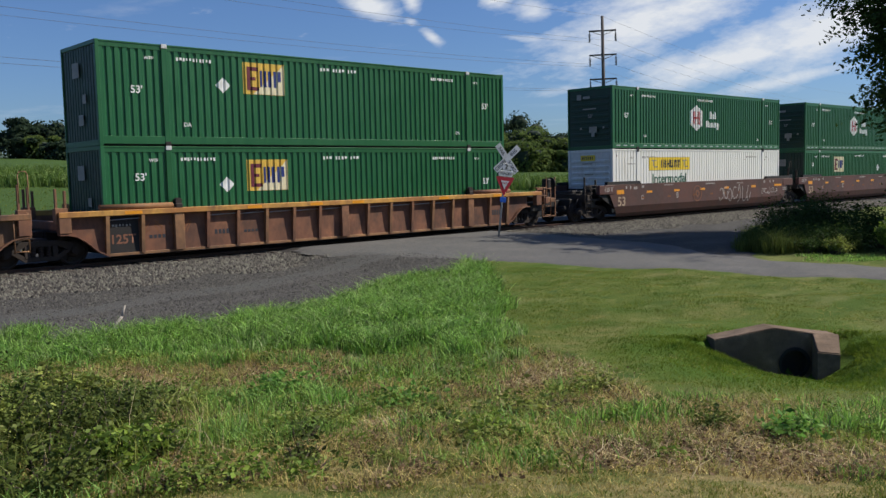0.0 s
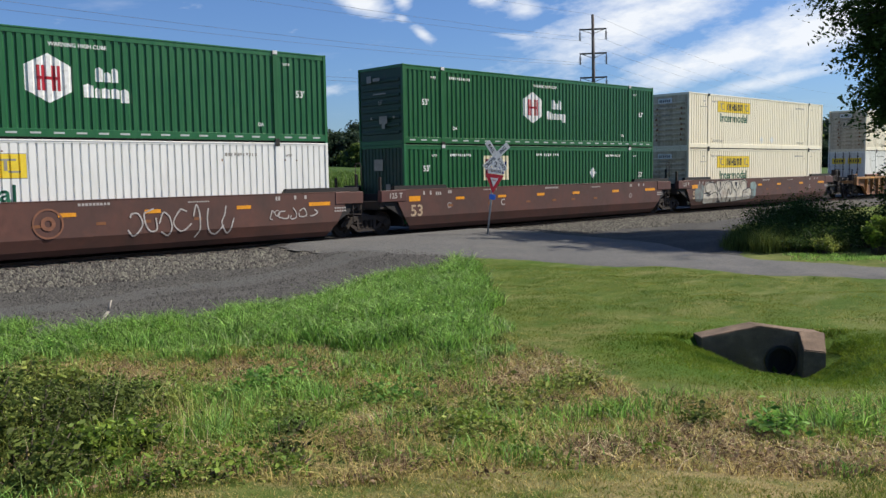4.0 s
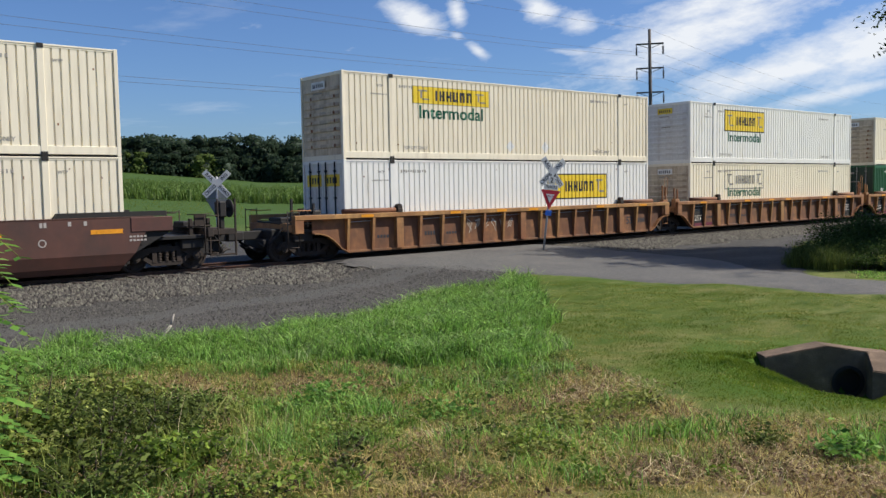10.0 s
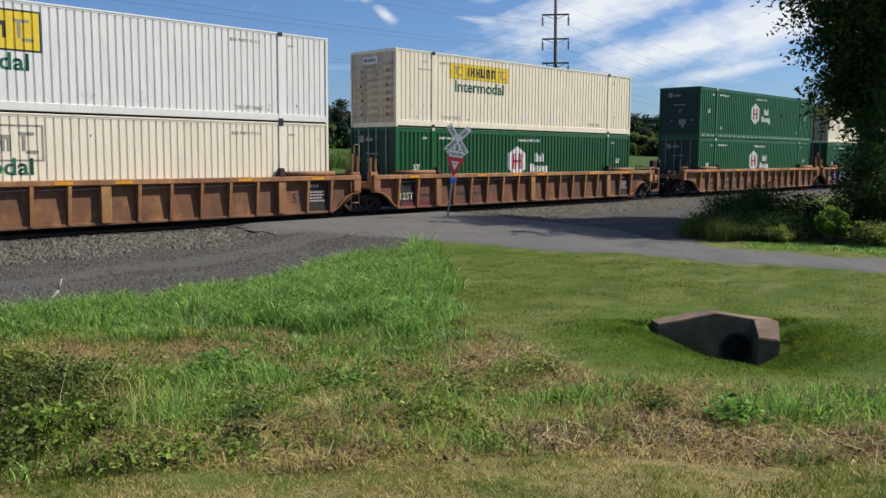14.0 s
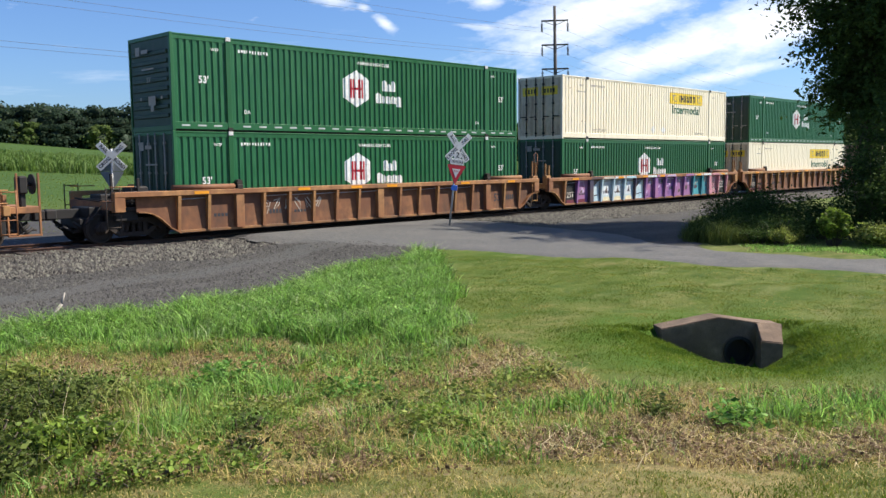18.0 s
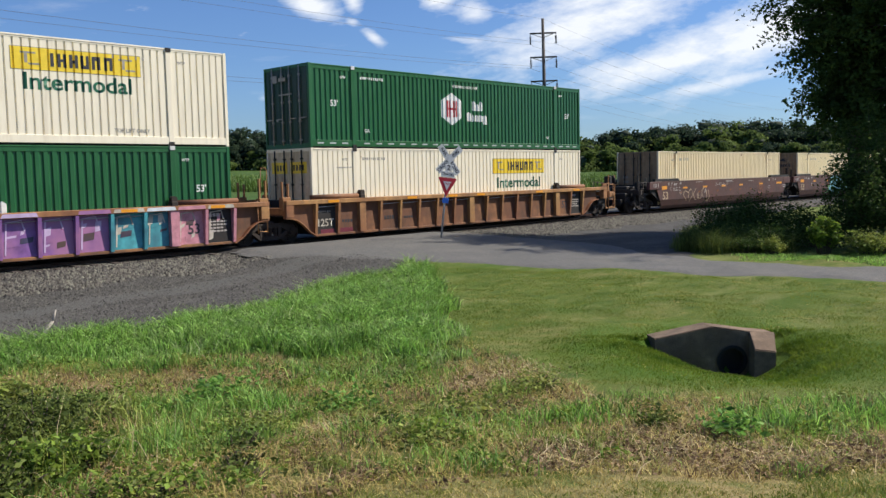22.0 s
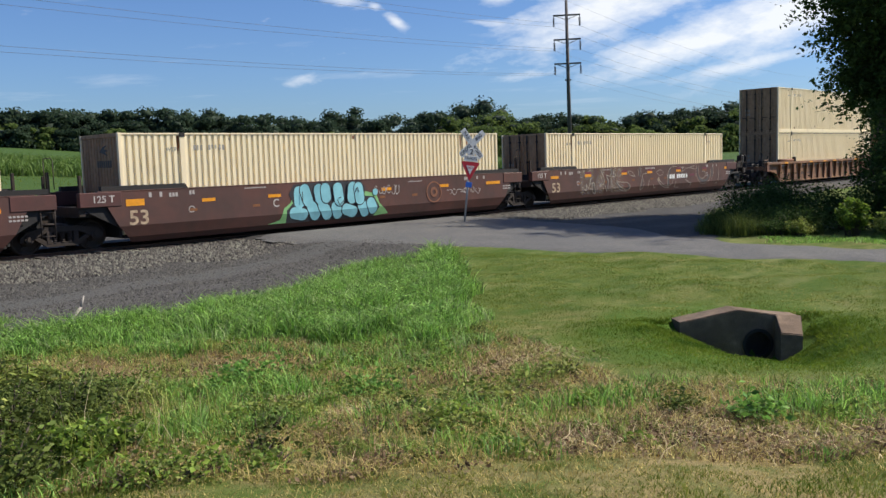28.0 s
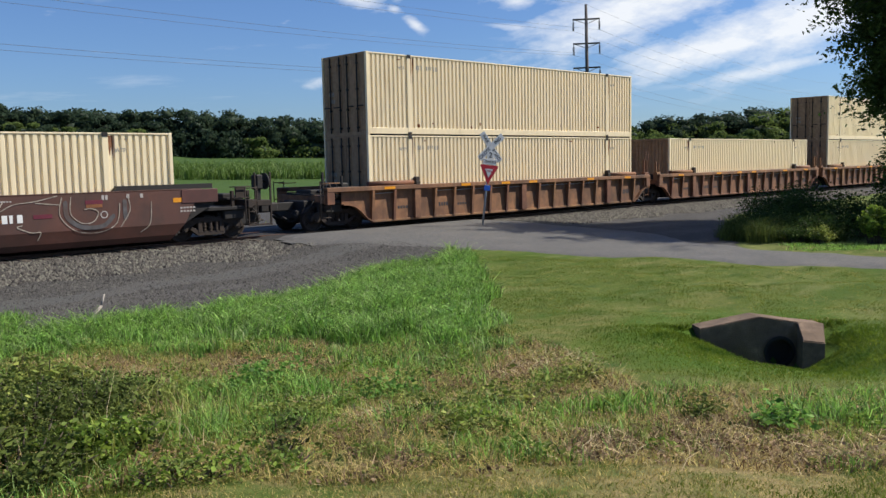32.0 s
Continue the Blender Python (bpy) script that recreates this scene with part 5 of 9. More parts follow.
def end_gear(unit, side, kind, u, material, tall=2.40):
    """What stands on the end platform. side: -1 left, +1 right; kind: joint or coupler; u: where the container ends."""
    s = side
    out = 1.28 if kind == "joint" else 2.05 if s < 0 else 2.55
    lo, hi = sorted((u + s * 0.05, u + s * out))
    link("end_platform", shared("platform %s %d" % (kind, s), M["black_steel"], lambda bm: box(bm, lo - u, hi - u, -1.28, 1.28, 0.92, 1.02, 0.01)), None, unit, at=pose(u, 0, 0))
    link("centre_sill", shared("centre_sill %s %d" % (kind, s), M["black_steel"], lambda bm: box(bm, lo - u, hi - u, -0.42, 0.42, 0.55, 0.93, 0.02)), None, unit, at=pose(u, 0, 0))
    if kind == "coupler":
        for y in (-0.85, 0.85):
            link("brake_beam", shared("brake_beam %d" % s, M["black_steel"], lambda bm: (box(bm, min(0, s * 0.5), max(0, s * 0.5), -0.14, 0.14, 0.34, 0.86, 0.03))), None, unit, at=pose(u + s * 1.55, y, 0))
    link("bulkhead", shared("bulkhead", M["black_steel"], lambda bm: box(bm, -0.04, 0.04, -1.28, 1.28, 0.3, 1.45, 0.01)), None, unit, at=pose(u + s * 0.07, 0, 0))
    end = u + s * out
    link("end_beam", shared("end_beam", material, lambda bm: box(bm, -0.09, 0.09, -1.42, 1.42, 0.95, 1.22, 0.015)), None, unit, at=pose(end - s * 0.09, 0, 0))
    for y in (-1.30, 1.30):
        if kind == "joint":
            h = 2.18 if s < 0 else 2.30
            link("guide_post", shared("guide_post %.2f" % h, material, lambda bm: (box(bm, -0.14, -0.08, -0.04, 0.04, 1.2, h - 0.08, 0.008), box(bm, 0.10, 0.16, -0.04, 0.04, 1.2, h - 0.14, 0.008), box(bm, -0.17, 0.17, -0.11, 0.11, 1.15, 1.58, 0.012)) if material is not M["truck_steel"] else (box(bm, -0.04, 0.04, -0.05, 0.05, 1.2, h - 0.1, 0.01), box(bm, -0.07, 0.07, -0.07, 0.07, 1.2, 1.5, 0.01))), None, unit, at=pose(end - s * 0.12, y, 0))
            if s > 0 and y < 0:
                link("grab_hoop", shared("grab_hoop", material, lambda bm: path_tube(bm, [(-0.12, 0, 0), (-0.12, 0, 0.75), (-0.07, 0, 0.82), (0.07, 0, 0.82), (0.12, 0, 0.75), (0.12, 0, 0)], 0.014)), None, unit, at=pose(end - 0.12, y - 0.12, 1.75))
                ladder(unit, end - 0.42, -1.46, 0.45, 1.5, 0.36, 4, material)
            elif y < 0:
                link("grab_hoop", shared("grab_hoop_low", material, lambda bm: path_tube(bm, [(-0.1, 0, 0), (-0.1, 0, 0.35), (0.1, 0, 0.35), (0.1, 0, 0)], 0.014)), None, unit, at=pose(end + 0.1, y, 1.2))
        else:
            ladder(unit, end - s * 0.06 - 0.2, y - 0.1 if y < 0 else y + 0.1, 0.42, 1.62 if y < 0 else 1.7, 0.42, 3 if y > 0 else 4, material if s > 0 else M["truck_steel"], "end_ladder")
            link("grab_rail", shared("grab_rail %d" % s, material, lambda bm: path_tube(bm, [(0, 0, 0), (s * -0.75, 0, 0)], 0.018)), None, unit, at=pose(end, y, 1.62))
            link("grab_rail", shared("grab_rail %d" % s, material, lambda bm: 0), None, unit, at=pose(end, y, 1.28))
    if kind == "coupler":
        def draft_gear(bm):
            # housings, rods and levers crowd the end under the platform
            a = s * 0.95
            for x0, x1, y0, y1, z0, z1 in ((-0.7, 0.0, -1.05, -0.5, 0.42, 0.98), (-0.75, 0.1, 0.35, 1.0, 0.45, 0.95), (-0.3, 0.35, -0.7, 0.5, 0.5, 1.05), (-0.9, -0.2, -1.2, -0.95, 0.62, 0.92), (-0.55, -0.1, -0.5, 0.2, 1.2, 1.40)):
                p, q = sorted((s * x0, s * x1))
                box(bm, p, q, y0, y1, z0, z1, 0.03)
            tube(bm, (s * -0.9, -1.15, 0.7), (s * 0.2, -0.6, 0.6), 0.03, 6)
            tube(bm, (s * -0.2, -1.2, 1.15), (s * 0.3, 0.3, 1.3), 0.025, 6)
            path_tube(bm, [(s * 0.1, -1.0, 1.1), (s * 0.35, -1.0, 0.75), (s * 0.55, -0.7, 0.5)], 0.022)
        link("draft_gear", shared("draft_gear %d" % s, M["black_steel"], draft_gear), None, unit, at=pose(end, 0, 0))
        if s > 0:
            for x in (-0.08, -0.62):
                link("end_post", shared("end_post", material, lambda bm: box(bm, -0.05, 0.05, -0.05, 0.05, 0.95, 1.5, 0.01)), None, unit, at=pose(end + x, -1.22, 0))
            link("post_panel", shared("post_panel", material, lambda bm: box(bm, -0.5, -0.12, -0.03, 0.03, 1.25, 1.62, 0.01)), None, unit, at=pose(end, -1.2, 0))

        if s < 0:
            # black rails, posts and a gear box on the end deck
            for x, h in ((0.15, 2.0), (0.95, 1.85)):
                link("deck_post", shared("deck_post %.2f" % h, M["black_steel"], lambda bm: box(bm, -0.035, 0.035, -0.035, 0.035, 1.0, h, 0.006)), None, unit, at=pose(end + x, -1.15, 0))
            for z in (1.18, 1.46):
                link("deck_rail", shared("deck_rail", M["black_steel"], lambda bm: tube(bm, (0, 0, 0), (1.5, 0, 0), 0.025, 6)), None, unit, at=pose(end + 0.1, -1.16, z))
            link("gear_box", shared("gear_box", M["black_steel"], lambda bm: (box(bm, 0.35, 1.55, -0.75, 0.75, 1.0, 1.38, 0.04), box(bm, 0.7, 1.3, -1.1, -0.6, 1.02, 1.62, 0.05))), None, unit, at=pose(end, 0, 0))

        def shank(bm):
            box(bm, 0, s * 1.1, -0.12, 0.12, 0.72, 1.0, 0.02) if s > 0 else box(bm, s * 1.1, 0, -0.12, 0.12, 0.72, 1.0, 0.02)
            a, b = sorted((s * 1.02, s * 1.36))
            box(bm, a, b, -0.2, 0.17, 0.70, 1.02, 0.05)
        if s > 0:
            # crossover step beyond the end beam, with its hangers
            link("crossover_step", shared("crossover_step", material, lambda bm: (box(bm, 0.02, 0.92, -1.05, 0.9, 0.98, 1.16, 0.015), box(bm, 0.86, 0.92, -1.05, -1.0, 0.35, 2.05, 0.008), box(bm, 0.30, 0.35, -1.05, -1.0, 1.16, 2.05, 0.008), box(bm, 0.04, 0.09, -1.05, -1.0, 0.4, 1.0, 0.008), box(bm, 0.05, 0.9, -1.05, -1.0, 0.36, 0.41, 0.006))), None, unit, at=pose(end, 0, 0))

        # levers and pipes hung beneath the shank, and its yoke
        for y, z, reach in ((-0.8, 0.52, 0.75), (-0.45, 0.40, 0.95), (0.3, 0.55, 1.0), (0.75, 0.42, 0.8)):
            link("brake_rod", shared("brake_rod %d %.2f" % (s, y), M["black_steel"], lambda bm: path_tube(bm, [(s * -0.4, y, z + 0.25), (s * 0.15, y, z), (s * reach * 0.7, y * 0.8, z - 0.06), (s * reach, y * 0.7, z + 0.12)], 0.045)), None, unit, at=pose(end, 0, 0))
        link("yoke", shared("yoke %d" % s, M["black_steel"], lambda bm: box(bm, min(0, s * 0.6), max(0, s * 0.6), -0.6, 0.7, 0.40, 0.74, 0.04)), None, unit, at=pose(end, 0, 0))
        link("coupler", shared("coupler %d" % s, M["black_steel"], shank), None, unit, at=pose(end, 0, 0))
        link("air_hose", shared("air_hose %d" % s, M["black_steel"], lambda bm: path_tube(bm, [(0, -0.35, 0.9), (s * 0.25, -0.36, 0.62), (s * 0.6, -0.33, 0.45), (s * 1.05, -0.3, 0.48)], 0.028)), None, unit, at=pose(end, 0, 0))
        link("brake_platform", shared("brake_platform %d" % s, M["black_steel"], lambda bm: box(bm, min(0, -s * 0.55), max(0, -s * 0.55), -0.8, 0.8, 1.22, 1.27)), None, unit, at=pose(end, 0, 0))
        if s > 0:
            link("brake_wheel", shared("brake_wheel", M["black_steel"], lambda bm: (tube(bm, (0, 0, 0), (0.05, 0, 0), 0.27, 16), tube(bm, (-0.25, 0, 0), (0, 0, 0), 0.05, 8))), None, unit, at=pose(end + 0.74, -0.9, 1.76))
            link("brake_stand", shared("brake_stand", M["black_steel"], lambda bm: (box(bm, 0.42, 0.56, -0.1, 0.1, 1.16, 1.95, 0.02), box(bm, 0.36, 0.6, -0.18, 0.18, 1.5, 1.98, 0.04))), None, unit, at=pose(end, -0.9, 0))
    else:
        link("drawbar", shared("drawbar %d" % s, M["truck_steel"], lambda bm: box(bm, min(0, s * 0.36), max(0, s * 0.36), -0.25, 0.25, 0.66, 0.95, 0.03)), None, unit, at=pose(end, 0, 0))
    truck_u = u + s * (1.62 if kind == "joint" else 1.25)
    if kind == "coupler" or s < 0:
        truck(unit, truck_u)


def arch_points(u, s, inner):
    pts = [(0.05, 0.22), (-0.25, 0.38), (-0.55, 0.66), (-0.80, 0.82), (-1.05, 0.88), (-1.28, 0.89)]
    return [(u - s * x if s > 0 else u + x, z + inner) for x, z in pts]


def ribbed_unit(label, left, right, black_panel, number="125T", letter="", dark=False, chord=None):
    unit = tagged(new("well_car"), label, "rail car", "well cars of the train")
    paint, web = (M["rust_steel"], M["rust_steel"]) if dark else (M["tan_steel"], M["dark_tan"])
    lx = -1.28 if left == "joint" else -2.0
    rx = LONG + (1.28 if right == "joint" else 2.0)
    outline = arch_points(0.0, -1, 0)[::-1] + arch_points(LONG, 1, 0)
    outline = outline + [(LONG + 1.28, 1.32), (-1.28, 1.32)]
    for sign in (-1, 1):
        y0, y1 = (-1.345, -1.31) if sign < 0 else (1.31, 1.345)
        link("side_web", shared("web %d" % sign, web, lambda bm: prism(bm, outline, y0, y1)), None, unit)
        a, b = (-1.53, -1.31) if sign < 0 else (1.31, 1.53)
        link("top_chord", shared("chord %d %s %s" % (sign, left, right), M[chord] if chord else paint, lambda bm: box(bm, lx, rx, a, b, 1.32, 1.47, 0.012)), None, unit)
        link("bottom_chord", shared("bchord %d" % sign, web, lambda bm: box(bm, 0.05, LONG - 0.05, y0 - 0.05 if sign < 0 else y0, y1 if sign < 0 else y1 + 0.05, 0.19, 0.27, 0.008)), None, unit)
        ya, yb = (-1.50, -1.33) if sign < 0 else (1.33, 1.50)
        for s, u in ((-1, 0.0), (1, LONG)):
            link("arch_flange", shared("arch %d %d" % (sign, s), paint, lambda bm: strip_along(bm, arch_points(u, s, 0.0)[::(1 if s < 0 else 1)], ya, yb, -0.035 if s > 0 else 0.035)), None, unit)
            e = lx if s < 0 else rx
            link("end_gusset", shared("gusset %s %d %d" % (left if s < 0 else right, s, sign), paint, lambda bm: box(bm, min(e, e - s * 0.32), max(e, e - s * 0.32), ya - 0.02, yb + 0.02, 0.90, 1.40, 0.012)), None, unit)

        def rib(bm):
            ta, tb = (-1.52, -1.345) if sign < 0 else (1.345, 1.52)
            out = ta if sign < 0 else tb
            inn = tb if sign < 0 else ta
            low = inn + (out - inn) * 0.45
            v = [bm.verts.new(c) for c in ((-0.05, inn, 0.24), (0.05, inn, 0.24), (0.05, low, 0.24), (-0.05, low, 0.24), (-0.05, inn, 1.32), (0.05, inn, 1.32), (0.05, out, 1.32), (-0.05, out, 1.32))]
            for f in ((0, 1, 2, 3), (4, 7, 6, 5), (0, 4, 5, 1), (3, 2, 6, 7), (0, 3, 7, 4), (1, 5, 6, 2)):
                bm.faces.new([v[i] for i in f])
            bmesh.ops.recalc_face_normals(bm, faces=bm.faces)
        for i in range(17):
            x = 0.02 + i * 1.007
            if i in (2, 8, 14):
                link("wide_rib", shared("wide_rib %d" % sign, paint, lambda bm: box(bm, -0.15, 0.15, min(ya, yb), max(ya, yb), 0.25, 1.33, 0.012)), None, unit, at=pose({2: 2.12, 8: 8.08, 14: 14.05}[i], 0, 0))
            else:
                link("rib", shared("rib %d" % sign, paint, rib), None, unit, at=pose(x, 0, 0))
        if sign < 0:
            for i in range(15):
                link("pipe_run", shared("pipe_run", M["galvanised"], lambda bm: tube(bm, (0.06, -1.42, 1.20), (0.94, -1.42, 1.225), 0.014, 5)), None, unit, at=pose(0.02 + i * 1.007, 0, 0)) if i not in (1, 2, 8, 13, 14) else None
        for u in (2.12, 14.05):
            link("lock_lug", shared("lug %d" % sign, M["truck_steel"], lambda bm: (box(bm, -0.11, 0.11, a, b, 1.45, 1.60, 0.02), tube(bm, (0, a + 0.02, 1.66), (0, b - 0.02, 1.66), 0.10, 10))), None, unit, at=pose(u, 0, 0))
        for x0, x1 in ((-0.15, 2.0), (LONG - 1.98, LONG + 0.12)):
            link("guide_tube", shared("guide_tube", M["tan_steel"] if sign > 0 else M["dark_tan"], lambda bm: tube(bm, (0, 0, 0), (2.12, 0, 0), 0.085, 10)), None, unit, at=pose(x0, sign * 1.40, 1.55))
    link("well_floor", shared("well_floor", M["black_steel"], lambda bm: box(bm, 0.0, LONG, -1.34, 1.34, 0.26, 0.33)), None, unit)
    # reflectors along the top chord
    for i, x in enumerate((0.75, 4.6, 6.9, 8.6, 12.6, 15.5)):
        link("reflector", shared("reflector", M["amber"], lambda bm: box(bm, -0.25, 0.25, -0.004, 0, 0, 0.09)), None, unit, at=pose(x, -1.531, 1.345))
    if black_panel:
        link("number_panel", shared("number_panel", M["black_steel"], lambda bm: box(bm, 0.08, 0.92, -0.006, 0, 0.24, 1.30)), None, unit, "black number panel", at=pose(0.02, -1.346, 0))
        lettering(unit, number, 0.36, 0.48, 0.64, M["rust_ring"] if dark else M["chalk_spray"], -1.355)
        bars(unit, None, 0.18, 1.0, 0.6, 0.07, M["grey_mark"], 6, 0.4)
        for x in [v for v in unit.children if v.name.startswith("marking")]:
            x.location.y = -1.354
        if not dark:
            link("maroon_strip", shared("maroon_strip", M["maroon_mark"], lambda bm: box(bm, 0, 0.62, -0.005, 0, 0, 0.15)), None, unit, at=pose(0.27, -1.354, 0.27))
            link("maroon_strip", CACHE[("maroon_strip", M["maroon_mark"].name)], None, unit, at=pose(1.12, -1.347, 0.28))
    if not dark:
        lettering(unit, "53", 0.44, 14.75, 0.72, M["dark_mark"], -1.35)
    if black_panel and not dark:
        link("data_panel", shared("data_panel", M["black_steel"], lambda bm: box(bm, 0.06, 0.94, -0.006, 0, 0.24, 1.30)), None, unit, "black data panel", at=pose(15.13, -1.346, 0))
        for z, k, h in ((1.08, 3, 0.10), (0.90, 5, 0.05), (0.80, 5, 0.05), (0.70, 4, 0.05), (0.60, 5, 0.05)):
            for i in range(k):
                link("data_bar", shared("data_bar %.2f" % h, M["dull_mark"], lambda bm: box(bm, 0, 0.10, -0.003, 0, 0, h)), None, unit, at=pose(15.28 + i * 0.13, -1.353, z))
    for i, (x, w, h) in enumerate(((1.25, 0.5, 0.1), (3.3, 0.5, 0.14), (4.3, 0.55, 0.08), (15.35, 0.5, 0.2))):
        for k in range(4):
            link("stencil", shared("stencil %.2f" % h, M["dark_mark"], lambda bm: box(bm, 0, 0.09, -0.003, 0, 0, h)), None, unit, at=pose(x + k * 0.13, -1.3465, 0.62))
    for s, u, kind in ((-1, 0.0, left), (1, LONG, right)):
        end_gear(unit, s, kind, u, paint)
    return unit


def ring_make(bm):
    loops = [[bm.verts.new((r * math.cos(k * math.tau / 20), -0.002, r * math.sin(k * math.tau / 20))) for k in range(20)] for r in (0.075, 0.105)]
    for k in range(20):
        bm.faces.new((loops[0][k], loops[1][k], loops[1][(k + 1) % 20], loops[0][(k + 1) % 20]))


# amber plates along a smooth car: place, width, height
LAMPS = ((0.30, 0.55, 0.19), (2.63, 0.45, 0.10), (5.0, 0.48, 0.10), (7.4, 0.48, 0.11), (9.8, 0.48, 0.11), (12.75, 0.5, 0.11), (15.6, 0.85, 0.12))
SPARSE_LAMPS = ((0.30, 0.55, 0.12), (2.81, 0.50, 0.12), (5.80, 0.46, 0.11), (8.10, 0.46, 0.11), (10.92, 0.46, 0.11), (16.2, 0.42, 0.13))


def smooth_unit(label, left, right, letter="", number="125 T", lamps=LAMPS):
    unit = tagged(new("well_car"), label, "rail car", "well cars of the train")
    paint = M["brown_steel"]
    for sign in (-1, 1):
        def side(bm):
            ys = (-1.50, -1.50, -1.40, -1.30) if sign < 0 else (1.50, 1.50, 1.40, 1.30)
            # upper plate, fold, lower plate, foot
            rows = [((-0.75, LONG + 0.75), 1.62, ys[0]), ((-0.20, LONG + 0.20), 0.62, ys[1]), ((0.08, LONG - 0.08), 0.30, ys[2]), ((0.2, LONG - 0.2), 0.14, ys[3])]
            prev = None
            for (xa, xb), z, y in rows:
                cur = []
                for k in range(13):
                    cur.append(bm.verts.new((xa + (xb - xa) * k / 12, y, z)))
                if prev:
                    for k in range(12):
                        f = (cur[k], cur[k + 1], prev[k + 1], prev[k])
                        bm.faces.new(f if sign < 0 else f[::-1])
                prev = cur
            y = ys[0]
            inner = -1.33 if sign < 0 else 1.33
            box(bm, -0.75, LONG + 0.75, min(y, inner), max(y, inner), 1.57, 1.625, 0.01)
        link("side_plate", shared("plate %d" % sign, paint, side), None, unit)
        a, b = (-1.49, -1.32) if sign < 0 else (1.32, 1.49)
        for x0, x1 in ((-0.65, 1.98), (LONG - 1.9, LONG + 1.1)):
            link("guide_lip", shared("lip %.1f %d" % (x1 - x0, sign), M["black_steel"], lambda bm: prism(bm, [(0, 0), (x1 - x0, 0), (x1 - x0 - (0.10 if x0 < 3 else 0), 0.14), (0 if x0 < 3 else 0.10, 0.14)], a, b)), None, unit, at=pose(x0, 0, 1.62))
        for s, u in ((-1, 0.0), (1, LONG)):
            x0, x1 = sorted((u + s * 0.10, u + s * 1.28))
            link("end_plate", shared("brown_end_plate %d" % sign, paint, lambda bm: box(bm, -0.59, 0.59, a - 0.03, b + 0.0, 1.20, 1.60, 0.012)), None, unit, at=pose((x0 + x1) / 2, 0, 0))
            link("inner_web", shared("inner_web %d %d" % (sign, s), M["black_steel"], lambda bm: prism(bm, [(0, 0.5), (-1.2, 1.15), (-1.2, 1.3), (0, 1.3)][::-1] if s < 0 else [(0, 0.5), (0, 1.3), (1.2, 1.3), (1.2, 1.15)], a + 0.06, b)), None, unit, at=pose(u, 0, 0))
    link("well_floor", shared("well_floor", M["black_steel"], lambda bm: box(bm, 0.0, LONG, -1.34, 1.34, 0.26, 0.33)), None, unit)
    y = -1.503
    for x, w, h in lamps:
        link("reflector", shared("breflector %.2f %.2f" % (w, h), M["amber"], lambda bm: box(bm, -w / 2, w / 2, -0.004, 0, 0, h)), None, unit, at=pose(x, y, 1.18 if lamps is LAMPS else 1.24))
    for x in (2.1, 4.3, 6.6, 8.3, 9.6, 11.2):
        link("old_reflector", shared("old_reflector", M["orange_rust"], lambda bm: box(bm, -0.13, 0.13, -0.003, 0, 0, 0.08)), None, unit, at=pose(x, y, 0.92))
    mk = M["dull_mark"]

    def writing(x, z, w, h, n):
        st = w / n
        me = shared("wbar %.3f %.3f" % (st, h), mk, lambda bm: box(bm, 0, st * 0.7, -0.003, 0, 0, h))
        for i in range(n):
            link("marking", me, None, unit, at=pose(x + i * st, y, z))
    writing(7.7, 1.46, 0.9, 0.07, 9)
    writing(3.9, 1.50, 0.8, 0.04, 10)
    writing(10.9, 1.44, 0.7, 0.04, 10)
    writing(0.72, 1.40, 0.12, 0.14, 1)
    writing(1.05, 1.40, 0.12, 0.14, 1)
    writing(1.35, 1.38, 0.3, 0.12, 3)
    writing(2.0, 1.42, 0.2, 0.12, 2)
    writing(13.9, 1.40, 0.2, 0.13, 2)
    writing(14.6, 1.42, 0.12, 0.12, 1)
    writing(15.0, 1.42, 0.12, 0.12, 1)
    writing(16.2, 0.95, 0.5, 0.05, 5)
    writing(16.2, 1.05, 0.5, 0.05, 5)
    for x, z in ((2.05, 0.98), (13.95, 1.0)):
        link("round_mark", shared("round_mark", mk, ring_make), None, unit, at=pose(x, y, z))
    lettering(unit, "53", 0.58, 0.40, 0.82, M["tan_mark"], y - 0.002, wide=1.1)
    lettering(unit, number, 0.27, -0.62, 1.40, M["dull_mark"], -1.524)
    if letter:
        lettering(unit, letter, 0.36, 5.05, 0.98, mk, y - 0.002)
    for s, u, kind in ((-1, 0.0, left), (1, LONG, right)):
        end_gear(unit, s, kind, u, M["truck_steel"], 2.35)
    return unit

# ---------------------------------------------------------------- the train
WELL_FLOOR = 0.36
TAN = "tan ribbed steel well car, "
DARK = "rust-brown ribbed steel well car, "
BROWN = "brown smooth-sided steel well car, "


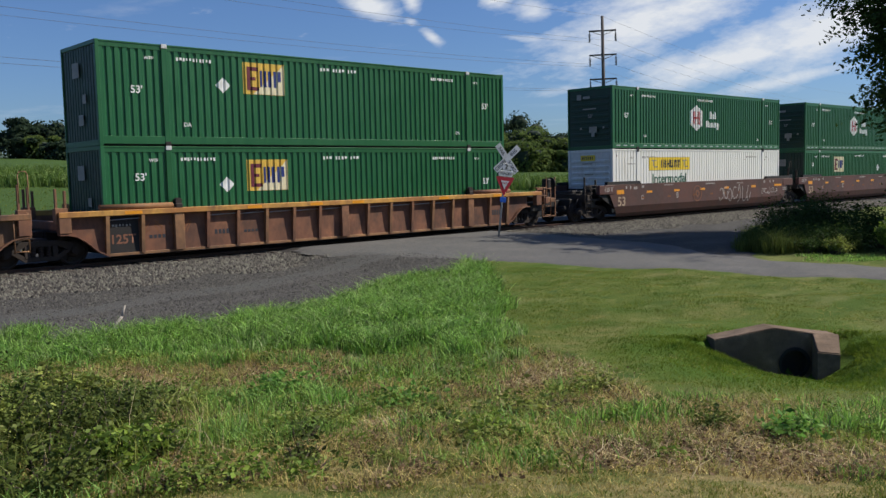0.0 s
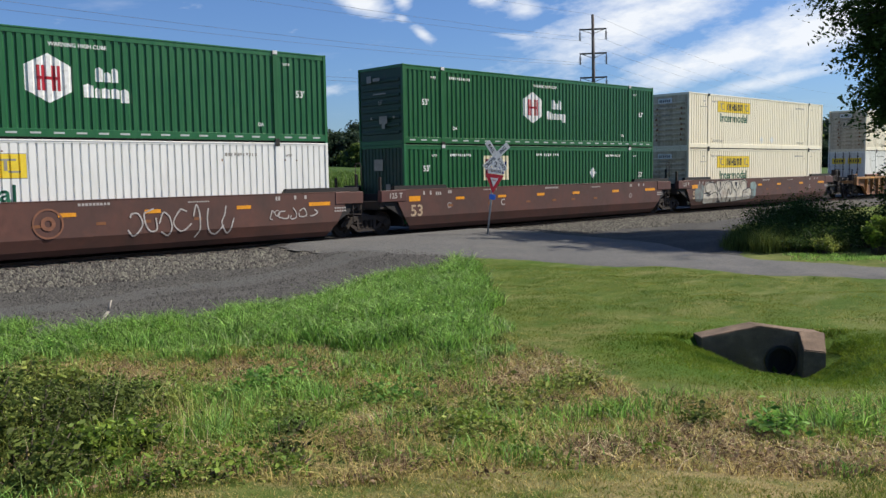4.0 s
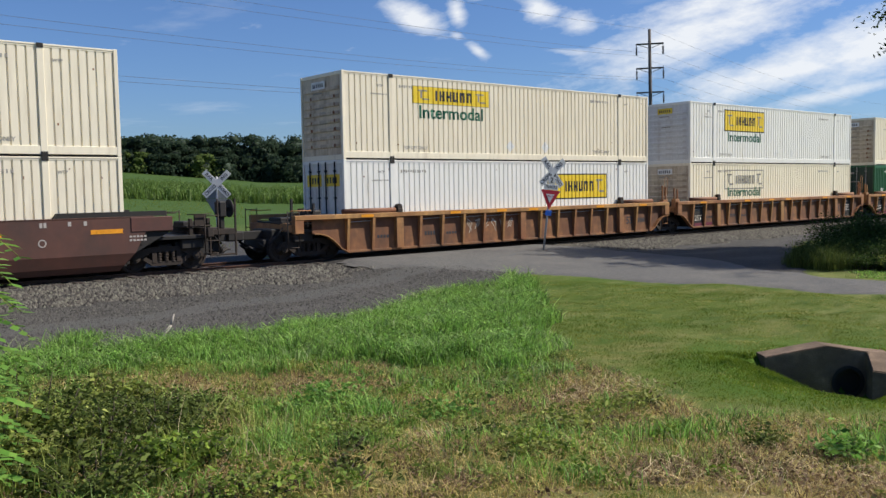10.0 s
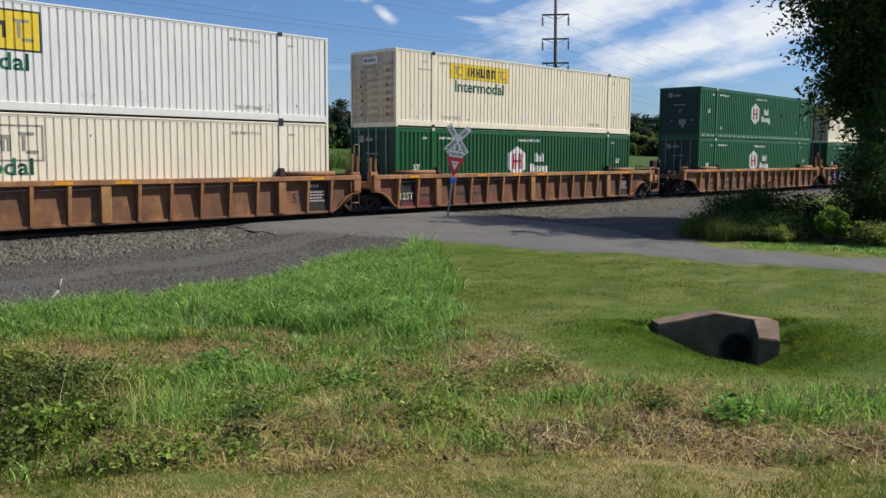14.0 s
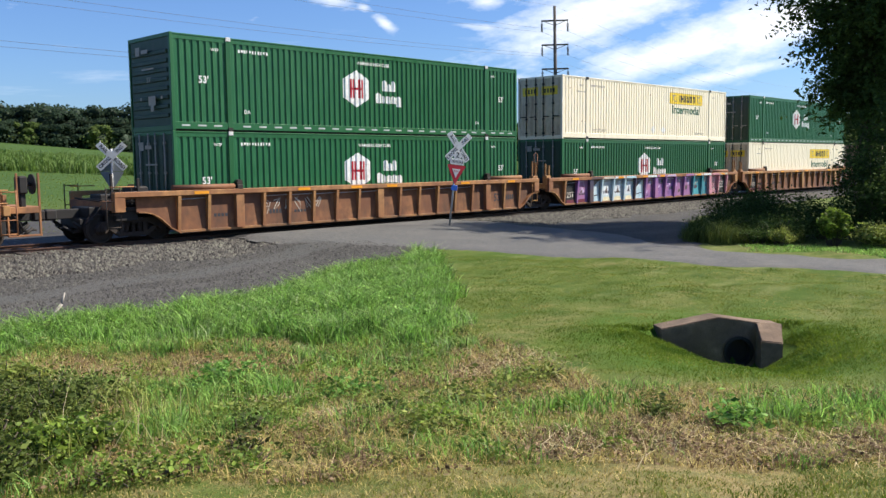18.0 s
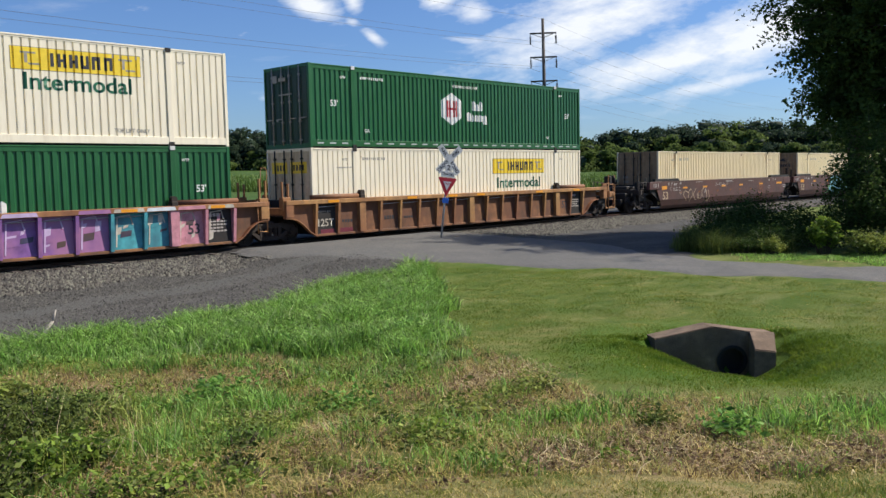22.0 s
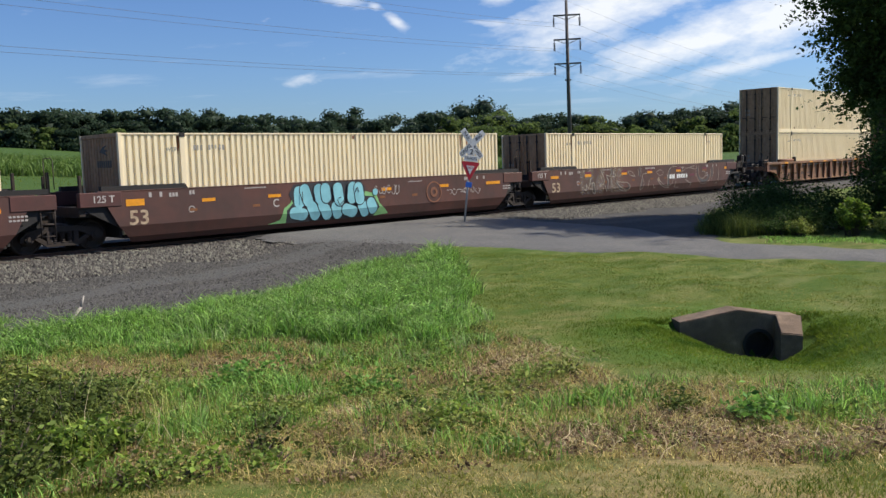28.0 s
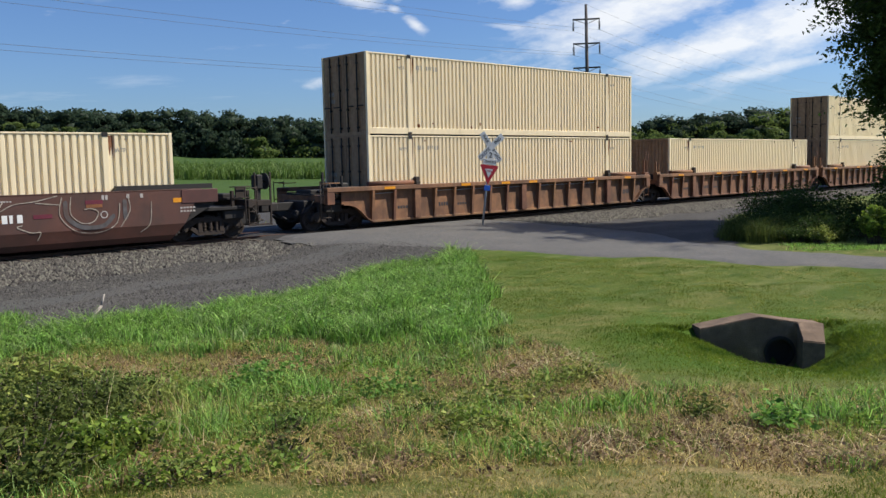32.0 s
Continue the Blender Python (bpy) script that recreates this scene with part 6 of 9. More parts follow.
def build_train():
    """Each row: where the container ends along the train, the car, and what it carries from the bottom up."""
    hexa, square, pale, cream = green_hexagon, green_square, pale_container, plain_cream
    rows = [
        (-10.12, ribbed_unit(DARK + "empty at its end", "joint", "joint", False, dark=True), []),
        (9.28, ribbed_unit(DARK + "carrying two green containers", "joint", "coupler", True, "125T", dark=True, chord="yellow_chord"), [square("ribs_down", True), square("ribs_down", False)]),
        (32.66, smooth_unit(BROWN + "carrying white and green containers", "coupler", "joint", "B"), [pale("white", "ribs_across", True), hexa("ribs_across")]),
        (52.18, smooth_unit(BROWN + "marked with the letter C", "joint", "joint", "C"), [square("ribs_down", True, 4.19, 11.33, "cream_mark"), hexa("ribs_across")]),
        (71.63, smooth_unit(BROWN + "sprayed with chalky white graffiti", "joint", "coupler", "A"), [pale("ivory", "ribs_across", True), pale("ivory", "ribs_across", False)]),
        (94.99, ribbed_unit(TAN + "carrying white containers", "coupler", "joint", False), [pale("white", "doors", True, "right", "alone"), pale("ivory", "ribs_across", False)]),
        (114.36, ribbed_unit(TAN + "with a black number panel", "joint", "joint", True), [pale("ivory", "ribs_across", True, "left", "tall", True), pale("white", "ribs_across", False, "left", "tall")]),
        (133.69, ribbed_unit(TAN + "carrying ivory and green containers", "joint", "coupler", True), [hexa("doors", True), pale("ivory", "ribs_across", False)]),
        (157.15, ribbed_unit(TAN + "carrying two green containers", "coupler", "joint", False), [hexa("doors", True), hexa("ribs_across")]),
        (176.58, ribbed_unit(TAN + "sprayed with purple and pale blue graffiti", "joint", "joint", True), [hexa("doors", True), pale("ivory", "doors", False, "right")]),
        (195.96, ribbed_unit(TAN + "with a black number panel", "joint", "coupler", True), [pale("ivory", "doors", True, "right"), hexa("doors")]),
        (219.50, smooth_unit(BROWN + "carrying one cream container", "coupler", "joint", "A"), [cream("doors", True)]),
        (238.82, smooth_unit(BROWN + "sprayed with pale teal graffiti", "joint", "joint", "C"), [cream("ribs_down", True, True)]),
        (258.21, smooth_unit(BROWN + "scrawled over with chalky loops", "joint", "coupler", "", lamps=SPARSE_LAMPS), [cream("doors", True)]),
        (281.69, ribbed_unit(DARK + "carrying two cream containers", "coupler", "joint", False, dark=True), [cream("doors", True), cream("doors", False)]),
        (301.23, ribbed_unit(DARK + "carrying one cream container", "joint", "joint", False, dark=True), [cream("ribs_down", True)]),
        (320.60, ribbed_unit(DARK + "last seen, carrying two cream containers", "joint", "coupler", False, dark=True), [cream("doors", True), cream("doors", False)]),
    ]
    return rows


TRAIN = build_train()


def set_on_plate(bm):
    """Lay flat paint on the side of a smooth car, over the fold of its plate."""
    for z in (0.62, 0.30):
        bmesh.ops.bisect_plane(bm, geom=bm.verts[:] + bm.edges[:] + bm.faces[:], dist=1e-5, plane_co=(0, 0, z), plane_no=(0, 0, 1))
    for v in bm.verts:
        v.co.y = float(np.interp(v.co.z, [0.14, 0.30, 0.62, 1.0], [-1.30, -1.40, -1.50, -1.50])) + v.co.y + 1.5


def spray(unit, name, outline, material, y, plate=False):
    bm = bmesh.new()
    bm.faces.new([bm.verts.new((x, y, z)) for x, z in outline])
    if plate:
        set_on_plate(bm)
    return part(name, bm, material, unit)


def curve_through(pts, n=6):
    """A smooth run of points through the given ones."""
    out = []
    P = [pts[0]] + list(pts) + [pts[-1]]
    for a, b, c, d in zip(P, P[1:], P[2:], P[3:]):
        for k in range(n):
            t = k / n
            out.append(tuple(0.5 * (2 * b[i] + (c[i] - a[i]) * t + (2 * a[i] - 5 * b[i] + 4 * c[i] - d[i]) * t * t + (3 * b[i] - a[i] - 3 * c[i] + d[i]) * t ** 3) for i in (0, 1)))
    return out + [pts[-1]]


def blob(cx, cz, w, h, lean=0.0, n=14, seed=0):
    rng = random.Random(seed)
    pts = []
    for k in range(n):
        a = k * math.tau / n
        c, s = math.cos(a), math.sin(a)
        e = 0.72
        x = math.copysign(abs(c) ** e, c) * w / 2 * rng.uniform(0.9, 1.08)
        z = math.copysign(abs(s) ** e, s) * h / 2 * rng.uniform(0.92, 1.06)
        pts.append((cx + x + lean * z, cz + z))
    return pts


def stroke(unit, pts, width, material, y, name="spray_line", plate=False):
    """A sprayed line along (x, z) points, round at its ends when it lies on a plate."""
    bm = bmesh.new()
    if plate:
        # a band of overlapping short pieces and discs, each a hair above the last
        pts = curve_through(pts)
        for i, (cx, cz) in enumerate(pts):
            yy = y - 0.0002 * i
            bm.faces.new([bm.verts.new((cx + width / 2 * math.cos(k * math.tau / 12), yy, cz + width / 2 * math.sin(k * math.tau / 12))) for k in range(12)])
            if i + 1 < len(pts):
                d = Vector((pts[i + 1][0] - cx, pts[i + 1][1] - cz))
                if d.length > 1e-6:
                    n = Vector((-d.y, d.x)).normalized() * width / 2
                    bm.faces.new([bm.verts.new((c.x, yy - 0.0001, c.y)) for c in (Vector((cx, cz)) - n, Vector((cx, cz)) + d - n, Vector((cx, cz)) + d + n, Vector((cx, cz)) + n)])
        set_on_plate(bm)
        return part(name, bm, material, unit)
    prev = None
    for i, (x, z) in enumerate(pts):
        a, b = pts[max(0, i - 1)], pts[min(len(pts) - 1, i + 1)]
        d = Vector((b[0] - a[0], b[1] - a[1]))
        n = Vector((-d.y, d.x)).normalized() * width / 2 if d.length > 1e-6 else Vector((0, width / 2))
        cur = (bm.verts.new((x - n.x, y, z - n.y)), bm.verts.new((x + n.x, y, z + n.y)))
        if prev:
            bm.faces.new((prev[0], cur[0], cur[1], prev[1]))
        prev = cur
    return part(name, bm, material, unit)


def spray_graffiti():
    # pale teal bubble letters with black edges
    u = TRAIN[12][1]
    y = -1.506
    spray(u, "spray_backing", [(4.75, 0.31), (5.2, 0.42), (5.35, 0.80), (5.6, 0.95), (5.75, 1.3), (6.0, 1.5), (8.5, 1.5), (8.8, 1.2), (9.3, 1.1), (9.45, 0.75), (9.75, 0.50), (9.9, 0.36), (9.3, 0.31)], M["pale_green_spray"], y, True)
    spray(u, "spray_shadow", [(5.45, 0.30), (5.45, 0.72), (5.70, 0.95), (5.55, 1.25), (5.75, 1.55), (6.3, 1.58), (7.4, 1.58), (8.6, 1.58), (8.8, 1.35), (8.75, 1.05), (9.2, 1.0), (9.45, 0.62), (9.2, 0.30)], M["dark_mark"], y - 0.003, True)
    bubbles = [[(5.95, 1.30), (5.95, 0.95)], [(6.18, 1.36), (6.30, 1.0)], [(6.75, 1.34), (6.80, 1.05)], [(7.02, 1.36), (7.05, 1.08)], [(7.55, 1.36), (7.60, 0.95)], [(8.2, 1.36), (8.15, 1.0)], [(8.45, 1.34), (8.5, 0.95)],
               [(5.75, 0.62), (6.1, 0.55)], [(6.45, 0.78), (6.6, 0.52)], [(6.9, 0.80), (7.1, 0.50)], [(7.45, 0.72), (7.55, 0.50)], [(7.9, 0.62), (8.2, 0.52)], [(8.6, 0.72), (8.75, 0.50)], [(9.0, 0.78), (9.1, 0.58)]]
    for i, path in enumerate(bubbles):
        stroke(u, path, 0.46, M["dark_mark"], y - 0.006 - 0.008 * (i % 7), "letter_edge", True)
        stroke(u, path, 0.40, M["teal_spray"], y - 0.010 - 0.008 * (i % 7), "bubble_letter", True)
    spray(u, "bubble_dot", blob(9.25, 1.16, 0.22, 0.24, 0, 12, 3), M["teal_spray"], y - 0.02, True)
    for pts in ([(6.05, 1.3), (6.05, 1.0)], [(7.5, 0.95), (7.6, 0.80), (7.75, 0.92)], [(8.3, 1.2), (8.38, 1.35), (8.45, 1.2)], [(7.55, 1.02), (7.65, 1.05)]):
        stroke(u, pts, 0.03, M["dark_mark"], y - 0.07, plate=True)
    # chalky white fat letters with dark edges and a teal haze at both ends
    u = TRAIN[4][1]
    for cx, w in ((0.75, 0.9), (6.55, 0.8)):
        spray(u, "spray_haze", blob(cx, 0.95, w, 1.0, 0.1, 16, int(cx * 10)), M["teal_haze"], y, True)
    body = [(1.15, 0.42), (1.15, 0.92), (1.25, 1.30), (1.55, 1.50), (2.05, 1.48), (2.4, 1.38), (2.55, 1.50), (3.35, 1.50), (3.75, 1.54), (4.3, 1.50), (5.0, 1.52), (5.55, 1.56), (5.85, 1.42), (5.85, 1.08), (6.2, 1.10), (6.4, 0.92), (6.35, 0.48), (5.4, 0.44), (4.6, 0.40), (3.9, 0.38), (2.7, 0.38), (1.35, 0.36)]
    spray(u, "letter_edge", [(3.75 + (x - 3.75) * 1.015, 0.95 + (z - 0.95) * 1.05) for x, z in body], M["dark_mark"], y - 0.002, True)
    spray(u, "fat_letters", body, M["chalk_spray"], y - 0.006, True)
    for shape in ([(2.88, 1.20), (2.80, 1.46), (2.98, 1.46)], [(2.62, 0.38), (2.80, 0.55), (2.98, 0.38)], [(3.88, 0.39), (3.98, 0.60), (4.15, 0.39)], [(4.45, 1.44), (4.62, 1.06), (4.78, 1.45)]):
        spray(u, "dark_gap", shape, M["dark_mark"], y - 0.009, True)
    for path in ([(2.42, 1.05), (2.30, 1.34), (2.0, 1.46), (1.55, 1.42), (1.32, 1.20), (1.40, 0.98), (1.72, 0.92), (1.85, 1.02)], [(1.2, 0.92), (1.85, 0.84), (2.38, 0.94), (2.62, 0.72), (2.58, 0.42)], [(1.85, 0.82), (1.65, 0.76), (1.45, 0.80)],
                 [(2.45, 1.45), (2.62, 0.95), (2.64, 0.42)], [(2.85, 1.48), (2.90, 1.22), (2.68, 0.98)], [(3.32, 1.46), (3.1, 1.18), (2.80, 0.92), (3.2, 0.42)], [(3.32, 1.08), (3.42, 1.36), (3.75, 1.50), (4.08, 1.38), (4.12, 0.98), (3.95, 0.78), (3.78, 1.08), (3.64, 0.86), (3.52, 0.42)],
                 [(4.1, 1.46), (4.3, 1.12), (4.62, 0.86), (4.58, 0.42)], [(5.02, 1.48), (4.88, 1.12), (4.66, 0.88)], [(5.1, 1.14), (5.18, 1.42), (5.5, 1.50), (5.82, 1.32), (5.76, 1.02), (5.4, 0.92), (5.34, 0.46)], [(5.78, 1.04), (6.18, 1.08), (6.38, 0.90), (6.32, 0.52)], [(5.68, 0.86), (5.86, 0.84)]):
        stroke(u, path, 0.045, M["dark_mark"], y - 0.014, "letter_line", True)
    for path in ([(1.5, 1.25), (1.48, 1.12)], [(2.2, 0.80), (2.25, 0.6)], [(2.6, 1.3), (2.68, 1.1)], [(3.9, 1.35), (3.95, 1.15)], [(5.35, 1.35), (5.6, 1.30)], [(5.6, 0.7), (6.1, 0.62)]):
        stroke(u, path, 0.022, M["grey_mark"], y - 0.014, "spray_line", True)
    # thin bubble outlines on two other brown cars
    def outlines(unit, x0, x1, z0, z1, n, width, material, seed):
        rng = random.Random(seed)
        for i in range(n):
            a = x0 + (x1 - x0) * i / n
            w, h = (x1 - x0) / n * rng.uniform(0.9, 1.35), (z1 - z0) * rng.uniform(0.7, 1.0)
            zc = z0 + h / 2 + rng.uniform(0, (z1 - z0) - h)
            turn = rng.uniform(0, 6)
            stroke(unit, [(a + w / 2 + w / 2 * rng.uniform(0.4, 1.2) * math.cos(turn + k * 0.9), zc + h / 2 * rng.uniform(0.5, 1.1) * math.sin(turn + k * 0.9)) for k in range(rng.choice((5, 6, 7)))], width, material, y - 0.003, "spray_line", True)
    outlines(TRAIN[2][1], 9.0, 12.4, 0.40, 1.45, 7, 0.045, M["dull_mark"], 3)
    outlines(TRAIN[2][1], 13.6, 15.5, 0.70, 1.15, 5, 0.04, M["dull_mark"], 4)
    outlines(TRAIN[11][1], 2.4, 5.6, 0.38, 1.2, 6, 0.045, M["tan_mark"], 5)
    outlines(TRAIN[11][1], 0.9, 2.0, 1.05, 1.3, 5, 0.025, M["dull_mark"], 6)
    outlines(TRAIN[11][1], 6.2, 8.0, 1.25, 1.45, 6, 0.025, M["dull_mark"], 8)
    outlines(TRAIN[12][1], 9.2, 10.4, 1.0, 1.45, 6, 0.025, M["dull_mark"], 7)
    outlines(TRAIN[12][1], 12.9, 14.8, 0.85, 1.15, 7, 0.024, M["dull_mark"], 9)
    for idx, cx in ((12, 12.2), (11, 12.6), (2, 6.9)):
        for r, wd in ((0.38, 0.05), (0.14, 0.10)):
            stroke(TRAIN[idx][1], [(cx + r * math.cos(k * 0.5), 1.02 + r * math.sin(k * 0.5)) for k in range(14)], wd, M["rust_ring"], y - 0.001, "faded_ring", True)
    # maroon patches above the reflectors of the scrawled car, and a run of large white characters kept as bars
    scrawled = TRAIN[13][1]
    for x, z in ((2.81, 1.362), (5.80, 1.352), (8.10, 1.352), (10.92, 1.352), (13.69, 1.30), (12.33, 0.98)):
        link("maroon_patch", shared("maroon_patch", M["maroon_mark"], lambda bm: box(bm, -0.24, 0.24, -0.005, 0, 0, 0.11)), None, scrawled, at=pose(x, -1.503, z))
    link("faded_reflector", shared("faded_reflector", M["orange_rust"], lambda bm: box(bm, -0.22, 0.22, -0.005, 0, 0, 0.09)), None, scrawled, at=pose(13.69, -1.503, 1.205))
    for k in (0, 1, 2, 3, 5, 6, 7, 8, 9, 10):
        w = 0.08 if k == 9 else 0.135
        link("white_character", shared("character %.3f" % w, M["white_mark"], lambda bm: box(bm, 0, w, -0.004, 0, 0, 0.21)), None, scrawled, at=pose(9.84 + 0.185 * k, -1.503, 0.90))
    lettering(scrawled, "B", 0.30, 8.96, 0.90, M["tan_mark"], -1.507)
    # chalk dust rubbed over two stretches of the side
    for x0, x1 in ((2.2, 4.1), (4.6, 5.75)):
        spray(scrawled, "chalk_dust", [(x0, 0.45), (x1, 0.42), (x1 - 0.05, 1.0), (x1 + 0.05, 1.56), (x0, 1.56)], M["chalk_dust"], y - 0.0005, True)
    # sprayed letters: slate blue fills between thin chalky outlines
    for i, path in enumerate(([(4.37, 1.20), (4.40, 0.92), (4.36, 0.62)], [(4.75, 1.62), (4.70, 1.48), (4.73, 1.33)], [(7.20, 1.56), (7.16, 1.14)], [(7.40, 0.93), (7.31, 0.56)], [(3.25, 0.89), (3.34, 0.53)], [(6.14, 0.76), (6.22, 0.62), (6.0, 0.53)], [(5.17, 0.87), (5.43, 0.63)],
                              [(12.92, 1.36), (12.96, 0.97), (13.33, 0.70), (13.89, 0.69), (14.2, 0.95)], [(10.07, 1.35), (9.90, 0.99), (9.94, 0.55)], [(14.54, 1.34), (14.55, 0.88)])):
        stroke(scrawled, path, 0.12 if i != 5 else 0.09, M["smoke_spray"], y - 0.001, "spray_fill", True)
    for path in ([(2.5, 0.69), (2.67, 0.60), (2.65, 0.89), (2.82, 0.73), (3.02, 1.16), (2.93, 0.91), (3.25, 0.96), (3.31, 0.77), (3.43, 0.45)], [(3.19, 1.0), (3.10, 0.79), (3.19, 0.52), (3.39, 0.45)], [(3.88, 1.60), (3.83, 1.49), (4.07, 1.17), (4.11, 0.94)],
                 [(3.98, 0.91), (4.19, 0.74), (4.25, 0.56), (4.40, 0.53), (4.49, 0.72)], [(4.26, 1.28), (4.72, 1.17), (5.07, 1.23)], [(4.30, 1.22), (4.45, 0.92), (4.29, 0.58)], [(4.56, 0.52), (4.70, 0.90), (4.64, 1.18)]):
        stroke(scrawled, path, 0.034, M["faint_mark"], y - 0.004, "spray_line", True)
    for path in ([(4.75, 1.60), (4.65, 1.53), (4.68, 1.25)], [(5.10, 1.59), (4.88, 1.48), (4.88, 1.32), (5.04, 1.31)], [(5.10, 0.99), (5.49, 0.89), (6.07, 0.85), (6.31, 0.63), (6.13, 0.48), (5.63, 0.60), (5.28, 0.78), (5.10, 0.99)],
                 [(5.09, 0.92), (5.23, 0.63), (5.63, 0.48), (6.04, 0.44)], [(6.10, 1.38), (6.36, 1.40), (6.64, 1.22), (6.73, 1.14), (6.34, 1.20), (6.10, 1.38)], [(7.11, 1.58), (7.03, 1.16)], [(7.30, 1.58), (7.25, 1.11)], [(7.38, 1.02), (7.49, 1.22), (7.85, 1.24)]):
        stroke(scrawled, path, 0.028, M["faint_mark"], y - 0.004, "spray_line", True)
    for path in ([(7.38, 0.97), (7.22, 0.52), (7.39, 0.47), (7.55, 0.75), (7.47, 1.01)], [(8.02, 0.89), (7.95, 0.51)], [(8.43, 0.65), (8.51, 0.51), (8.66, 0.50)], [(8.75, 1.28), (9.06, 1.39), (9.35, 1.29), (9.29, 1.12), (8.94, 1.13), (8.75, 1.28)], [(8.93, 0.96), (8.83, 0.86), (9.36, 0.53), (9.92, 0.43)],
                 [(8.98, 0.88), (9.41, 0.63), (9.82, 0.54), (10.19, 0.61), (10.34, 0.82)], [(10.72, 1.50), (10.35, 1.52), (9.97, 1.35), (9.80, 1.04), (9.82, 0.59), (10.02, 0.42)], [(10.58, 0.86), (10.63, 0.69), (10.55, 0.45), (10.99, 0.42)]):
        stroke(scrawled, path, 0.026, M["faint_mark"], y - 0.004, "spray_line", True)
    for path in ([(11.38, 1.47), (11.25, 1.20), (11.60, 1.37), (12.18, 1.44), (12.71, 1.56)], [(12.17, 1.39), (12.76, 1.32)], [(11.80, 0.83), (11.68, 0.78), (12.02, 0.63), (12.25, 0.62), (12.18, 0.42)], [(12.83, 1.51), (12.77, 1.02), (13.15, 0.61), (13.76, 0.52), (14.28, 0.74), (14.40, 1.29)],
                 [(13.07, 1.50), (13.05, 1.06), (13.34, 0.80), (13.65, 0.83), (13.79, 1.07), (13.61, 1.18), (13.42, 1.17)], [(14.64, 1.49), (14.68, 1.08), (14.40, 0.64)], [(15.32, 1.30), (15.26, 0.69), (14.99, 0.45)]):
        stroke(scrawled, path, 0.026, M["faint_mark"], y - 0.004, "spray_line", True)
    # thin scrawls
    for idx, x0, mt in ((5, 5.4, "chalk_spray"), (8, 3.2, "chalk_spray"), (1, 0.3, "orange_rust")):
        u = TRAIN[idx][1]
        yy = -1.506 if idx == 12 else -1.349
        for i in range(6):
            x = x0 + i * 0.42
            pts = [(x + 0.15 * math.sin(k * 1.9 + i), 0.62 + 0.5 * abs(math.sin(k * 0.8 + i * 1.3))) for k in range(6)]
            stroke(u, pts, 0.03, M[mt], yy)
    # one long piece across the panels and ribs of a tan car: pale blue, purple, teal, then pink
    u = TRAIN[9][1]
    tints = ["purple_spray", "navy_spray", "sky_spray", "sky_spray", "sky_spray", "navy_spray", "purple_spray", "purple_spray", "purple_spray", "purple_spray", "purple_spray", "bright_teal_spray", "bright_teal_spray", "pink_spray", "pink_spray"]
    rng = random.Random(11)
    for ob in u.children:
        if ob.name.startswith(("rib", "wide_rib")) and min(c[1] for c in ob.bound_box) < 0 and ob.location.x > 0.9:
            ob.material_slots[0].link = "OBJECT"
            ob.material_slots[0].material = M[tints[min(14, max(0, int(round(ob.location.x - 1.1))))]]
    for i, tint in enumerate(tints):
        x = 1.09 + i * 1.007
        lit = "lilac_spray" if tint == "purple_spray" else "chalk_spray"
        spray(u, "spray_panel", [(x - 0.02, 0.28), (x + 0.89, 0.28), (x + 0.89, 1.31), (x - 0.02, 1.31)], M[tint], -1.3465)
        if tint == "sky_spray":
            spray(u, "spray_shape", [(x + 0.05, 0.55), (x + 0.40, 1.28), (x + 0.80, 1.28), (x + 0.62, 0.55)], M["pale_spray"], -1.3485)
            spray(u, "spray_shape", [(x + 0.34, 0.66), (x + 0.46, 0.98), (x + 0.58, 0.66)], M["navy_spray"], -1.3505)
            spray(u, "spray_bubble", blob(x + 0.45, 0.34, 0.62, 0.26, 0, 12, i), M["cream_mark"], -1.3525)
        elif tint == "navy_spray":
            spray(u, "spray_shape", [(x + 0.0, 0.28), (x + 0.0, 0.75), (x + 0.85, 1.28), (x + 0.86, 0.28)], M["sky_spray"], -1.3485)
            stroke(u, [(x + 0.1, 0.5), (x + 0.7, 0.58)], 0.05, M["navy_spray"], -1.351)
        else:
            for k in range(4):
                bx, bz, bw, bh = x + rng.uniform(0.04, 0.5), rng.uniform(0.34, 0.95), rng.uniform(0.10, 0.34), rng.uniform(0.08, 0.34)
                spray(u, "letter_block", [(bx, bz), (bx + bw, bz + 0.04), (bx + bw + 0.03, bz + bh), (bx + 0.02, bz + bh - 0.03)], M[(lit, "navy_spray", lit, tint)[k]], -1.3485 - 0.002 * k)
            stroke(u, [(x + 0.08, 0.36), (x + 0.14, 1.22), (x + 0.52, 1.26), (x + 0.60, 0.98)], 0.045, M[lit], -1.3575, "letter_stroke")
        spray(u, "spray_on_chord", [(x - 0.05, 1.34), (x + 0.9, 1.34), (x + 0.86, 1.45), (x, 1.44)], M[("pale_spray", tint, lit)[i % 3]], -1.5335) if i not in (0, 5, 9) else None


spray_graffiti()

# ---------------------------------------------------------------- crossing sign


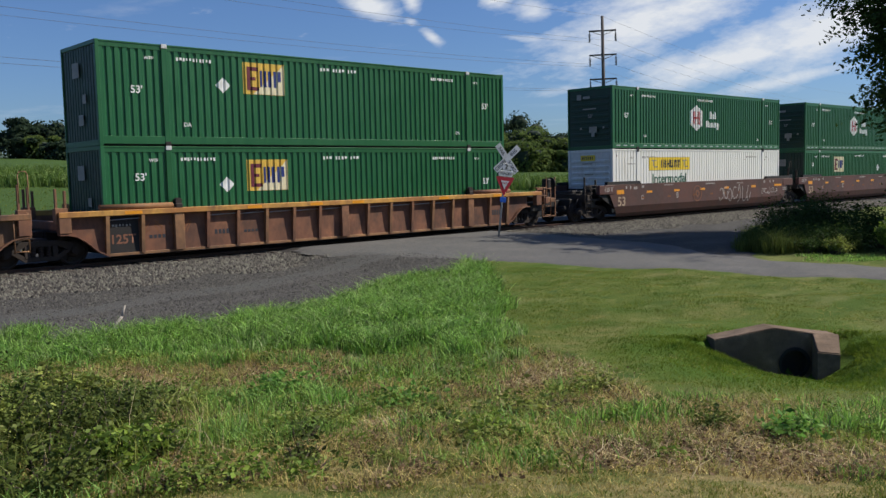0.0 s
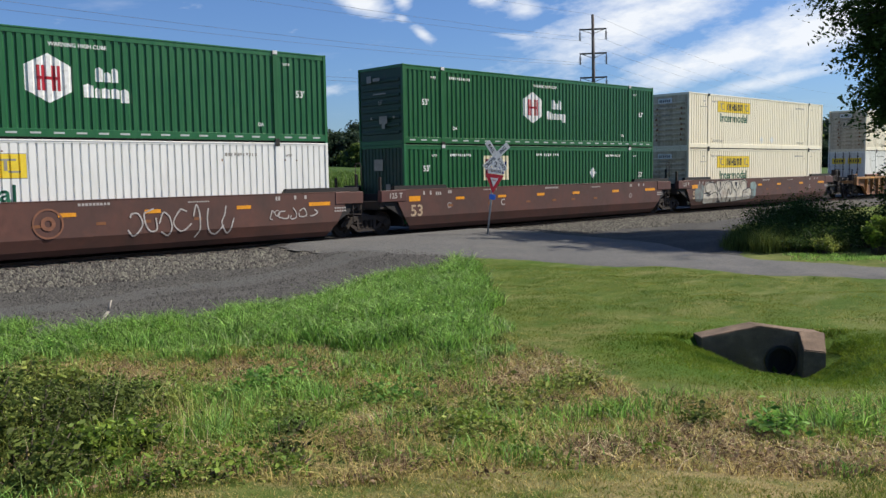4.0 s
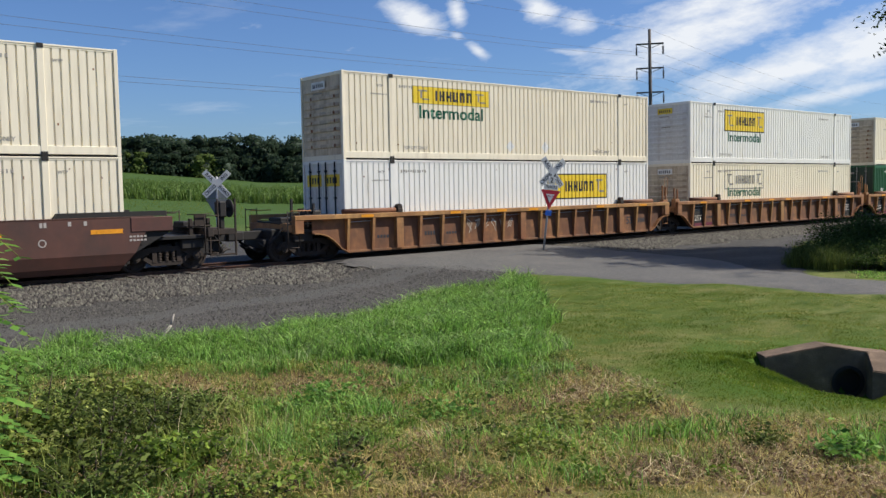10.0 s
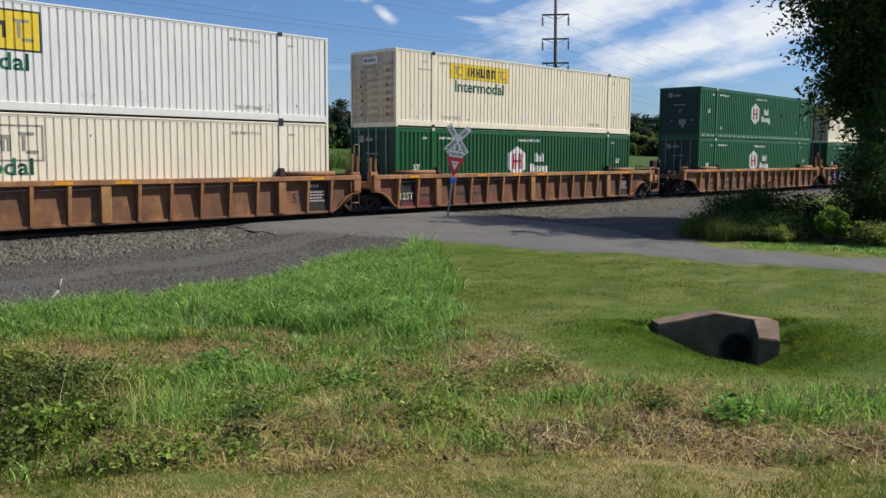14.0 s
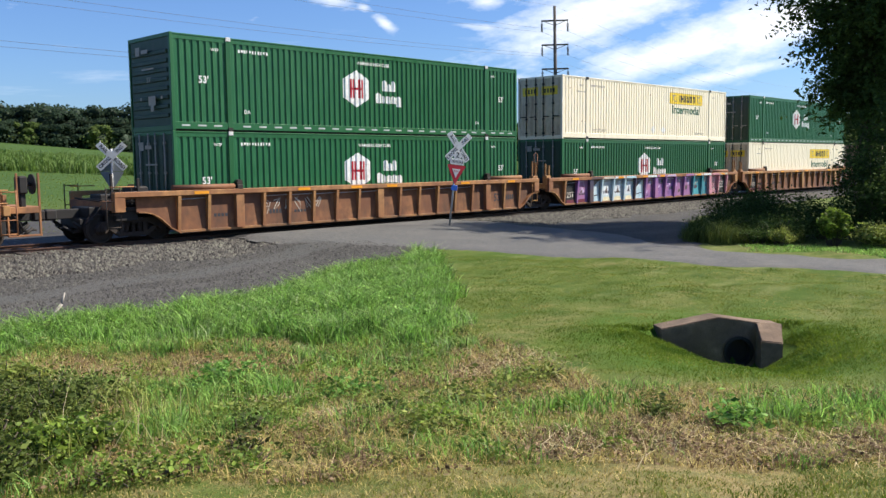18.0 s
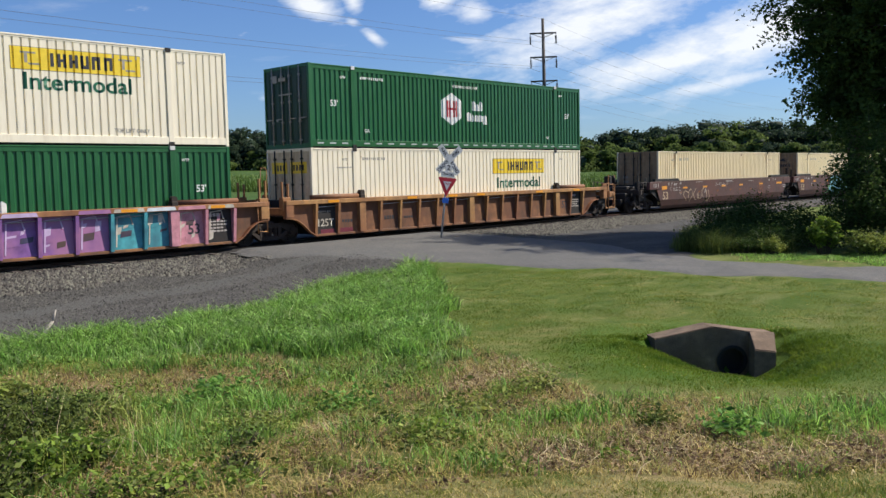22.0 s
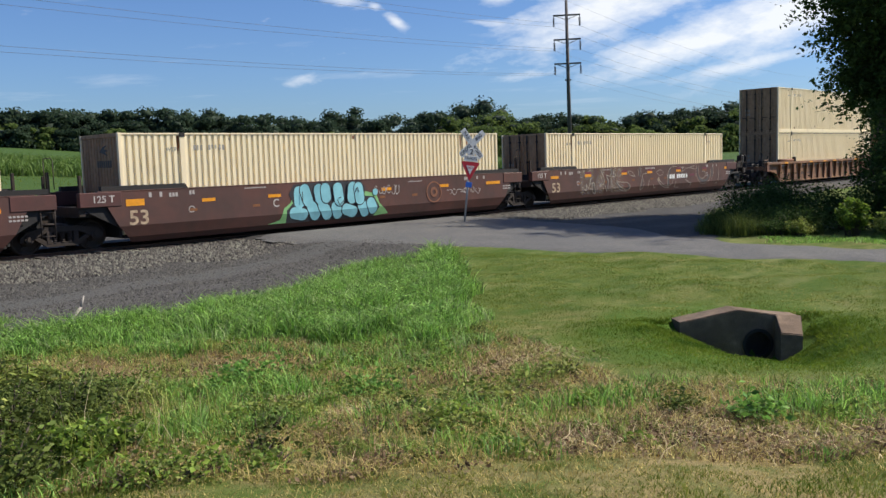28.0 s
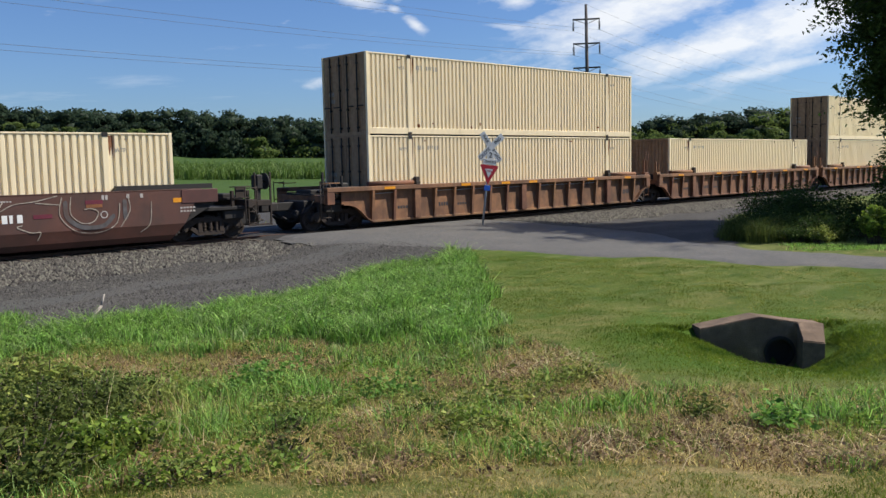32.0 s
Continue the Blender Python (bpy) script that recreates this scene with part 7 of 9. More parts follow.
def build_sign():
    sign = tagged(new("crossing_sign"), "weathered railroad crossing sign with red yield triangle on leaning post", "sign")
    sign.matrix_basis = pose(22.38, 21.30, -0.05, 0, 7.2, -22)
    bm = bmesh.new()
    tube(bm, (0, 0.03, -0.4), (0, 0.03, 3.0), 0.038, 8)
    part("post", bm, M["galvanised"], sign, "galvanised steel post")

    def blade(angle, words, y):
        bm = bmesh.new()
        box(bm, -0.62, 0.62, y - 0.006, y + 0.006, -0.115, 0.115, 0.003)
        ob = part("crossbuck_blade", bm, M["sign_white"], sign)
        ob.matrix_basis = Matrix.Translation((0, 0, 2.83)) @ Matrix.Rotation(radians(-angle), 4, "Y")
        for w, x in words:
            le = link("lettering", text_mesh(w, 0.17, M["sign_black"]), None, ob)
            le.matrix_basis = pose(x, y - 0.009, 0)
    blade(-48, [("RAIL", -0.34), ("ROAD", 0.34)][::1], -0.02)
    blade(48, [("CROSS", -0.34), ("ING", 0.34)], -0.035)
    bm = bmesh.new()
    box(bm, -0.14, 0.14, -0.046, -0.036, 2.42, 2.66, 0.01)
    num = part("number_plate", bm, M["sign_white"], sign)
    link("lettering", text_mesh("2", 0.26, M["sign_black"]), None, num, at=pose(0, -0.05, 2.54))
    bm = bmesh.new()
    box(bm, -0.27, 0.27, -0.046, -0.036, 2.20, 2.41, 0.01)
    tr = part("tracks_plate", bm, M["sign_white"], sign)
    link("lettering", text_mesh("TRACKS", 0.13, M["sign_black"]), None, tr, at=pose(0, -0.05, 2.305))
    bm = bmesh.new()
    prism(bm, [(-0.36, 2.16), (0.0, 1.50), (0.36, 2.16), (0.32, 2.19), (-0.32, 2.19)], -0.046, -0.036)
    yl = part("yield_triangle", bm, M["red_mark"], sign, "red yield triangle")
    bm = bmesh.new()
    prism(bm, [(-0.16, 2.05), (0.0, 1.74), (0.16, 2.05)], -0.052, -0.047)
    wt = part("white_centre", bm, M["sign_white"], yl)
    link("lettering", text_mesh("YIELD", 0.085, M["red_mark"]), None, yl, at=pose(0, -0.055, 1.97))
    bm = bmesh.new()
    box(bm, -0.12, 0.12, -0.046, -0.036, 1.28, 1.47, 0.006)
    part("emergency_plate", bm, M["sign_blue"], sign, "small blue plate")


build_sign()


def build_far_sign():
    sign = tagged(new("crossing_sign"), "white railroad crossing crossbuck beyond the track, with grey plate backs", "sign")
    sign.matrix_basis = pose(14.0, 29.9, -0.17, 0, 1.0, -25)
    bm = bmesh.new()
    tube(bm, (0, 0.03, -0.4), (0, 0.03, 3.0), 0.038, 8)
    part("post", bm, M["galvanised"], sign, "galvanised steel post")
    for angle, words, y in ((-45, [("RAIL", -0.36), ("ROAD", 0.36)], -0.02), (45, [("CROSS", -0.32), ("ING", 0.38)], -0.035)):
        bm = bmesh.new()
        box(bm, -0.63, 0.63, y - 0.006, y + 0.006, -0.115, 0.115, 0.003)
        ob = part("crossbuck_blade", bm, M["bright_sign"], sign)
        ob.matrix_basis = Matrix.Translation((0, 0, 2.73)) @ Matrix.Rotation(radians(-angle), 4, "Y")
        for w, x in words:
            link("lettering", text_mesh(w, 0.17, M["sign_black"]), None, ob, at=pose(x, y - 0.009, 0))
    for name, outline in (("number_plate", [(-0.15, 2.5), (0.15, 2.5), (0.15, 2.85), (-0.15, 2.85)]), ("tracks_plate", [(-0.36, 2.2), (0.36, 2.2), (0.36, 2.49), (-0.36, 2.49)]), ("yield_triangle", [(-0.40, 2.17), (-0.36, 2.19), (0.36, 2.19), (0.40, 2.17), (0.02, 1.52), (-0.02, 1.52)])):
        bm = bmesh.new()
        prism(bm, outline, 0.07, 0.078)
        part(name, bm, M["plate_back"], sign, "bare grey plate back")


build_far_sign()

# ---------------------------------------------------------------- culvert


def build_culvert():
    thing = tagged(new("culvert_headwall"), "weathered brown concrete culvert headwall with a dark pipe", "culvert")
    # in its own space the wall runs along X and looks to -Y
    thing.matrix_basis = pose(CULVERT[0], CULVERT[1], -1.02, 0, 0, -40)
    r, cx, cz, n = 0.22, 0.33, 0.36, 24
    outer = [(-0.86, -0.1), (1.02, -0.1), (1.02, 0.745), (0.60, 0.80), (0.02, 0.895), (-0.86, 0.745)]

    def edge_point(a):
        dx, dz = math.cos(a), math.sin(a)
        best = None
        for (x0, z0), (x1, z1) in zip(outer, outer[1:] + outer[:1]):
            ex, ez = x1 - x0, z1 - z0
            det = ex * dz - dx * ez
            if abs(det) < 1e-9:
                continue
            t = (ex * (z0 - cz) - ez * (x0 - cx)) / det
            s = (dx * (z0 - cz) - dz * (x0 - cx)) / det
            if t > 0 and -1e-6 <= s <= 1 + 1e-6 and (best is None or t < best):
                best = t
        return (cx + dx * best, cz + dz * best)

    angles = sorted([k * math.tau / n for k in range(n)] + [math.atan2(z - cz, x - cx) % math.tau for x, z in outer])
    bm = bmesh.new()
    rings = []
    for y0 in (0.0, 0.36):
        vo = [bm.verts.new((edge_point(a)[0], y0, edge_point(a)[1])) for a in angles]
        vi = [bm.verts.new((cx + r * math.cos(a), y0, cz + r * math.sin(a))) for a in angles]
        rings.append((vo, vi))
        for k in range(len(angles)):
            j = (k + 1) % len(angles)
            bm.faces.new((vi[k], vo[k], vo[j], vi[j]))
    for a, b in ((rings[0][0], rings[1][0]), (rings[0][1], rings[1][1])):
        for k in range(len(angles)):
            j = (k + 1) % len(angles)
            bm.faces.new((a[k], b[k], b[j], a[j]))
    bmesh.ops.remove_doubles(bm, verts=bm.verts, dist=1e-5)
    bmesh.ops.recalc_face_normals(bm, faces=bm.faces)
    rim = [e for e in bm.edges if all(v.co.y < 0.01 for v in e.verts) and all(v.co.z > 0.7 for v in e.verts)]
    bmesh.ops.bevel(bm, geom=rim, offset=0.012, segments=2, affect="EDGES")
    part("headwall", bm, M["concrete"], thing)

    def wing(corners, tops):
        bm = bmesh.new()
        lo = [bm.verts.new((*p, -0.1)) for p in corners]
        hi = [bm.verts.new((*p, z)) for p, z in zip(corners, tops)]
        bm.faces.new(lo)
        bm.faces.new(hi)
        for i in range(4):
            j = (i + 1) % 4
            bm.faces.new((lo[i], lo[j], hi[j], hi[i]))
        bmesh.ops.recalc_face_normals(bm, faces=bm.faces)
        bmesh.ops.bevel(bm, geom=[e for e in bm.edges if min(v.co.z for v in e.verts) > 0.3], offset=0.012, segments=2, affect="EDGES")
        part("wing_wall", bm, M["concrete"], thing)

    wing([(0.60, -0.003), (0.50, -0.40), (0.81, -0.44), (1.00, -0.003)], (0.803, 0.60, 0.565, 0.775))
    bm = bmesh.new()
    q = r - 0.03
    deep = 0.10
    for k in range(n):
        a, b = k * math.tau / n, (k + 1) * math.tau / n
        bm.faces.new([bm.verts.new((cx + q * math.cos(t), y, cz + q * math.sin(t))) for t, y in ((a, -0.03), (b, -0.03), (b, deep), (a, deep))])
        bm.faces.new([bm.verts.new((cx + rr * math.cos(t), -0.03, cz + rr * math.sin(t))) for rr, t in ((q, a), (q, b), (r + 0.02, b), (r + 0.02, a))])
    # a black disc closes the pipe and stands for its unlit depth
    bm.faces.new([bm.verts.new((cx + q * math.cos(k * math.tau / n), deep, cz + q * math.sin(k * math.tau / n))) for k in range(n)])
    bmesh.ops.remove_doubles(bm, verts=bm.verts, dist=1e-5)
    part("pipe", bm, M["black_steel"], thing, "dark drain pipe")
    bm = bmesh.new()
    box(bm, -0.35, 0.49, -0.42, -0.005, -0.1, 0.10, 0.01)
    part("apron_slab", bm, M["concrete"], thing)


build_culvert()

# ---------------------------------------------------------------- power line


def build_pole(x, y, top, lean):
    z0 = float(land(x, y)) - 0.3
    pole = tagged(new("power_pole"), "tall dark power pole with three crossarms and hanging insulators", "power pole", "power poles of the line")
    pole.matrix_basis = pose(x, y, z0, 0, lean, -50)
    h = top - z0
    bm = bmesh.new()
    tube(bm, (0, 0, 0), (0, 0, h), 0.36, 10, 0.22)
    part("shaft", bm, M["wood_pole"], pole)
    ends = []
    for d in (2.3, 6.1, 9.9):
        z = h - d
        bm = bmesh.new()
        box(bm, -2.15, 2.15, -0.12, 0.12, z - 0.12, z + 0.12, 0.02)
        for s in (-1, 1):
            tube(bm, (s * 1.7, 0, z - 0.1), (0, 0, z - 0.75), 0.05, 6)
        arm = part("crossarm", bm, M["wood_pole"], pole)
        for s in (-1, 1):
            bm = bmesh.new()
            tube(bm, (s * 2.05, 0, z - 0.1), (s * 2.05, 0, z - 1.75), 0.05, 6)
            # one turned string: a rod with flared sheds
            prof = [(0.05, -0.1), (0.05, -0.4)]
            for k in range(8):
                prof += [(0.06, -0.44 - 0.16 * k), (0.19, -0.48 - 0.16 * k), (0.19, -0.53 - 0.16 * k), (0.06, -0.56 - 0.16 * k)]
            bm.clear()
            rings = [[bm.verts.new((s * 2.05 + r * math.cos(q * math.tau / 8), r * math.sin(q * math.tau / 8), z + dz)) for q in range(8)] for r, dz in prof + [(0.05, -1.75)]]
            for ra, rb in zip(rings, rings[1:]):
                for q in range(8):
                    bm.faces.new((ra[q], ra[(q + 1) % 8], rb[(q + 1) % 8], rb[q]))
            part("insulator", bm, M["porcelain"], arm, "brown insulator string")
            ends.append(pole.matrix_basis @ Vector((s * 2.05, 0, z - 1.75)))
    bm = bmesh.new()
    box(bm, -0.5, 0.5, -0.15, 0.15, h - 12.5 - 0.1, h - 12.5 + 0.1)
    part("bracket", bm, M["wood_pole"], pole)
    ends.append(pole.matrix_basis @ Vector((0, 0, h)))
    return ends


def build_line():
    a = build_pole(-98.0, 58.0, 26.5, 0.0)
    b = build_pole(114.5, 85.0, 26.9, -0.8)
    c = build_pole(313.0, 120.0, 26.6, 0.0)
    for run in ((a, b), (b, c)):
        for p, q in zip(*run):
            bm = bmesh.new()
            pts = []
            for k in range(25):
                t = k / 24
                v = p.lerp(q, t)
                v.z -= 4 * 3.2 * t * (1 - t)
                pts.append(v)
            path_tube(bm, pts, 0.0145, 4)
            bmesh.ops.remove_doubles(bm, verts=bm.verts, dist=0.02)
            me = bpy.data.meshes.new("power_cable")
            bm.to_mesh(me)
            bm.free()
            tagged(link("power_cable", me, M["cable"]), "thin sagging power cable between poles", "cable", "cables of the line")


build_line()

# ---------------------------------------------------------------- plants


def blades(name, P, height, width, bend, material, label, category, seed, base=None, spread=0.35, grown=1.0):
    """Grass blades standing at the points P: two quads and a tip each, leaning at random."""
    rng = np.random.default_rng(seed)
    n = len(P)
    z = land(P[:, 0], P[:, 1]) if base is None else base
    h = height * rng.uniform(0.5, 1.2, n) * (0.62 + 0.76 * patchy(P[:, 0], P[:, 1], 2.2, seed)) * grown
    w = width * rng.uniform(0.6, 1.3, n)
    a, lean_a = rng.uniform(0, math.tau, n), rng.uniform(0, math.tau, n)
    lean = rng.uniform(0.05, spread, n) * h
    side = np.stack([np.cos(a), np.sin(a), 0 * a], 1) * w[:, None] / 2
    go = np.stack([np.cos(lean_a), np.sin(lean_a), 0 * a], 1)
    root = np.stack([P[:, 0], P[:, 1], z - 0.02], 1)
    up = np.array([0, 0, 1.0])
    mid = root + go * (lean * 0.45)[:, None] + up * (h * 0.6)[:, None]
    tip = root + go * (lean * (1 + bend))[:, None] + up * (h * (1 - 0.25 * bend * rng.uniform(0, 1, n)))[:, None]
    V = np.stack([root - side, root + side, mid + side * 0.8, mid - side * 0.8, tip], 1).reshape(-1, 3)
    k = (np.arange(n) * 5)[:, None]
    F = np.concatenate([k + np.array([[0, 1, 2]]), k + np.array([[0, 2, 3]]), k + np.array([[3, 2, 4]])])
    return tagged(link(name, raw_mesh(name, V, F, material), None), label, category, kind="stuff")


def in_poly(P, poly):
    inside = np.zeros(len(P), bool)
    for (x0, y0), (x1, y1) in zip(poly, poly[1:] + poly[:1]):
        c = (y0 > P[:, 1]) != (y1 > P[:, 1])
        xi = (x1 - x0) * (P[:, 1] - y0) / (y1 - y0 + 1e-12) + x0
        inside ^= c & (P[:, 0] < xi)
    return inside


def sow(poly, count, seed, clump=0.0, jag=0.0):
    rng = np.random.default_rng(seed)
    xs, ys = [p[0] for p in poly], [p[1] for p in poly]
    P = np.stack([rng.uniform(min(xs) - 0.5, max(xs) + 0.5, count), rng.uniform(min(ys) - 0.5, max(ys) + 0.5, count)], 1)
    Q = P + jag * np.stack([wobble(P[:, 0] * 1.3, P[:, 1] * 1.7), wobble(P[:, 1] * 1.1, P[:, 0] * 1.9)], 1) if jag else P
    P = P[in_poly(Q, poly)]
    if clump:
        f = 1.2 * patchy(P[:, 0], P[:, 1], 1.1, seed) + 1.6 * patchy(P[:, 0], P[:, 1], 2.6, seed + 1) + 1.2 * patchy(P[:, 0], P[:, 1], 6.0, seed + 2) - 2.0
        P = P[1.6 * f + rng.normal(0, 0.3, len(P)) > clump]
    return P


TALL_GRASS = [(16.6, 16.4), (15.2, 14.7), (13.1, 12.4), (10.7, 9.7), (9.2, 8.3), (7.9, 7.6), (7.1, 8.2), (6.9, 9.4), (6.2, 10.6), (5.3, 11.6), (3.4, 12.2), (1.2, 13.4), (0.8, 14.8), (3.9, 14.3), (5.5, 13.8), (7.0, 13.7), (9.2, 14.2), (10.7, 14.5), (13.0, 15.4), (15.4, 16.2)]
RIDGE = [(1.2, 13.6), (3.4, 12.6), (5.4, 12.0), (7.2, 9.8), (8.8, 8.9), (9.6, 8.2), (8.8, 6.6), (8.2, 5.2), (9.2, 3.6), (10.0, 2.4), (10.6, 0.8), (8.6, 0.9), (6.0, 2.0), (4.6, 3.2), (3.6, 4.2), (2.6, 5.0), (1.0, 5.6)]
STRIP = [(10.0, -0.6), (8.6, 1.0), (6.0, 2.5), (4.9, 3.5), (4.0, 4.5), (3.0, 5.2), (1.4, 6.2), (0.8, 4.5), (2.5, 3.0), (4.5, 0.8), (6.0, -0.6)]
LAWN = [(17.6, 17.0), (16.4, 16.6), (18.8, 12.0), (19.6, 7.2), (20.0, 3.0), (14.0, 2.5), (9.0, 2.6), (8.6, 5.2), (9.0, 7.4), (9.8, 8.8), (13.0, 12.4), (15.0, 14.7)]


def off_culvert(P):
    a, b = culvert_frame(P[:, 0], P[:, 1])
    return P[(a < -0.9) | (a > 1.06) | (b < -0.40) | ((b > 0.02) & ((a < 0.44) | (b > 0.48)) & ((a < -0.38) | (b > 0.45)))]


# bare and trodden spots where the weeds were pulled: x, y, radius
BARE = [(4.54, 10.1, 0.55), (6.3, 8.86, 0.45), (4.84, 7.0, 0.40), (4.72, 5.76, 0.30), (8.15, 6.88, 0.75), (7.2, 6.6, 0.5), (8.11, 2.96, 0.35), (6.66, 2.09, 0.45), (5.77, 3.13, 0.5), (4.95, 3.57, 0.45), (6.0, 2.7, 0.4), (5.5, 9.6, 0.4)]


def off_bare(P, keep=0.3, seed=0):
    """Thin out what is sown where the ground is bare."""
    rng = np.random.default_rng(900 + seed)
    stay = np.ones(len(P))
    for x, y, r in BARE:
        d = np.hypot(P[:, 0] - x, P[:, 1] - y) / (r * (0.8 + 0.5 * patchy(P[:, 0], P[:, 1], 3.1, 40)))
        stay = np.minimum(stay, keep + (1 - keep) * smooth(0.6, 1.15, d))
    return P[rng.uniform(0, 1, len(P)) < stay]


def from_edge(P, edge, reach):
    """0 on the line of points, 1 from the uneven reach on."""
    d = np.full(len(P), 99.0)
    for a, b in zip(edge, edge[1:]):
        a, b = np.array(a), np.array(b)
        k = np.clip(((P - a) @ (b - a)) / ((b - a) @ (b - a)), 0, 1)
        d = np.minimum(d, np.hypot(*(P - a - k[:, None] * (b - a)).T))
    return np.clip(d / (reach * (0.35 + 1.3 * patchy(P[:, 0], P[:, 1], 2.6, 61))), 0, 1)


# the patch grows shorter and thinner towards the pulled ground
P = off_bare(sow(TALL_GRASS, 195000, 11, jag=0.55))
near = from_edge(P, TALL_GRASS[3:12], 1.3)
stay = np.random.default_rng(62).uniform(0, 1, len(P)) < 0.22 + 0.78 * near
P, near = P[stay], near[stay]
blades("tall_grass", P, 0.34, 0.0165, 0.9, M["blade"], "tall bright green grass patch, uncut", "grass", 12, spread=0.75, grown=0.42 + 0.58 * near)
FRINGE = [(9.2, 8.3), (7.9, 7.2), (6.6, 7.6), (6.2, 9.0), (5.5, 10.2), (4.8, 10.9), (3.0, 11.5), (1.2, 12.6), (1.2, 13.9), (3.6, 12.8), (5.6, 12.1), (6.7, 10.9), (7.4, 9.4), (7.5, 8.5), (8.4, 8.2)]
blades("fringe_grass", off_bare(sow(FRINGE, 60000, 131, 0.3, jag=0.6), 0.15, 5), 0.17, 0.013, 0.8, M["blade"], "thinner grass along the edge of the tall patch", "grass", 132, spread=0.8)
P = sow(TALL_GRASS, 38000, 13, 0.2, jag=0.5)
blades("seed_grass", P, 0.38, 0.010, 0.9, M["pale_blade"], "pale bent grass stems in the tall patch", "grass", 14, spread=1.0, grown=0.5 + 0.5 * from_edge(P, TALL_GRASS[3:12], 1.3))
blades("lawn_grass", off_culvert(sow(LAWN, 190000, 15, jag=0.2)), 0.042, 0.010, 0.5, M["lawn"], "short mown lawn grass", "grass", 16, spread=0.8)
blades("lawn_dry", off_culvert(sow(LAWN, 90000, 17, 0.5, jag=0.2)), 0.034, 0.008, 0.5, M["dry"], "straw-coloured thatch in the lawn", "grass", 18, spread=0.9)
# the hollow: thick near the wall, thinning out over the lawn
rng_hollow = np.random.default_rng(35)
go, out = rng_hollow.normal(0.0, 1.05, 42000), np.abs(rng_hollow.normal(0.0, 1.35, 42000)) - 0.35
P = np.array(CULVERT) + go[:, None] * np.array(ALONG) + out[:, None] * np.array(OUTWARD)
blades("lush_grass", off_culvert(P), 0.060, 0.010, 0.6, M["lush"], "lush green grass in the hollow", "grass", 36, spread=0.7)
blades("cut_straw", sow(RIDGE, 130000, 19, jag=0.3), 0.095, 0.007, 0.9, M["dry"], "dry cut straw and dead stems", "grass", 20, spread=1.5)
blades("straw_pieces", sow(RIDGE, 26000, 37, 0.35, jag=0.3), 0.085, 0.012, 0.8, M["pale_straw"], "pale cut straw pieces lying on the ridge", "grass", 38, spread=1.5)
blades("brown_stems", sow(RIDGE, 90000, 29, 0.1, jag=0.3), 0.12, 0.008, 0.9, M["dead_leaf"], "brown dead stems in the cut grass", "grass", 30, spread=1.2)
blades("ridge_grass", off_bare(sow(RIDGE, 175000, 21, 0.38, jag=0.3), 0.25, 1), 0.125, 0.0075, 0.7, M["weed"], "patchy green grass and weeds", "grass", 22, spread=0.7)
blades("ridge_tufts", off_bare(sow(RIDGE, 110000, 25, 0.55, jag=0.3), 0.2, 2), 0.17, 0.0095, 0.7, M["blade"], "bright green grass tufts", "grass", 26, spread=0.6)
blades("strip_grass", sow(STRIP, 130000, 23, jag=0.2), 0.045, 0.0065, 0.5, M["dry"], "short yellowing mown grass strip", "grass", 24, spread=0.9)
blades("strip_green", sow(STRIP, 190000, 27, -0.5, jag=0.2), 0.050, 0.0065, 0.5, M["lawn"], "short green grass in the mown strip", "grass", 28, spread=0.8)


def leaf_cloud(centres, sizes, normals_up, rng, length, width):
    """Pointed leaves (two triangles folded on the rib) at the centres."""
    n = len(centres)
    d = rng.normal(0, 1, (n, 3))
    d[:, 2] *= normals_up
    d /= np.linalg.norm(d, axis=1)[:, None]
    s = np.cross(d, rng.normal(0, 1, (n, 3)))
    s /= np.linalg.norm(s, axis=1)[:, None]
    L = (length * sizes)[:, None]
    W = (width * sizes)[:, None]
    up = np.cross(d, s)
    V = np.stack([centres - d * L / 2, centres + s * W / 2 + up * W * 0.15, centres + d * L / 2, centres - s * W / 2 + up * W * 0.15], 1)
    k = (np.arange(n) * 4)[:, None]
    F = np.concatenate([k + np.array([[0, 1, 2]]), k + np.array([[0, 2, 3]])])
    return V.reshape(-1, 3), F


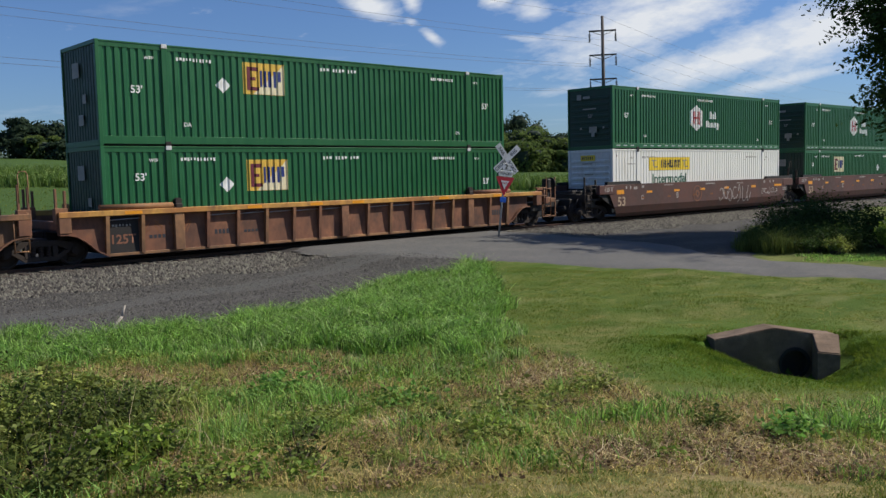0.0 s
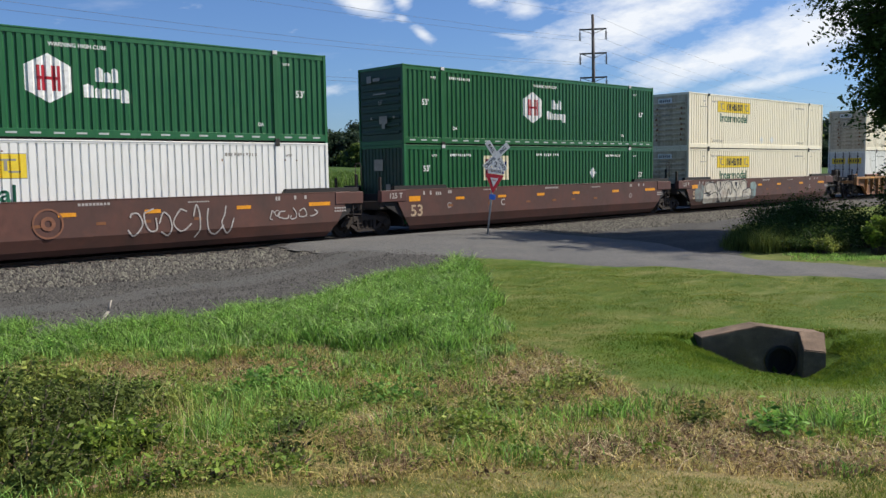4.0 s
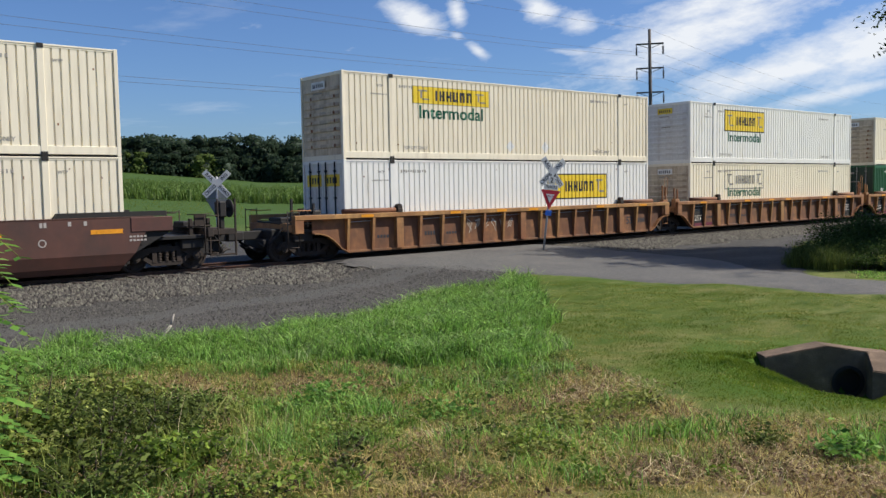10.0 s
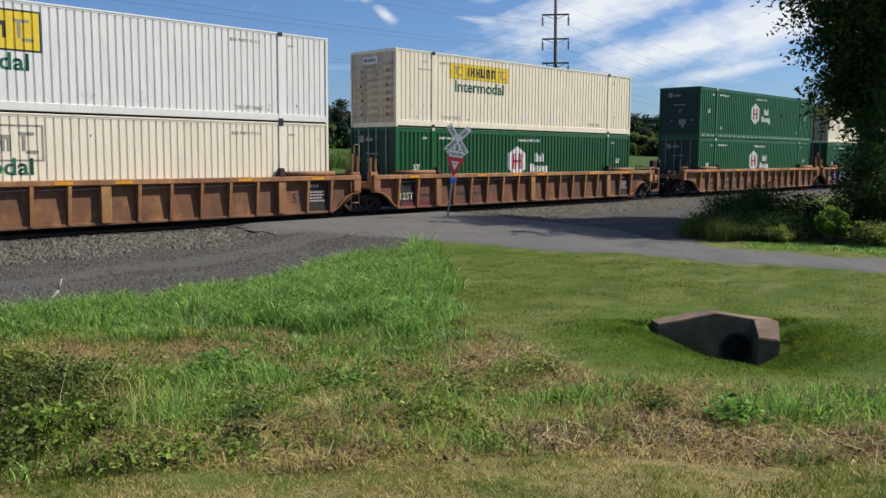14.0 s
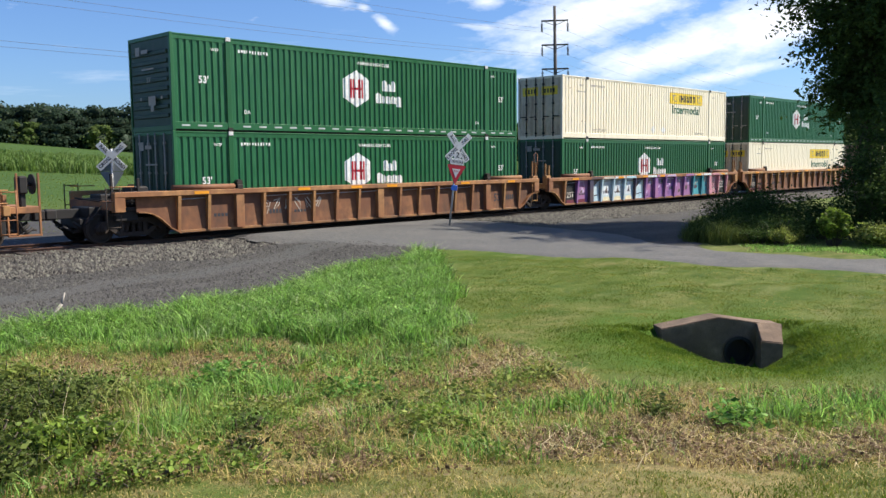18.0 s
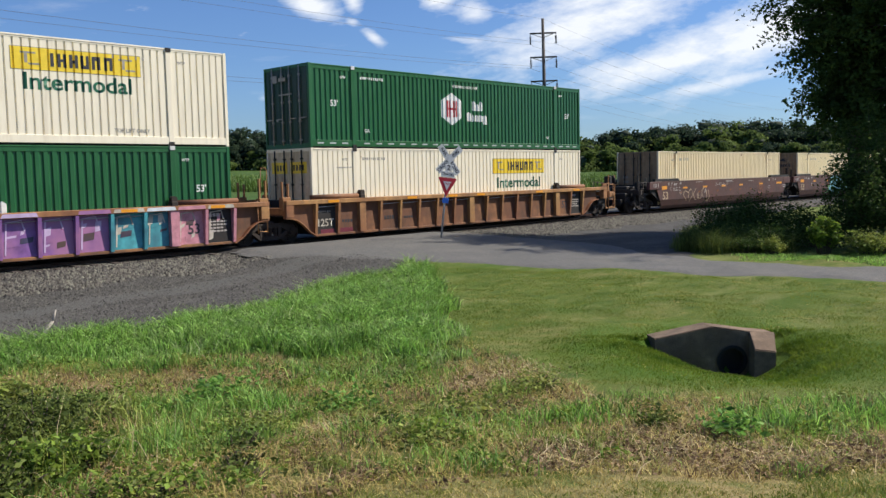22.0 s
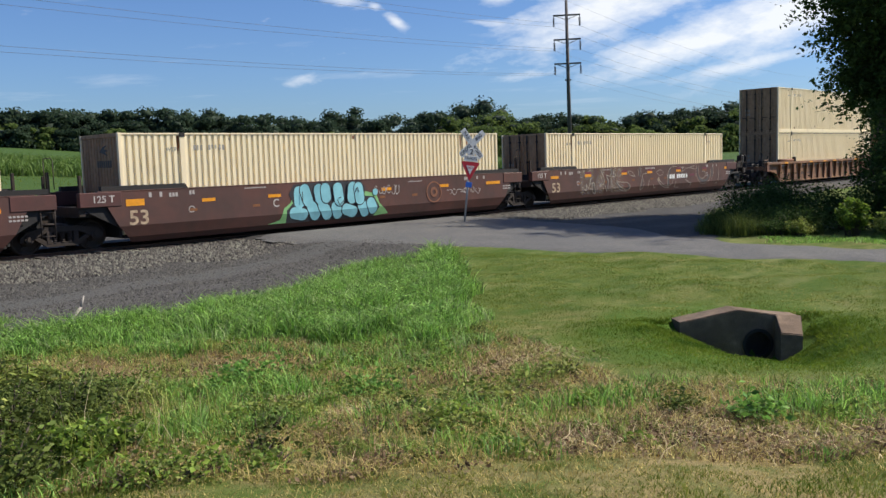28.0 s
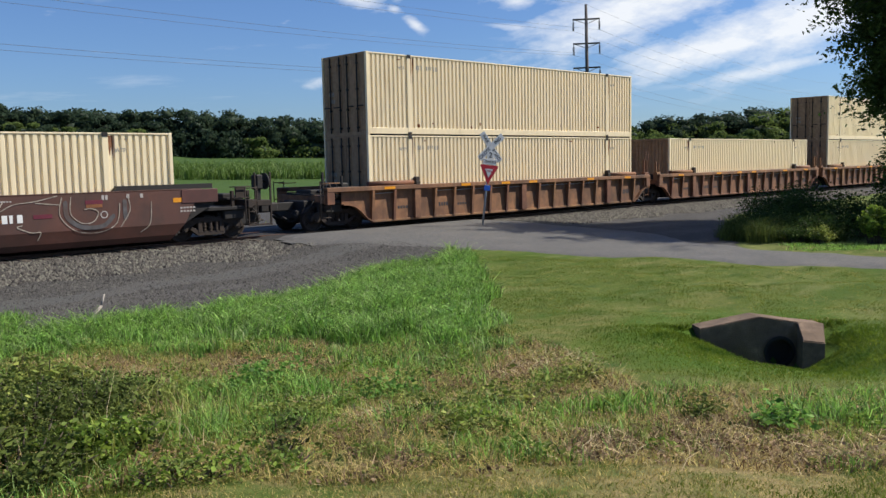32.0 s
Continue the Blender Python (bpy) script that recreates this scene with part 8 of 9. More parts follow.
def shrub(name, label, x, y, wide, deep, high, count, leaf, material, seed, stems=14, hug=0.10, inner=None):
    """A leafy bush: stems from the base, leaves round their ends, an uneven outline; inner: darker low leaves, as
    shade.
    """
    rng = np.random.default_rng(seed)
    z0 = float(land(x, y))
    thing = tagged(new(name), label, "bush")
    thing.matrix_basis = pose(x, y, z0)
    bm = bmesh.new()
    centres = []
    for k in range(stems):
        a = rng.uniform(0, math.tau)
        r = math.sqrt(rng.uniform(0, 1))
        tip = Vector((math.cos(a) * r * wide / 2, math.sin(a) * r * deep / 2, high * rng.uniform(0.45, 1.0) * (1 - 0.35 * r * r)))
        root = Vector((tip.x * 0.35, tip.y * 0.35, -0.05))
        mid = root.lerp(tip, 0.55) + Vector((0, 0, high * 0.08))
        tube(bm, root, mid, 0.012, 5, 0.008)
        tube(bm, mid, tip, 0.008, 5, 0.003)
        for j in range(count // stems):
            t = rng.uniform(0.25, 1.05) ** 0.7
            c = root.lerp(mid, t / 0.55) if t < 0.55 else mid.lerp(tip, (t - 0.55) / 0.45)
            s = hug * (wide + deep) / 2 * (0.5 + 0.8 * t)
            centres.append((c.x + rng.normal(0, s), c.y + rng.normal(0, s), max(0.03, c.z + rng.normal(0, s * 0.6))))
    tagged(part("branchwork", bm, M["bark"], thing), kind="stuff")
    C = np.array(centres)
    # leaves low in the bush take the inner foliage: shade put into colour
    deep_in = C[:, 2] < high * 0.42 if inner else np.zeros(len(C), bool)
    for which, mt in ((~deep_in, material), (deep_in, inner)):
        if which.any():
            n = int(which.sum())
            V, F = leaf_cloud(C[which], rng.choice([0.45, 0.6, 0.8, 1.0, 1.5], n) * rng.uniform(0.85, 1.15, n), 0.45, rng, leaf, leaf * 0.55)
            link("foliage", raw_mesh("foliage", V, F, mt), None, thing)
    return thing


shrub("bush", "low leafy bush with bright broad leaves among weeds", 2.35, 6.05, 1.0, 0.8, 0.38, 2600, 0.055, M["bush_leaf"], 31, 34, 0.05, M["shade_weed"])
# leaf colour darkened here in place of shadows low in the thicket
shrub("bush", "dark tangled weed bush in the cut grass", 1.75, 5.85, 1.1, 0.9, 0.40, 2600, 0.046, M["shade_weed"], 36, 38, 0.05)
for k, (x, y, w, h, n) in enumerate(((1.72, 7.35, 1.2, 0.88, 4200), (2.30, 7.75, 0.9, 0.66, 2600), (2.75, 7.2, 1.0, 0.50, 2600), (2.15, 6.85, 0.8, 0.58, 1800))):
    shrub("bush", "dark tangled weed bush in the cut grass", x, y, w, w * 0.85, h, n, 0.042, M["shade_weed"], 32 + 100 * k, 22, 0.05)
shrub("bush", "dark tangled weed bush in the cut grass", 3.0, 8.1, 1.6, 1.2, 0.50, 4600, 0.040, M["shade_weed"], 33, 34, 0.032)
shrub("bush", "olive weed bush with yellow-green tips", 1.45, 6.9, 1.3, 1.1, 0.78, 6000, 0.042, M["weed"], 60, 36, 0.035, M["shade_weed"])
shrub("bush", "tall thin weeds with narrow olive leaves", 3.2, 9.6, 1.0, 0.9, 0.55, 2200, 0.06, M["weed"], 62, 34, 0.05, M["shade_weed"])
# single weed clumps that stand out: x, y, width, height, leaves, leaf length, foliage, shade-coloured inner foliage
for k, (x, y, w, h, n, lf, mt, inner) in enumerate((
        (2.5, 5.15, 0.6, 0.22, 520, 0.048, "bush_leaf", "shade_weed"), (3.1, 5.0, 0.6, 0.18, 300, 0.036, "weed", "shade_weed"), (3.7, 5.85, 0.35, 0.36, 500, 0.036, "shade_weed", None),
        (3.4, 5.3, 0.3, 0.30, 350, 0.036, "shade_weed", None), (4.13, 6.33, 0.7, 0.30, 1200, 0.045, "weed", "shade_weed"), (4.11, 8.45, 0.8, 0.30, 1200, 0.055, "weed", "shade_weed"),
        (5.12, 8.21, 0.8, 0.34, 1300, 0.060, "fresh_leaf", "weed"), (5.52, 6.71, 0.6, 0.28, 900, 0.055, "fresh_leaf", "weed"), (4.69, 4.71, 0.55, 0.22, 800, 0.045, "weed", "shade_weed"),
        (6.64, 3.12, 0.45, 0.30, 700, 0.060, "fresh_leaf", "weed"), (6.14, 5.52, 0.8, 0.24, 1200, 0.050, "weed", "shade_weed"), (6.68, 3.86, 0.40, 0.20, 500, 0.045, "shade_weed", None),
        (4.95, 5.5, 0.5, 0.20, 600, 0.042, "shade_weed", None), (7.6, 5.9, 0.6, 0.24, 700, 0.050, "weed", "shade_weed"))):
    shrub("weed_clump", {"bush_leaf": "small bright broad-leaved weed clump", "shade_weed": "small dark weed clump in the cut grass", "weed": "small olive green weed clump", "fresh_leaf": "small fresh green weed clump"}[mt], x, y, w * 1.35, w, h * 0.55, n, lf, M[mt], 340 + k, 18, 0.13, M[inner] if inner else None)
for k, (x, y, r, n) in enumerate(((8.24, 2.63, 0.45, 600), (8.8, 2.2, 0.5, 450), (7.3, 2.9, 0.4, 260), (6.3, 4.4, 0.35, 250), (5.0, 7.3, 0.4, 450), (4.5, 8.3, 0.45, 500), (3.9, 9.4, 0.5, 500), (3.4, 6.5, 0.45, 500), (3.75, 6.95, 0.4, 400), (4.9, 16.2, 0.45, 420))):
    rng_tuft = np.random.default_rng(300 + k)
    blades("grass_tuft", np.array([x, y]) + rng_tuft.normal(0, r * 0.5, (n, 2)), 0.23, 0.013, 0.7, M["blade"], "bright green grass tuft in the cut weeds", "grass", 310 + k, spread=0.55)


THICKET = [(0.9, 5.9), (3.0, 5.6), (4.0, 6.6), (3.9, 9.6), (2.6, 10.0), (0.7, 8.6)]
blades("thicket_stems", sow(THICKET, 2600, 81, jag=0.3), 0.42, 0.008, 0.6, M["weed"], "thin upright stems tangled through the bushes", "weeds", 82, spread=0.5)
blades("dead_stems", sow(THICKET, 420, 83, jag=0.3), 0.42, 0.005, 0.7, M["pale_straw"], "dead straw stems tangled through the bushes", "weeds", 84, spread=0.9)


def low_leaves(name, P, high, leaf, material, label, seed):
    """Small broad leaves close to the ground."""
    rng = np.random.default_rng(seed)
    n = len(P)
    z = land(P[:, 0], P[:, 1]) + rng.uniform(0.02, high, n)
    V, F = leaf_cloud(np.stack([P[:, 0], P[:, 1], z], 1), rng.uniform(0.6, 1.4, n), 0.4, rng, leaf, leaf * 0.6)
    return tagged(link(name, raw_mesh(name, V, F, material), None), label, "weeds", kind="stuff")


def sapling(x, y, high, seed):
    """A young tree of long leaves, each a row of paired leaflets on a drooping stalk."""
    rng = np.random.default_rng(seed)
    thing = tagged(new("sapling"), "young green sapling with long feathery leaves among the bushes", "sapling")
    thing.matrix_basis = pose(x, y, float(land(x, y)))
    bm = bmesh.new()
    tube(bm, (0, 0, -0.05), (0.03, 0.02, high * 0.55), 0.014, 7, 0.010)
    tube(bm, (0.03, 0.02, high * 0.55), (0.0, 0.05, high * 0.95), 0.010, 7, 0.005)
    part("stem", bm, M["bark"], thing)
    stalks = bmesh.new()
    V, F = [], []
    for k in range(40):
        a, h = k * 2.4 + rng.uniform(-0.3, 0.3), high * (0.16 + 0.80 * k / 40)
        reach = rng.uniform(0.38, 0.52)
        way, side = np.array([math.cos(a), math.sin(a), 0.0]), np.array([-math.sin(a), math.cos(a), 0.0])
        pts = [np.array([0.02, 0.03, h]) + way * reach * t + np.array([0, 0, 0.20 * t - 0.34 * t * t]) for t in np.linspace(0, 1, 11)]
        path_tube(stalks, [Vector(p) for p in pts], 0.003, 4)
        for i, p in enumerate(pts[2:], 2):
            size = 0.115 * (0.7 + 0.5 * math.sin(math.pi * i / 11))
            for s in (-1, 1):
                d = side * s * 0.9 + way * 0.35 + np.array([0, 0, -0.18 + rng.normal(0, 0.08)])
                w = way * size * 0.24
                n = len(V)
                V += [p, p + d * size * 0.45 + w, p + d * size, p + d * size * 0.45 - w]
                F += [(n, n + 1, n + 2), (n, n + 2, n + 3)]
    part("leaf_stalks", stalks, M["weed"], thing)
    link("leaflets", raw_mesh("leaflets", np.array(V), np.array(F), M["fresh_leaf"]), None, thing)


sapling(0.90, 5.75, 1.95, 21)
sapling(0.95, 6.5, 1.55, 22)


def weed_mats(name, count, clump, material, label, seed, lo, hi, leaf, dense=1.0):
    """Many small domes of leaves, each rising from the ground round its own middle."""
    rng = np.random.default_rng(seed)
    mids = off_bare(sow(RIDGE, count, seed, clump, jag=0.4), 0.05, seed)
    size = rng.uniform(lo, hi, len(mids)) * rng.choice([0.6, 1.0, 1.4], len(mids))
    each = np.maximum(14, (dense * 1500 * size ** 1.6).astype(int))
    who = np.repeat(np.arange(len(mids)), each)
    a, r = rng.uniform(0, math.tau, len(who)), np.sqrt(rng.uniform(0, 1, len(who)))
    P = mids[who] + (size[who] * r)[:, None] * np.stack([np.cos(a), np.sin(a)], 1)
    z = land(P[:, 0], P[:, 1]) + 0.01 + size[who] * 1.0 * (1 - 0.8 * r * r) * rng.uniform(0.25, 1, len(who)) ** 0.6
    V, F = leaf_cloud(np.stack([P[:, 0], P[:, 1], z], 1), rng.uniform(0.6, 1.4, len(who)), 0.45, rng, leaf, leaf * 0.55)
    return tagged(link(name, raw_mesh(name, V, F, material), None), label, "weeds", kind="stuff")


weed_mats("leafy_weeds", 900, 0.3, M["bush_leaf"], "low bright leafy weeds in the cut grass", 171, 0.07, 0.18, 0.040)
weed_mats("olive_weeds", 900, 0.1, M["weed"], "olive green weeds in the cut grass", 173, 0.07, 0.17, 0.034)
weed_mats("dark_weeds", 300, 0.2, M["shade_weed"], "dark green weeds in the cut grass", 175, 0.07, 0.16, 0.032)
low_leaves("dead_leaves", sow(RIDGE, 50000, 75, 0.1, jag=0.5), 0.06, 0.035, M["dead_leaf"], "brown dead leaves and cut stems", 76)
rng_bare = np.random.default_rng(55)
litter = np.concatenate([np.array([x, y]) + rng_bare.normal(0, r * 0.5, (int(1000 * r), 2)) for x, y, r in BARE])
low_leaves("pulled_weeds", litter, 0.07, 0.032, M["dead_leaf"], "withered brown weeds lying on bare ground", 79)
blades("withered_stems", litter[::2], 0.11, 0.008, 0.9, M["pale_straw"], "withered pale stems lying on bare ground", "weeds", 85, spread=1.5)
P = off_bare(sow(TALL_GRASS, 80000, 77, 0.1, jag=0.5))
low_leaves("grass_weeds", P[from_edge(P, TALL_GRASS[3:12], 1.3) > 0.7], 0.30, 0.05, M["blade"], "broad grass leaves in the tall patch", 78)
# growth under the shade tree, beyond the road; its shade and sun are put into the leaf colours
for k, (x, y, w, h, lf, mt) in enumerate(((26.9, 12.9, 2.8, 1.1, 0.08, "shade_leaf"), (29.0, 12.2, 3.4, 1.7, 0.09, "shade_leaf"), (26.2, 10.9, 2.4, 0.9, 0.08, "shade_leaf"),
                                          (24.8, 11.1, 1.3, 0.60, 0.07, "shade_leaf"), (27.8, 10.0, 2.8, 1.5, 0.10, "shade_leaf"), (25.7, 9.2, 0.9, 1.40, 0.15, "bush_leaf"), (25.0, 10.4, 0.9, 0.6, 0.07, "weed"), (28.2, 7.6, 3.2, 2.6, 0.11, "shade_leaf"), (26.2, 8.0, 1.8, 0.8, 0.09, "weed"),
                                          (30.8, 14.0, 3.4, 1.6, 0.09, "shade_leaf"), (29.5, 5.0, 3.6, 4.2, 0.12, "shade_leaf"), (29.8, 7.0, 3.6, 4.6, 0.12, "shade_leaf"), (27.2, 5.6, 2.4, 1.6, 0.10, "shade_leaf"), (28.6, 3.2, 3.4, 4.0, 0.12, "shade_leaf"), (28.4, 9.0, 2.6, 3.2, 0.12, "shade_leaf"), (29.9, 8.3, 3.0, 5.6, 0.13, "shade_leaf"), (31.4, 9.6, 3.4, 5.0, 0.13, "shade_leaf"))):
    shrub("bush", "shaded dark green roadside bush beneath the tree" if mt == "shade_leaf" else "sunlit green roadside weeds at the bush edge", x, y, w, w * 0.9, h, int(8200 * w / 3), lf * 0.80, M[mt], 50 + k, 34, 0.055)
ROADSIDE = [(23.9, 11.6), (24.4, 13.4), (27.5, 14.2), (28.6, 12.0), (26.4, 10.2), (24.6, 10.4)]
# darker weed colour here stands for shade on the bush edge
blades("roadside_weeds", sow(ROADSIDE, 20000, 43, jag=0.5), 0.62, 0.014, 0.8, M["shade_weed"], "tall feathery roadside weeds at the bush edge", "weeds", 44, spread=0.5)
VERGE = [(23.2, 8.6), (23.1, 10.2), (24.2, 10.7), (25.8, 9.4), (27.6, 4.0), (25.4, 2.0), (24.2, 4.0)]
blades("verge_grass", sow(VERGE, 26000, 41, jag=0.35), 0.10, 0.016, 0.6, M["blade"], "bright grass verge beyond the road", "grass", 42, spread=0.7)


def shade_tree(label, x, y, size, seed, reach_at, south):
    rng = np.random.default_rng(seed)
    z0 = float(land(x, y))
    tree = tagged(new("tree"), label, "tree")
    tree.matrix_basis = pose(x, y, z0) @ Matrix.Scale(size, 4)
    bm = bmesh.new()
    trunk = [Vector(p) for p in ((0, 0, -0.3), (0.05, 0.0, 1.8), (-0.1, 0.08, 4.0), (0.1, 0.0, 6.5), (0.05, -0.1, 9.0), (0.0, 0.1, 11.8))]
    rads = (0.42, 0.33, 0.28, 0.23, 0.17, 0.06)
    for i in range(5):
        tube(bm, trunk[i], trunk[i + 1], rads[i], 12, rads[i + 1])
    part("trunk", bm, M["bark"], tree)
    centres = []
    for k in range(84):
        bm = bmesh.new()
        h = 2.9 + 8.6 * (k / 84.0) + rng.uniform(-0.4, 0.4)
        a = k * 2.4 + rng.uniform(-0.4, 0.4)
        # the crown is fuller on its south side
        reach = rng.uniform(0.7, 1.0) * float(np.interp(h, [2.8, 3.8, 4.8, 6.2, 7.2, 9.0, 11.6], reach_at)) * (0.80 + south * max(0.0, -math.sin(a)))
        base = Vector((0, 0, h))
        end = Vector((math.cos(a) * reach, math.sin(a) * reach, h + rng.uniform(0.2, 1.6)))
        mid = base.lerp(end, 0.5) + Vector((0, 0, 0.5))
        tube(bm, base, mid, 0.075, 6, 0.05)
        tube(bm, mid, end, 0.05, 6, 0.015)
        for j in range(14):
            t = rng.uniform(0.25, 1.0)
            c = base.lerp(mid, t * 2) if t < 0.5 else mid.lerp(end, t * 2 - 1)
            tw = c + Vector((rng.normal(0, 0.45), rng.normal(0, 0.45), rng.normal(-0.2, 0.35)))
            if j % 2 == 0:
                tube(bm, c, tw, 0.014, 4, 0.006)
            # a spray of leaves hangs from each twig
            out = np.array([tw.x - c.x, tw.y - c.y, -0.35])
            out /= np.linalg.norm(out)
            for q in range(5):
                way = out + rng.normal(0, 0.45, 3)
                along = rng.uniform(0, 0.75, (15, 1))
                centres.append(np.array(tw) + way * along + rng.normal(0, 0.075, (15, 3)))
        part("limb", bm, M["bark"], tree)
    C = np.concatenate(centres)
    V, F = leaf_cloud(C, rng.uniform(0.6, 1.3, len(C)), 0.7, rng, 0.155, 0.075)
    link("crown", raw_mesh("crown", V, F, M["shade_leaf"]), None, tree)


shade_tree("large dark-leaved shade tree with drooping branches beside the road", 36.5, 11.75, 1.25, 77, [0.8, 1.2, 1.6, 2.3, 2.8, 3.0, 1.4], 0.9)
shade_tree("full leafy tree with light catching its outer leaves", 37.5, 8.2, 1.2, 78, [2.4, 2.8, 3.1, 3.3, 3.3, 3.0, 1.4], 0.3)


def far_tree_points(rng, x, y, z, wide, high, n, cores):
    """Clump centres of one crown and the way each looks, over several lobes."""
    out, way = [], []
    lobes = rng.integers(12, 18)
    for i in range(lobes):
        lc = np.array([x + rng.normal(0, wide * 0.28), y + rng.normal(0, wide * 0.28), z + high * rng.uniform(0.22, 0.88)])
        d = rng.normal(0, 1, (n // lobes, 3))
        d /= np.linalg.norm(d, axis=1)[:, None]
        size = np.array([wide * 0.21, wide * 0.21, high * 0.14]) * rng.uniform(0.75, 1.15)
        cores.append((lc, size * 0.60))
        out.append(lc + d * size * rng.uniform(0.70, 1.14, (n // lobes, 1)))
        way.append(d / size)
    low = rng.normal(0, 1, (n // 4, 3)) * np.array([wide * 0.3, wide * 0.3, high * 0.16]) + np.array([x, y, z + high * 0.22])
    out.append(low)
    way.append(low - np.array([x, y, z]))
    return np.concatenate(out), np.concatenate(way)


def surface_leaves(C, N, rng, size, jitter):
    """Four-cornered leaf clumps that lie roughly across the directions N."""
    N = N / np.linalg.norm(N, axis=1)[:, None] + rng.normal(0, jitter, N.shape)
    d = np.cross(N, rng.normal(0, 1, N.shape))
    d /= np.linalg.norm(d, axis=1)[:, None]
    e = np.cross(N, d)
    e /= np.linalg.norm(e, axis=1)[:, None]
    k = (size * rng.uniform(0.6, 1.4, len(C)))[:, None]
    V = np.stack([C - d * k * 0.6, C + e * k * 0.5, C + d * k * 0.6, C - e * k * 0.5], 1)
    i = (np.arange(len(C)) * 4)[:, None]
    return V.reshape(-1, 3), i + np.array([[0, 1, 2, 3]])


TOP_AZ = [-40, 5, 18, 22, 27, 31, 32, 33.5, 35, 38, 40, 41, 42.2, 44, 46, 47.6, 48.6, 49.8, 53, 56.6, 60, 63.6, 67, 70, 80, 110]
TOP_TAN = [0.055, 0.062, 0.067, 0.067, 0.066, 0.064, 0.052, 0.058, 0.056, 0.060, 0.062, 0.058, 0.046, 0.053, 0.056, 0.069, 0.060, 0.049, 0.045, 0.043, 0.049, 0.053, 0.050, 0.050, 0.05, 0.05]


def build_woods():
    rng = np.random.default_rng(91)
    sets = {"dark": [], "light": []}
    cores = []
    az = -25.0
    while az < 100:
        for ring, (R, frac) in enumerate(((246, 1.0), (236, 0.8), (226, 0.55))):
            a = radians(az + rng.uniform(-0.5, 0.5))
            r = R + rng.uniform(-5, 5)
            x, y = r * math.sin(a), r * math.cos(a)
            if y < 45:
                continue
            z = float(land(x, y))
            top = 2.2 + r * float(np.interp(math.degrees(a), TOP_AZ, TOP_TAN))
            h = max(3.0, (top - z) * frac * rng.uniform(0.93, 1.10))
            w = h * rng.uniform(0.75, 1.15) + 1.0
            light = rng.random() < ((0.35, 0.65, 0.9)[ring] if az > 44 else (0.0, 0.0, 0.3)[ring])
            sets["light" if light else "dark"].append(far_tree_points(rng, x, y, z, w, h, 2100 if 16 < az < 74 else 90, cores))
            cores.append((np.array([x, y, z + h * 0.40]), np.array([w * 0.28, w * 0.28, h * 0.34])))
        az += 1.35
    for key, mt, label in (("dark", "wood_leaf", "far belt of dark green broadleaf woods"), ("light", "wood_leaf_light", "lighter green trees at the edge of the woods")):
        C, N = (np.concatenate([t[i] for t in sets[key]]) for i in (0, 1))
        V, F = surface_leaves(C, N, rng, 0.56, 0.42)
        tagged(link("far_woods", raw_mesh("far_woods", V, F, M[mt]), None), label, "woods", kind="stuff")
    # solid balls added to close gaps in the crowns, coloured a shaded green
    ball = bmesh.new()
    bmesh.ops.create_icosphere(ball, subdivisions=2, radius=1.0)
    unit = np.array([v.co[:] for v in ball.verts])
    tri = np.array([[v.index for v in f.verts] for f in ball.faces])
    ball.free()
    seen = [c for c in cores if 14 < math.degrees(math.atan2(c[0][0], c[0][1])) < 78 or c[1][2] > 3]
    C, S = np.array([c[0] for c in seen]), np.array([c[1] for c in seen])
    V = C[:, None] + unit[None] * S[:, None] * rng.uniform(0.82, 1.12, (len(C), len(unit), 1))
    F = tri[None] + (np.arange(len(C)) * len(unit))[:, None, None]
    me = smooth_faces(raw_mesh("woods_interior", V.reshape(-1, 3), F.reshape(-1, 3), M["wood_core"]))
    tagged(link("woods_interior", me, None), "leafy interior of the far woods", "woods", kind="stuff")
    # long wooded ridge behind
    bm = bmesh.new()
    prev = None
    for k in range(121):
        a = radians(-40 + k * 1.2)
        R = 900.0
        top = 2.2 + R * (0.036 + 0.006 * math.sin(k * 0.33) + 0.004 * math.sin(k * 0.9 + 1))
        cur = [bm.verts.new((R * s * math.sin(a), R * s * math.cos(a), z)) for s, z in ((1.0, -5.0), (1.05, top * 0.75), (1.12, top), (1.3, -5.0))]
        if prev:
            for i in range(3):
                bm.faces.new((prev[i], cur[i], cur[i + 1], prev[i + 1]))
        prev = cur
    me = bpy.data.meshes.new("far_ridge")
    bm.to_mesh(me)
    bm.free()
    tagged(link("far_ridge", me, M["far_ridge"]), "low hazy wooded ridge on the horizon", "hill", kind="structure")


build_woods()


def build_corn():
    """Standing corn beyond the track: leaves and tassels by the row."""
    rng = np.random.default_rng(101)
    P = []
    for d in np.arange(97, 134, 1.3):
        lo, hi = radians(15), radians(58)
        k = int(d * (hi - lo) * (2.8 if d < 106 else 1.5))
        a = rng.uniform(lo, hi, k)
        r = d + rng.normal(0, 0.15, k)
        P.append(np.stack([r * np.sin(a), r * np.cos(a)], 1))
    P = np.concatenate(P)
    Q = np.repeat(P, 7, 0) + rng.normal(0, 0.16, (len(P) * 7, 2))
    blades("corn_field", Q, 1.5, 0.09, 1.2, M["corn"], "field of tall green corn beyond the track", "corn", 102, spread=0.5)


build_corn()
MEADOW = [(6, 34), (10, 60), (20, 160), (74, 160), (34, 64), (24, 60), (26, 36)]
blades("meadow_grass", sow(MEADOW, 50000, 103, -0.4), 0.14, 0.05, 0.8, M["lawn"], "short green meadow beyond the track", "grass", 104, spread=0.8)


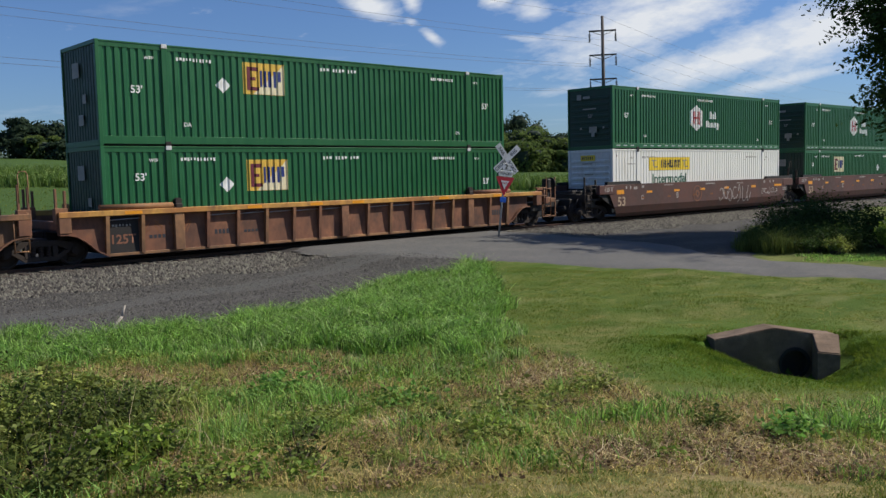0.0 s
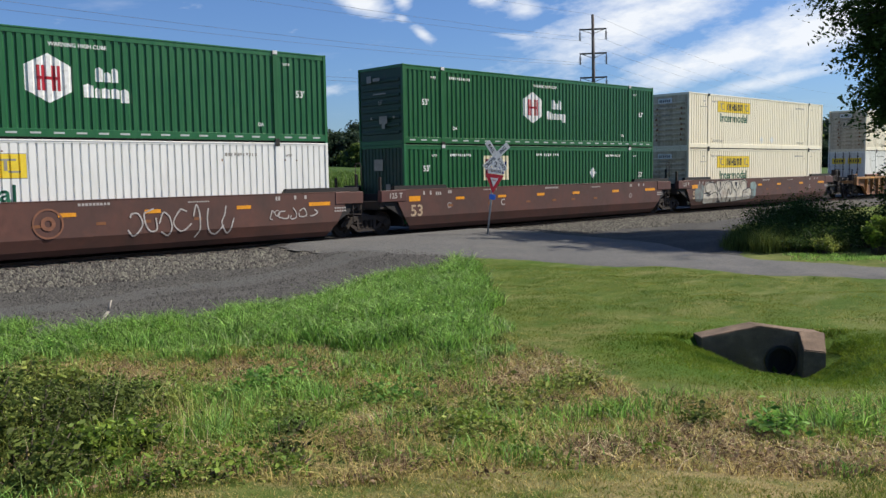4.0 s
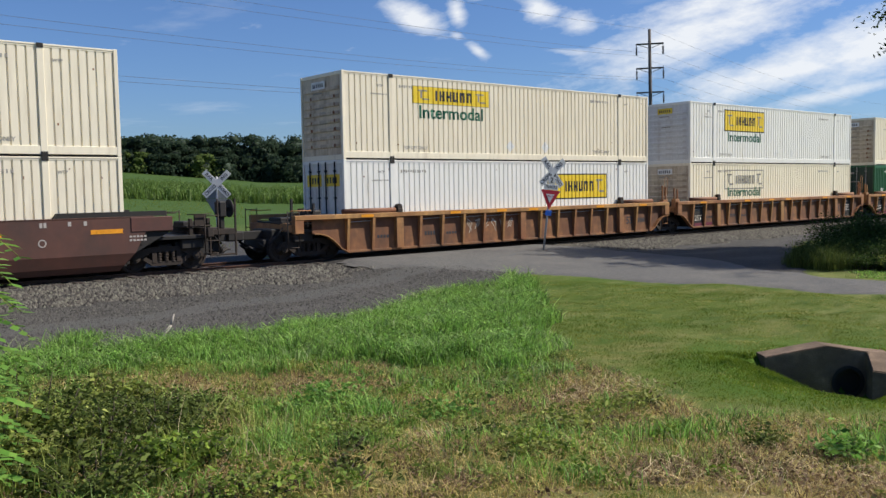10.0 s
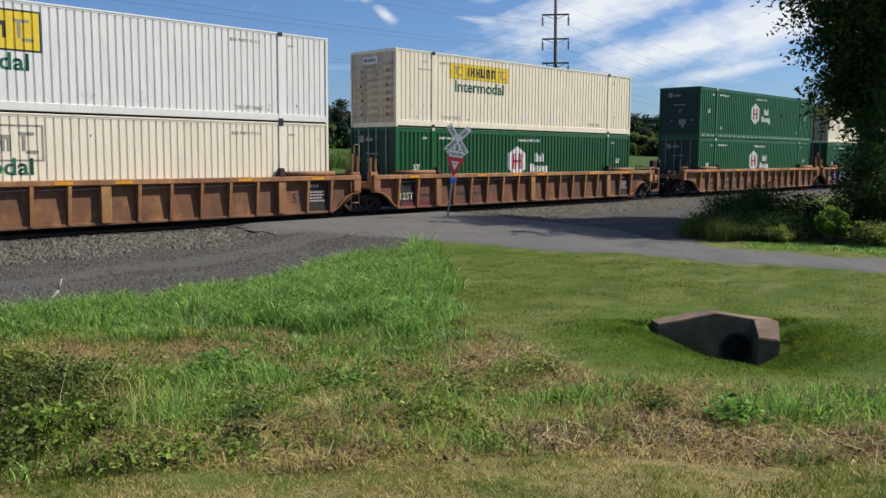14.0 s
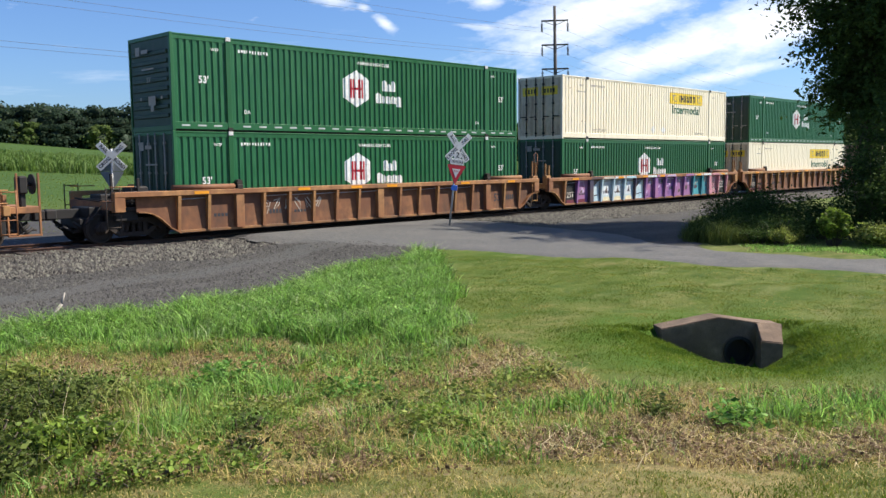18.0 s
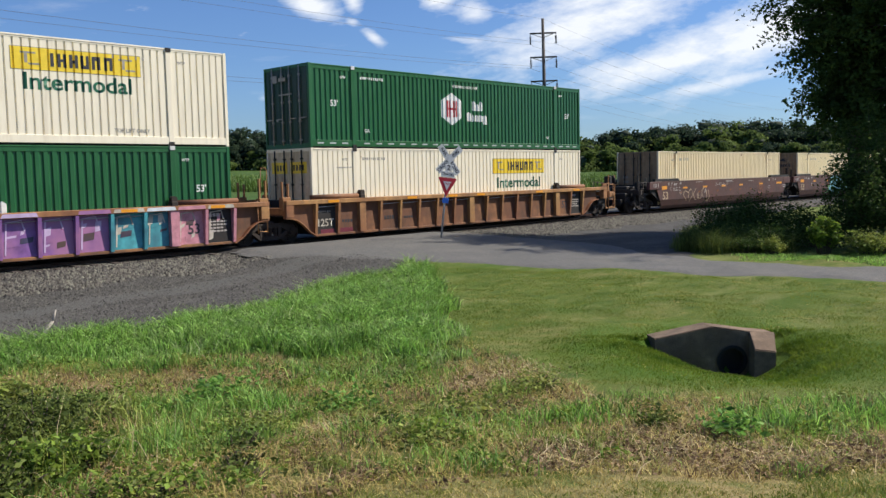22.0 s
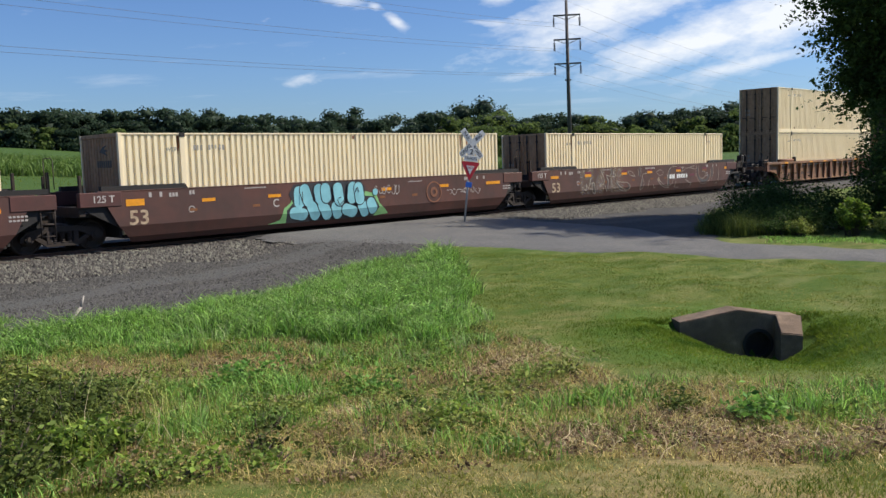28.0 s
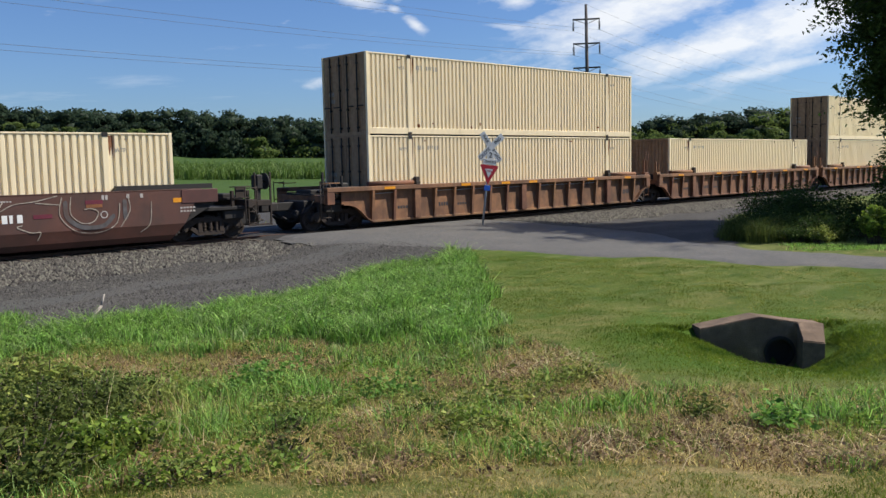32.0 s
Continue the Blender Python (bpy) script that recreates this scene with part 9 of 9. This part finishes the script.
def build_house():
    x, y = 245 * math.sin(radians(32.2)), 245 * math.cos(radians(32.2))
    z = float(land(x, y)) + 1.0
    house = tagged(new("farm_house"), "small white farm house with a grey roof among far trees", "house")
    house.matrix_basis = pose(x, y, z + 2.0, 0, 0, -20) @ Matrix.Scale(0.8, 4)
    bm = bmesh.new()
    prism(bm, [(-3, 0), (3, 0), (3, 5.6), (0, 8.2), (-3, 5.6)], -4, 4)
    part("wall", bm, M["house_white"], house)
    for s in (-1, 1):
        bm = bmesh.new()
        prism(bm, [(0, 8.25), (s * 3.4, 5.3), (s * 3.4, 5.5), (0, 8.45)] if s < 0 else [(0, 8.25), (0, 8.45), (3.4, 5.5), (3.4, 5.3)], -4.3, 4.3)
        bmesh.ops.recalc_face_normals(bm, faces=bm.faces)
        part("roof", bm, M["roof_grey"], house)
    for wx, wz in ((-1.4, 1.2), (1.4, 1.2), (-1.4, 3.8), (1.4, 3.8)):
        bm = bmesh.new()
        box(bm, wx - 0.45, wx + 0.45, -4.06, -4.0, wz, wz + 1.4)
        part("window", bm, M["dark_mark"], house)


build_house()


def build_sticks():
    bm = bmesh.new()
    tube(bm, (0, 0, 0), (0.26, 0.12, 0.20), 0.032, 7, 0.028)
    tube(bm, (0.26, 0.12, 0.20), (0.34, 0.16, 0.40), 0.028, 7, 0.014)
    me = bpy.data.meshes.new("broken_stake")
    bm.to_mesh(me)
    bm.free()
    ob = tagged(link("broken_stake", me, M["pine_board"]), "short bleached broken stake leaning in the lane edge", "stake")
    ob.matrix_basis = pose(6.0, 15.4, float(land(6.0, 15.4)))


build_sticks()

# ---------------------------------------------------------------- what moves
RUN = [(0, 0.0), (1, 7.81), (2, 15.69), (3, 23.60), (3.5, 27.55), (5.5, 43.36), (6, 47.31), (7, 55.24), (8, 63.19), (9, 71.19), (10, 79.34), (11, 87.42), (12, 95.45), (13, 103.45), (14, 111.48), (14.5, 115.46),
       (16.5, 131.70), (17, 135.79), (18, 144.02), (19, 152.29), (20, 160.64), (21, 168.99), (22, 177.33), (23, 185.71), (24, 194.09), (25, 202.57), (25.5, 206.75), (27.5, 223.61), (28, 227.86), (29, 236.38), (30, 245.11), (31, 253.75), (32, 262.40)]


def motions():
    for start, car, load in TRAIN:
        walk(car, [(t, pose(start - s, TRACK_Y, 0)) for t, s in RUN])
        for i, box_ in enumerate(load):
            walk(box_, [(t, pose(start - s, TRACK_Y, WELL_FLOOR + i * TALL)) for t, s in RUN])
    # the wheels roll: under 80 degrees from row to row
    ts = [k / 15 for k in range(481)]
    turned = np.degrees(np.interp(ts, [r[0] for r in RUN], [r[1] for r in RUN]) / 0.425)
    for wheels in SPINNING:
        x, y, z = wheels.location
        walk(wheels, [(t, pose(x, y, z, 0, -a, 0)) for t, a in zip(ts, turned)])


motions()
